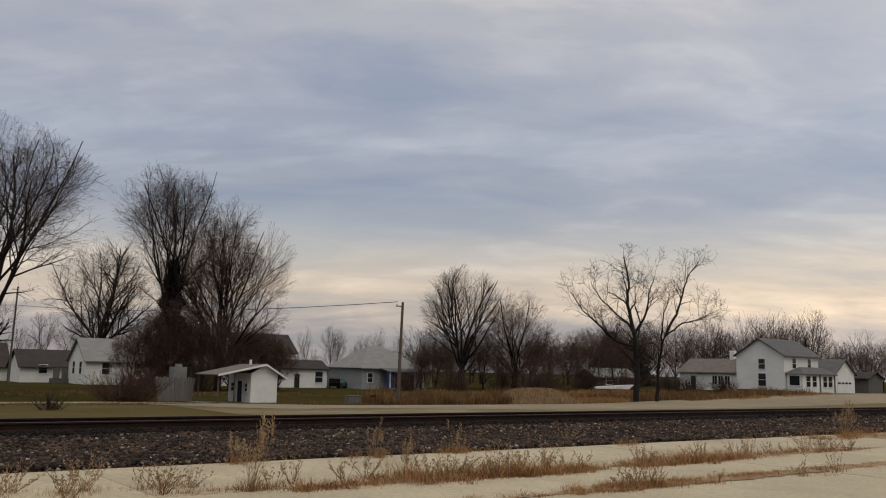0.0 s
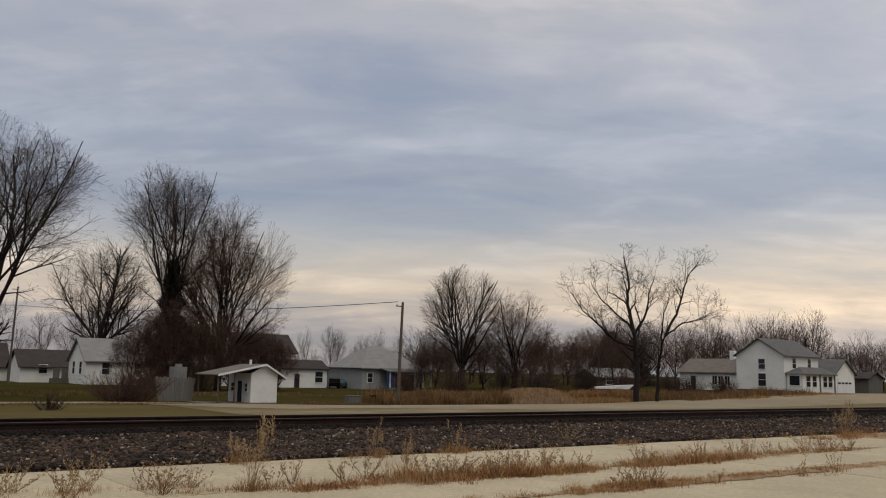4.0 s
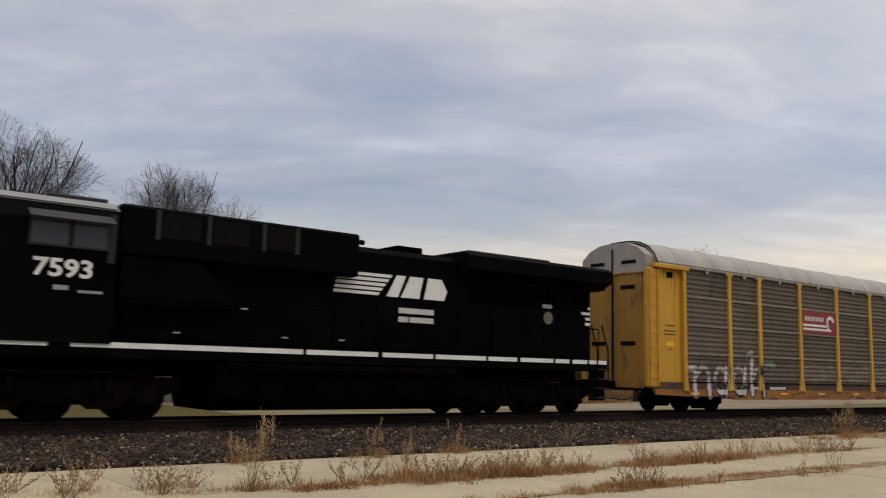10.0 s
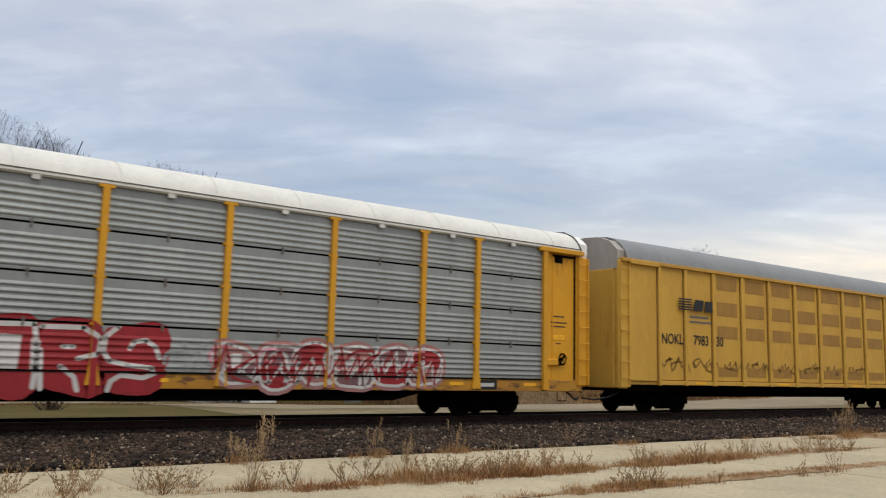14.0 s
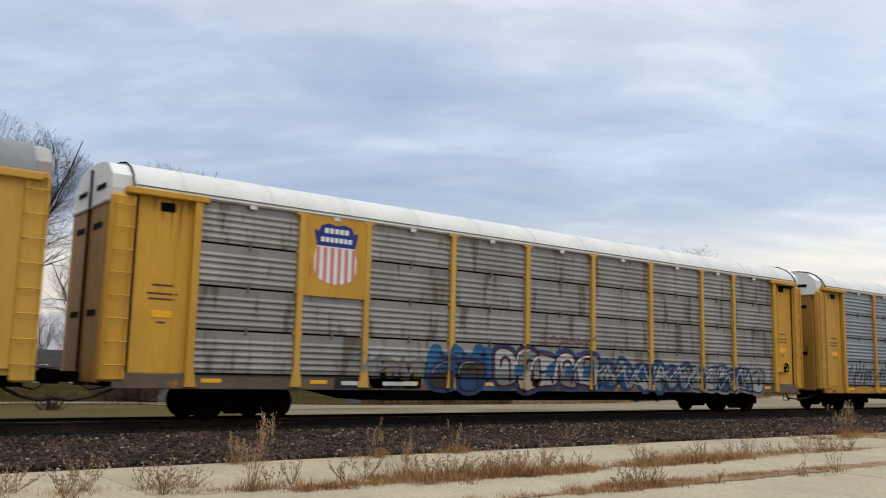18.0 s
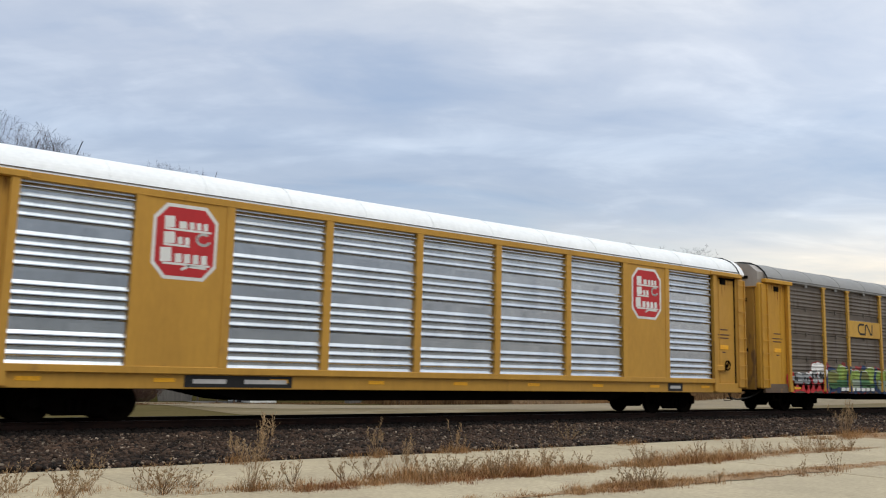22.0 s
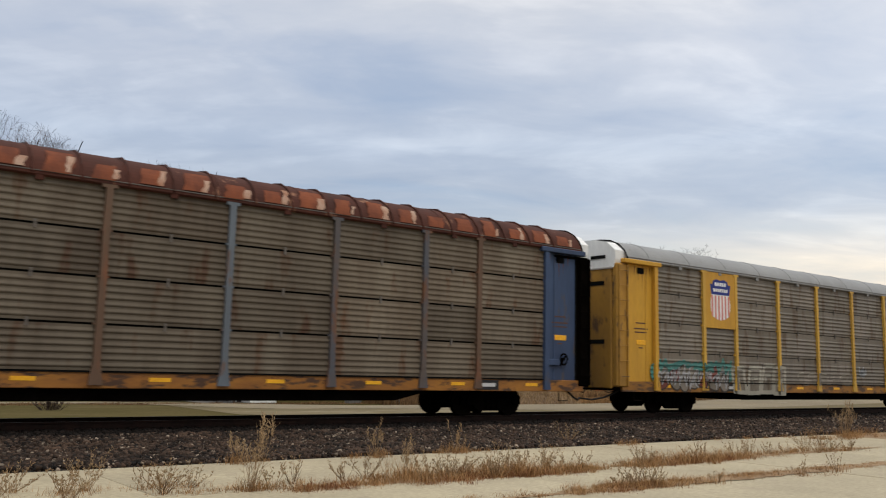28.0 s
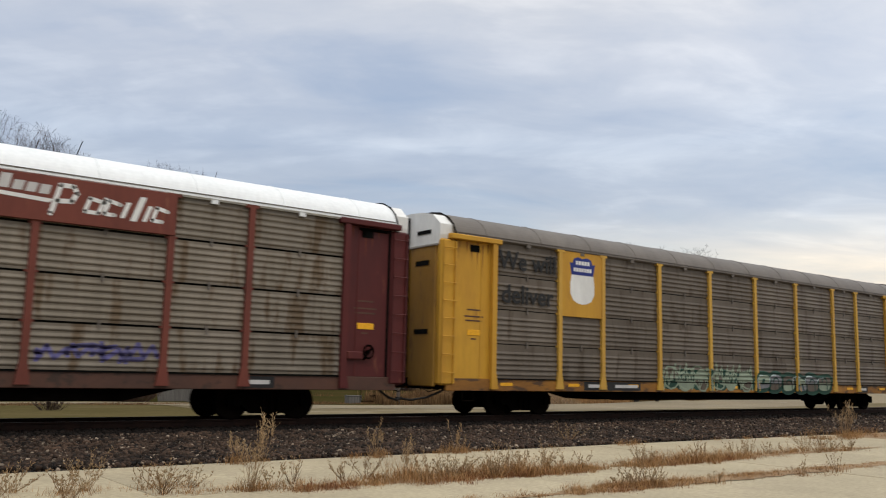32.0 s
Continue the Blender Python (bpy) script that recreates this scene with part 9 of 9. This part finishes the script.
def car_i():
    car, px_, ivs = autorack(131.7, "rust-stained brown auto carrier with rusty roof and blue ends", P["galv_olive"], P["blue_post"], P["blue"], P["rust_roof"], P["sill_orange"], 6, "fine", end_top="white", corner=P["loco_dull"], end_mat2=P["blue"], lift=0.02)
    line = [(y * 1.012, 5.02 + (z + 0.02 - 5.02) * 1.03 + 0.012) for y, z in round_arch(ROOF)]
    rng = random.Random(131)

    def field(x, w, i0, i1, skew, push=0.0):
        n = i1 - i0 + 1
        v = [(x + (w if r else 0.0) + skew * (k / n) + rng.uniform(-0.04, 0.04), -y * (1 + push), z + push) for r in (0, 1) for k, (y, z) in enumerate(line[i0:i1 + 1])]
        return Build().add(v, [(k, k + 1, n + k + 1, n + k) for k in range(n - 1)])
    for k in range(26):
        x = -13.0 + k * 1.0
        part("roof_patch", field(x + 0.2, rng.uniform(0.42, 0.62), rng.choice((2, 3, 3)), rng.choice((7, 8, 9)), 0.12), P["rust_patch"], car, "orange rust on a roof sheet")
        if rng.random() < 0.8:
            part("roof_edge", field(x + rng.uniform(0.62, 0.7), rng.uniform(0.08, 0.2), 3, rng.choice((6, 7, 8)), 0.12, 0.002), P["rust_pale"], car, "pale worn sheet edge")
        part("roof_batten", Build().tube([(x, -y, z) for y, z in line[:16:3]], 0.03, 5), P["rust_roof"], car)
        part("roof_batten", Build().tube([(x, y, z) for y, z in line[:16:3]], 0.03, 5), P["rust_roof"], car)
    spare = {}
    for i, o in enumerate([c for c in car.children if c.name.startswith("side_post")]):
        m = ("blue_pale", "rust_post", "blue_post")[(i * 2 + i // 3) % 3]
        if m not in spare:
            spare[m] = o.data.copy()
            spare[m].materials[0] = P[m]
        o.data = spare[m]
    a, b = px_[2] + 0.1, px_[3] - 0.05
    sign_panel(car, a, b, 3.05, 3.95, P["blue_post"], "weathered blue-grey sign board")
    flat_paint("sign_mark", brush_line([(a + 1.15, 3.80), (a + 0.35, 3.80), (a + 0.2, 3.68), (a + 0.2, 3.36), (a + 0.35, 3.20), (a + 1.15, 3.20), (a + 1.15, 3.48), (a + 0.75, 3.48)], 0.17), P["beige_white"], car, "worn white sign ring", SIGN_Y)
    flat_paint("sign_mark", rect(a + 1.4, a + 2.45, 3.72, 3.88) + rect(a + 1.8, a + 2.05, 3.12, 3.72), P["beige_white"], car, "worn white sign block", SIGN_Y)
    flat_paint("sign_patch", rect(b - 0.55, b, 3.12, 3.7), P["blue"], car, "worn blue patch", SIGN_Y - 0.002)
    tangle(car, ivs, px_[0] + 0.1, px_[1] - 0.2, 1.1, 1.65, 7, 101, P["dark_pink"], 0.09, "faded pink tag", 2)
    part("stencil", Build().box(px_[1] + 1.5, px_[1] + 4.2, -1.535, -1.526, 0.68, 0.94), P["black"], car, "black stencil panel")
    part("stencil_bar", Build().box(px_[1] + 1.7, px_[1] + 2.6, -1.54, -1.535, 0.76, 0.88).box(px_[1] + 2.9, px_[1] + 4.0, -1.54, -1.535, 0.76, 0.88), P["white"], car, "white stencilled marks")


def car_j():
    # end doors and corners get dirt plus shade in their yellow
    car, px_, ivs = autorack(160.4, "weathered grey-brown auto carrier with yellow posts and grey roof", P["galv_tan"], P["post_yellow"], P["yellow"], P["grey_roof"], P["sill_worn"], 5, "grouped", gap_h=0.03, end_mat2=P["grimy_shaded_yellow"], corner=P["grimy_shaded_yellow"])
    sign_panel(car, px_[1] + 0.05, px_[2] - 0.05, 2.95, 5.0, P["yellow"], "yellow sign board")
    badge(car, (px_[1] + px_[2]) / 2, 4.0, 1.25, 1.5)
    fill_cloud(car, ivs, px_[0] - 0.1, px_[2] - 0.3, 0.95, 1.72, 111, P["teal"], "teal sprayed backing", 0)
    throwup(car, ivs, px_[0] + 0.1, px_[2] - 0.5, 0.70, 1.62, 7, 112, None, ("strip_grey", "maroon_post", "faint_tag", "strip_grey"), "end_brown", "graf_light", "brown-grey sprayed slabs with pale edges", 2, 0.05)
    tangle(car, ivs, px_[0] + 0.2, px_[2] - 0.6, 0.75, 1.6, 6, 116, P["graf_light"], 0.055, "pale sprayed lines", 9)
    tangle(car, ivs, px_[0] + 0.2, px_[2] - 0.3, 1.3, 1.85, 4, 117, P["teal"], 0.10, "teal sprayed lines", 10)
    blocks(car, ivs, px_[2] - 0.2, px_[3] + 0.4, 0.60, 1.68, 4, 113, P["galv_tan"], P["pale_tan"], "pale tan sprayed slabs", 3, 0.15)
    throwup(car, ivs, px_[4] - 1.5, px_[5] - 0.2, 0.98, 1.5, 5, 115, None, ("faint_tag", "strip_grey"), "strip_grey", "pale_tan", "faded pale sprayed piece", 2, 0.05)
    for i, c in enumerate((px_[5] + 0.5, px_[6] + 0.9)):
        flat_paint("graffiti", [t for l in wild_letters(c, c + 0.6, 1.35, 1.75, 2, 120 + i) for s_ in l for t in brush_line(s_, 0.1)], P["graf_grey"], car, "small white tag", -SIDE_Y - 0.054)
    c = (px_[8] + px_[9]) / 2 - 0.1
    flat_paint("graffiti", brush_line(arc(c, 1.35, 1.35, 0.45, 185, 110, 6) + arc(c, 1.75, 0.5, 0.28, 160, 20, 6) + arc(c, 1.35, 1.35, 0.45, 70, -5, 6), 0.07) + brush_line([(c - 1.3, 0.95), (c - 1.3, 1.3)], 0.07) + brush_line([(c + 1.3, 0.95), (c + 1.3, 1.3)], 0.07), P["graf_grey"], car, "white sprayed outline", -SIDE_Y - 0.06, ivs, -SIDE_Y - 0.1)


def car_k():
    car, px_, ivs = autorack(189.06, "maroon auto carrier with weathered grey sheets and white roof", P["galv_tan"], P["maroon_post"], P["maroon"], P["bright_roof"], P["sill_brown"], 6, "fine", caps=True, sill_marks=False, end_mat2=P["maroon"])
    a, b = px_[5] + 0.05, px_[7] + 0.05
    part("sign_panel", Build().cbox(a, b, -SIDE_Y - 0.125, -SIDE_Y - 0.02, 4.05, 5.0, 0.01), P["maroon_post"], car, "maroon sign board")
    y = -SIDE_Y - 0.13
    flat_paint("sign_bar", fan([(a + 0.95, 4.56), (a + 3.0, 4.44), (a + 3.1, 4.52), (a + 0.85, 4.64)]), P["white"], car, "tapered white sign bar", y)
    for k in range(8):
        x, h_ = a + 1.0 + k * 0.255, 0.30 if k in (0, 3, 4) else 0.2
        z_ = 4.68 - 0.01 * k
        flat_paint("sign_block", fan([(x, z_), (x + 0.2, z_), (x + 0.25, z_ + h_), (x + 0.05, z_ + h_)]), P["sprayed_white"], car, "white slanted sign block", y)
    ring = [(0.0, 0.0), (0.16, 0.62), (0.42, 0.62), (0.5, 0.48), (0.4, 0.3), (0.12, 0.28)]
    flat_paint("sign_block", brush_line([(a + 3.05 + x, 4.22 + z) for x, z in ring], 0.10), P["white"], car, "white sign ring", y)
    for x, w, h_, z_ in ((3.72, 0.32, 0.36, 4.3), (4.12, 0.26, 0.36, 4.3), (4.46, 0.1, 0.36, 4.3), (4.68, 0.14, 0.56, 4.26), (4.94, 0.1, 0.36, 4.28), (5.16, 0.26, 0.36, 4.28)):
        x += a
        if w > 0.2:
            flat_paint("sign_block", brush_line([(x + w + 0.08, z_ + h_ - 0.08), (x + 0.1, z_ + h_ - 0.02), (x, z_ + 0.05), (x + w - 0.04, z_ + 0.04)] + ([(x + w + 0.1, z_ + h_)] if x < a + 4 else []), 0.085), P["white"], car, "white sign hook", y)
        else:
            flat_paint("sign_block", fan([(x, z_), (x + w, z_), (x + w + 0.14 * h_ / 0.4, z_ + h_), (x + 0.14 * h_ / 0.4, z_ + h_)]), P["white"], car, "white slanted sign block", y)
    flat_paint("graffiti", [t for l in wild_letters(px_[6] + 0.3, px_[7] - 0.2, 1.2, 1.6, 4, 131) for s_ in l for t in brush_line(s_, 0.1)], P["violet"], car, "faded violet tag", -SIDE_Y - 0.054)
    part("placard", Build().box(px_[3] - 2.3, px_[3] - 1.9, -SIDE_Y - 0.06, -SIDE_Y - 0.05, 1.35, 1.6), P["gap"], car)
    part("door_panel_mark", Build().box(-13.1, -12.5, -1.472, -1.462, 3.55, 3.85), P["dark_red"], car)


def car_l():
    car, px_, ivs = autorack(217.6, "grey-brown auto carrier with yellow posts and dark roof", P["galv_warm"], P["post_yellow"], P["yellow"], P["taupe_roof"], P["sill_worn"], 5, "grouped", gap_h=0.03)
    sign_panel(car, px_[1] + 0.05, px_[2] - 0.05, 2.95, 5.0, P["yellow"], "yellow sign board")
    badge(car, (px_[1] + px_[2]) / 2, 4.1, 1.15, 1.5, stripes=False)
    words("We will", 0.78, P["black"], car, ((px_[0] + px_[1]) / 2, -SIDE_Y - 0.056, 4.45), "slogan", "black painted slogan", bold=0.012, squeeze=0.95)
    words("deliver", 0.78, P["black"], car, ((px_[0] + px_[1]) / 2, -SIDE_Y - 0.056, 3.45), "slogan", "black painted slogan", bold=0.012, squeeze=1.0)
    fill_cloud(car, ivs, px_[3] + 0.2, px_[5] - 0.3, 0.75, 1.5, 141, P["dark_green"], "dark green sprayed backing", 0)
    throwup(car, ivs, px_[3] + 0.2, px_[5] - 0.3, 0.66, 1.55, 6, 141, None, ("galv_warm", "dark_green", "pale_green"), "pale_green", "pale_green", "pale green sprayed piece", 2, 0.06, True)
    tangle(car, ivs, px_[3] + 0.3, px_[5] - 0.4, 0.7, 1.7, 7, 143, P["pale_green"], 0.06, "pale green sprayed lines", 9)
    throwup(car, ivs, px_[5], px_[7] - 0.4, 0.66, 1.42, 6, 144, "dark_green", ("pale_green", "graf_dim", "galv_warm"), "dark_green", "pale_blue", "pale sprayed piece", 1, 0.055)


def car_c():
    """Two yellow units joined by a black bellows over a shared truck."""
    for unit, (u0, u1) in enumerate(((-68.8, -47.88), (-47.0, -26.2))):
        u, half = (u0 + u1) / 2, (u1 - u0) / 2
        front = -1 if unit == 0 else 1  # the end with doors
        car = thing("auto_carrier", "yellow ribbed articulated auto carrier unit with grey roof", "rail car", group="auto carriers")
        MOVERS.append((car, u))
        part("underframe", Build().box(-half + 0.2, half - 0.2, -1.4, 1.4, 0.66, 0.9).box(-half + 1.5, half - 1.5, -0.5, 0.5, 0.45, 0.7), M["black_iron"], car)
        for x in np.arange(-half + 4.5, half - 3, 2.2):
            part("underframe_bracket", Build().tube([(float(x), -1.3, 0.7), (float(x), -1.3, 0.5)], 0.04, 5), M["black_iron"], car)
        part("core_side", Build().cbox(-half + 0.1, half - 0.1, -SIDE_Y + 0.03, -SIDE_Y + 0.10, 0.88, 5.0, 0.01).cbox(-half + 0.1, half - 0.1, SIDE_Y - 0.1, SIDE_Y, 0.88, 5.0, 0.01), P["ochre"], car)
        ribs = [2.04, 3.47, 5.1, 6.9, 8.68, 10.52, 12.38, 14.27, 16.11, 17.98, 19.79]
        xs = [-half + r for r in ribs] if front < 0 else sorted(half - r for r in ribs)
        rib = Build().cbox(-0.07, 0.07, -0.12, 0.0, 0.86, 5.0, 0.012).mesh("rib", P["unit_yellow"])
        # brown strips on both flanks of a rib draw its shade
        seam = Build().box(-0.105, -0.07, -0.05, 0.0, 1.04, 4.94).box(0.07, 0.10, -0.05, 0.0, 1.04, 4.94).mesh("rib_seam", P["sill_brown"])
        for x in xs:
            part("rib", rib, None, car, "", (x, -SIDE_Y + 0.02, 0))
            part("rib_seam", seam, None, car, "dark brown strip painted in as shade beside a rib", (x, -SIDE_Y + 0.02, 0))
        for k, (a, b) in enumerate(zip(xs, xs[1:])):
            p = part("side_panel", Build().cbox(a + 0.08, b - 0.08, -SIDE_Y - 0.02, -SIDE_Y + 0.03, 1.05, 4.95, 0.01), P["unit_yellow"], car)
            part("bottom_lip", Build().cbox(a + 0.07, b - 0.07, -SIDE_Y - 0.07, -SIDE_Y + 0.03, 0.88, 1.02, 0.01), P["unit_yellow"], car)
            plain = k < 2 if front < 0 else k >= len(xs) - 3
            if not plain:
                for z0_, z1_ in ((4.38, 4.86), (3.42, 3.92), (2.60, 3.05), (1.22, 1.55)):
                    part("screen", Build().box(a + 0.28, b - 0.28, -SIDE_Y - 0.03, -SIDE_Y - 0.02, z0_, z1_), P["screen"], p, "darker perforated screen")
            if k % 3 == 1:
                part("reflector", Build().box(a + 0.5, b - 0.5, -SIDE_Y - 0.076, -SIDE_Y - 0.07, 0.91, 0.99), P["reflector"], car)
        flat_paint("graffiti", [t for i in range(2, 10) for l in wild_letters(xs[0] + (i - 1.9) * 1.8, xs[0] + (i - 1.9) * 1.8 + 1.4, 1.35, 1.85, 2, 150 + i + unit * 20) for s_ in l for t in brush_line(s_, 0.055)], P["tag_brown"], car, "thin dark tags", -SIDE_Y - 0.032)
        part("top_beam", Build().cbox(-half + 0.1, half - 0.1, -SIDE_Y - 0.12, -SIDE_Y + 0.04, 4.94, 5.06, 0.01), P["ochre"], car)
        arch = round_arch([(y, z + 0.05 * max(0.0, (z - 5.02) / 0.5)) for y, z in ROOF])
        prof = arch + [(-y, z) for y, z in arch[-2::-1]]
        xa, xb = (-half + 0.35, half) if front < 0 else (-half, half - 0.35)
        part("roof", Build().prism(prof + [(y * 0.97, z - 0.04) for y, z in prof][::-1], "x", xa, xb), P["steel_roof"], car)
        e = front
        for s in (-1, 1):
            xa, xb = sorted((e * (half - 0.5), e * (half - 0.02)))
            part("corner_post", Build().cbox(xa, xb, min(s * 1.30, s * 1.52), max(s * 1.30, s * 1.52), 0.75, 5.0, 0.04), P["unit_yellow"], car)
            xa, xb = sorted((e * (half - 0.1), e * half))
            part("end_door", Build().cbox(xa, xb, min(s * 0.015, s * 1.30), max(s * 0.015, s * 1.30), 0.75, 4.72, 0.03), P["unit_yellow"], car)
        xa, xb = sorted((e * (half - 2.0), e * (half - 0.5)))
        part("end_side_sheet", Build().cbox(xa, xb, -SIDE_Y - 0.02, -SIDE_Y + 0.05, 1.0, 4.92, 0.02), P["unit_yellow"], car)
        part("top_rail", Build().cbox(xa, xb + 0.3 if e > 0 else xb, -SIDE_Y - 0.13, -SIDE_Y + 0.05, 4.88, 5.05, 0.02), P["unit_yellow"], car)
        ladder(car, e * (half - 0.28), 0.8, 4.9, 0.46, P["unit_yellow"], -1.52)
        cap = [(1.42, 4.70), (1.46, 5.0), (1.46, 5.32), (1.10, 5.66), (0.62, 5.82), (0.0, 5.86)]
        cap = cap + [(-y, z) for y, z in cap[-2::-1]]
        xa, xb = sorted((e * (half - 0.42), e * (half - 0.01)))
        part("end_cap", Build().prism(cap, "x", xa, xb), P["beige_white"], car, "pale upper end")
        part("lock_rod", Build().tube([(e * (half + 0.04), 0.0, 1.0), (e * (half + 0.04), 0.0, 5.7)], 0.05, 6), M["black_iron"], car)
        truck(car, e * (half - 3.05), u)
        coupler(car, e * half, e)
        if unit == 0:
            truck(car, half - 0.75, u)
            prof2 = [(y * 1.0, z) for y, z in prof] + [(-1.55, 0.9), (1.55, 0.9)]
            part("bellows", Build().prism([(y * 0.99, z - 0.02) for y, z in prof2], "x", half - 0.02, half + 0.30).prism([(y * 0.96, z - 0.06 if z > 1 else z) for y, z in prof2], "x", half + 0.30, half + 0.60).prism([(y * 0.99, z - 0.02) for y, z in prof2], "x", half + 0.60, half + 0.86), P["gap"], car, "black rubber bellows between the units")
            a = xs[0]
            for k in range(5):
                part("emblem_bar", Build().box(a + 1.0, a + 1.75, -SIDE_Y - 0.108, -SIDE_Y - 0.10, 3.50 + k * 0.09, 3.55 + k * 0.09), P["black"], car, "black emblem bar")
            part("emblem_block", Build().prism([(a + 1.78, 3.50), (a + 1.95, 3.9), (a + 2.45, 3.9), (a + 2.34, 3.5)], "y", -SIDE_Y - 0.108, -SIDE_Y - 0.10).box(a + 2.5, a + 2.95, -SIDE_Y - 0.108, -SIDE_Y - 0.10, 3.5, 3.88), P["black"], car, "black emblem block")
            part("name_bar", Build().box(a + 1.7, a + 2.8, -SIDE_Y - 0.03, -SIDE_Y - 0.02, 3.25, 3.33).box(a + 1.7, a + 3.0, -SIDE_Y - 0.03, -SIDE_Y - 0.02, 3.08, 3.15), P["taupe_roof"], car, "small dark lettering bars")
            words("NOKL", 0.5, P["black"], car, (a + 0.72, -SIDE_Y - 0.03, 2.45), "car_mark", "dark painted reporting mark", bold=0.006, squeeze=0.86)
            words("7983", 0.5, P["black"], car, (a + 2.35, -SIDE_Y - 0.03, 2.45), "car_number", "dark painted car number", bold=0.006, squeeze=0.9)
            words("30", 0.5, P["black"], car, (a + 3.45, -SIDE_Y - 0.03, 2.45), "car_number", "dark painted car number", bold=0.006, squeeze=0.9)
        else:
            part("vent_plate", Build().box(xs[-3] + 0.2, xs[-2] - 0.2, -SIDE_Y - 0.035, -SIDE_Y - 0.02, 4.6, 4.82), P["taupe_roof"], car, "dark louvre")
            part("data_plate", Build().box(xs[-2] + 0.3, xs[-2] + 0.85, -SIDE_Y - 0.035, -SIDE_Y - 0.02, 1.3, 1.6), P["white"], car, "white data plate")
            part("hand_brake", Build().cbox(half - 1.55, half - 1.25, -SIDE_Y - 0.10, -SIDE_Y - 0.02, 1.45, 1.8, 0.03), P["unit_yellow"], car, "brake box")
            part("brake_wheel", Build().tube([(half - 1.0 + 0.2 * math.cos(q), -SIDE_Y - 0.10, 1.7 + 0.24 * math.sin(q)) for q in np.linspace(0, 6.2832, 12)], 0.035, 5).tube([(half - 1.0, -SIDE_Y, 1.7), (half - 1.0, -SIDE_Y - 0.11, 1.7)], 0.06, 6).tube([(half - 1.18, -SIDE_Y - 0.08, 1.55), (half - 0.85, -SIDE_Y - 0.08, 1.85)], 0.03, 5), M["black_iron"], car, "black hand brake wheel")


for make in (car_a, car_b, car_c, car_d, car_e, car_f, car_g, car_h, car_i, car_j, car_k, car_l):
    make()


# ---- what moves ----
def motions():
    """The train passes from right to left, gaining speed; the wheels roll while they are near."""
    for car, u in MOVERS:
        walk(car, [(t, pose(u - train_s(t), TRACK_Y, RAIL_Z + LIFT)) for t in [k * 1.0 for k in range(33)]])
    for wheel, r, x, z, u in WHEELS:
        near = [k / 30 for k in range(961) if -6 < u - train_s(k / 30) < 70]
        if not near:
            walk(wheel, [(0.0, pose(x, 0, z)), (32.0, pose(x, 0, z))])
            continue
        rows = [(t, pose(x, 0, z, 0, -math.degrees((train_s(t) - train_s(near[0])) / r) % 360, 0)) for t in near]
        if near[0] > 0.03:
            rows.insert(0, (0.0, rows[0][1]))
        if near[-1] < 31.97:
            rows.append((32.0, rows[-1][1]))
        walk(wheel, rows)


motions()
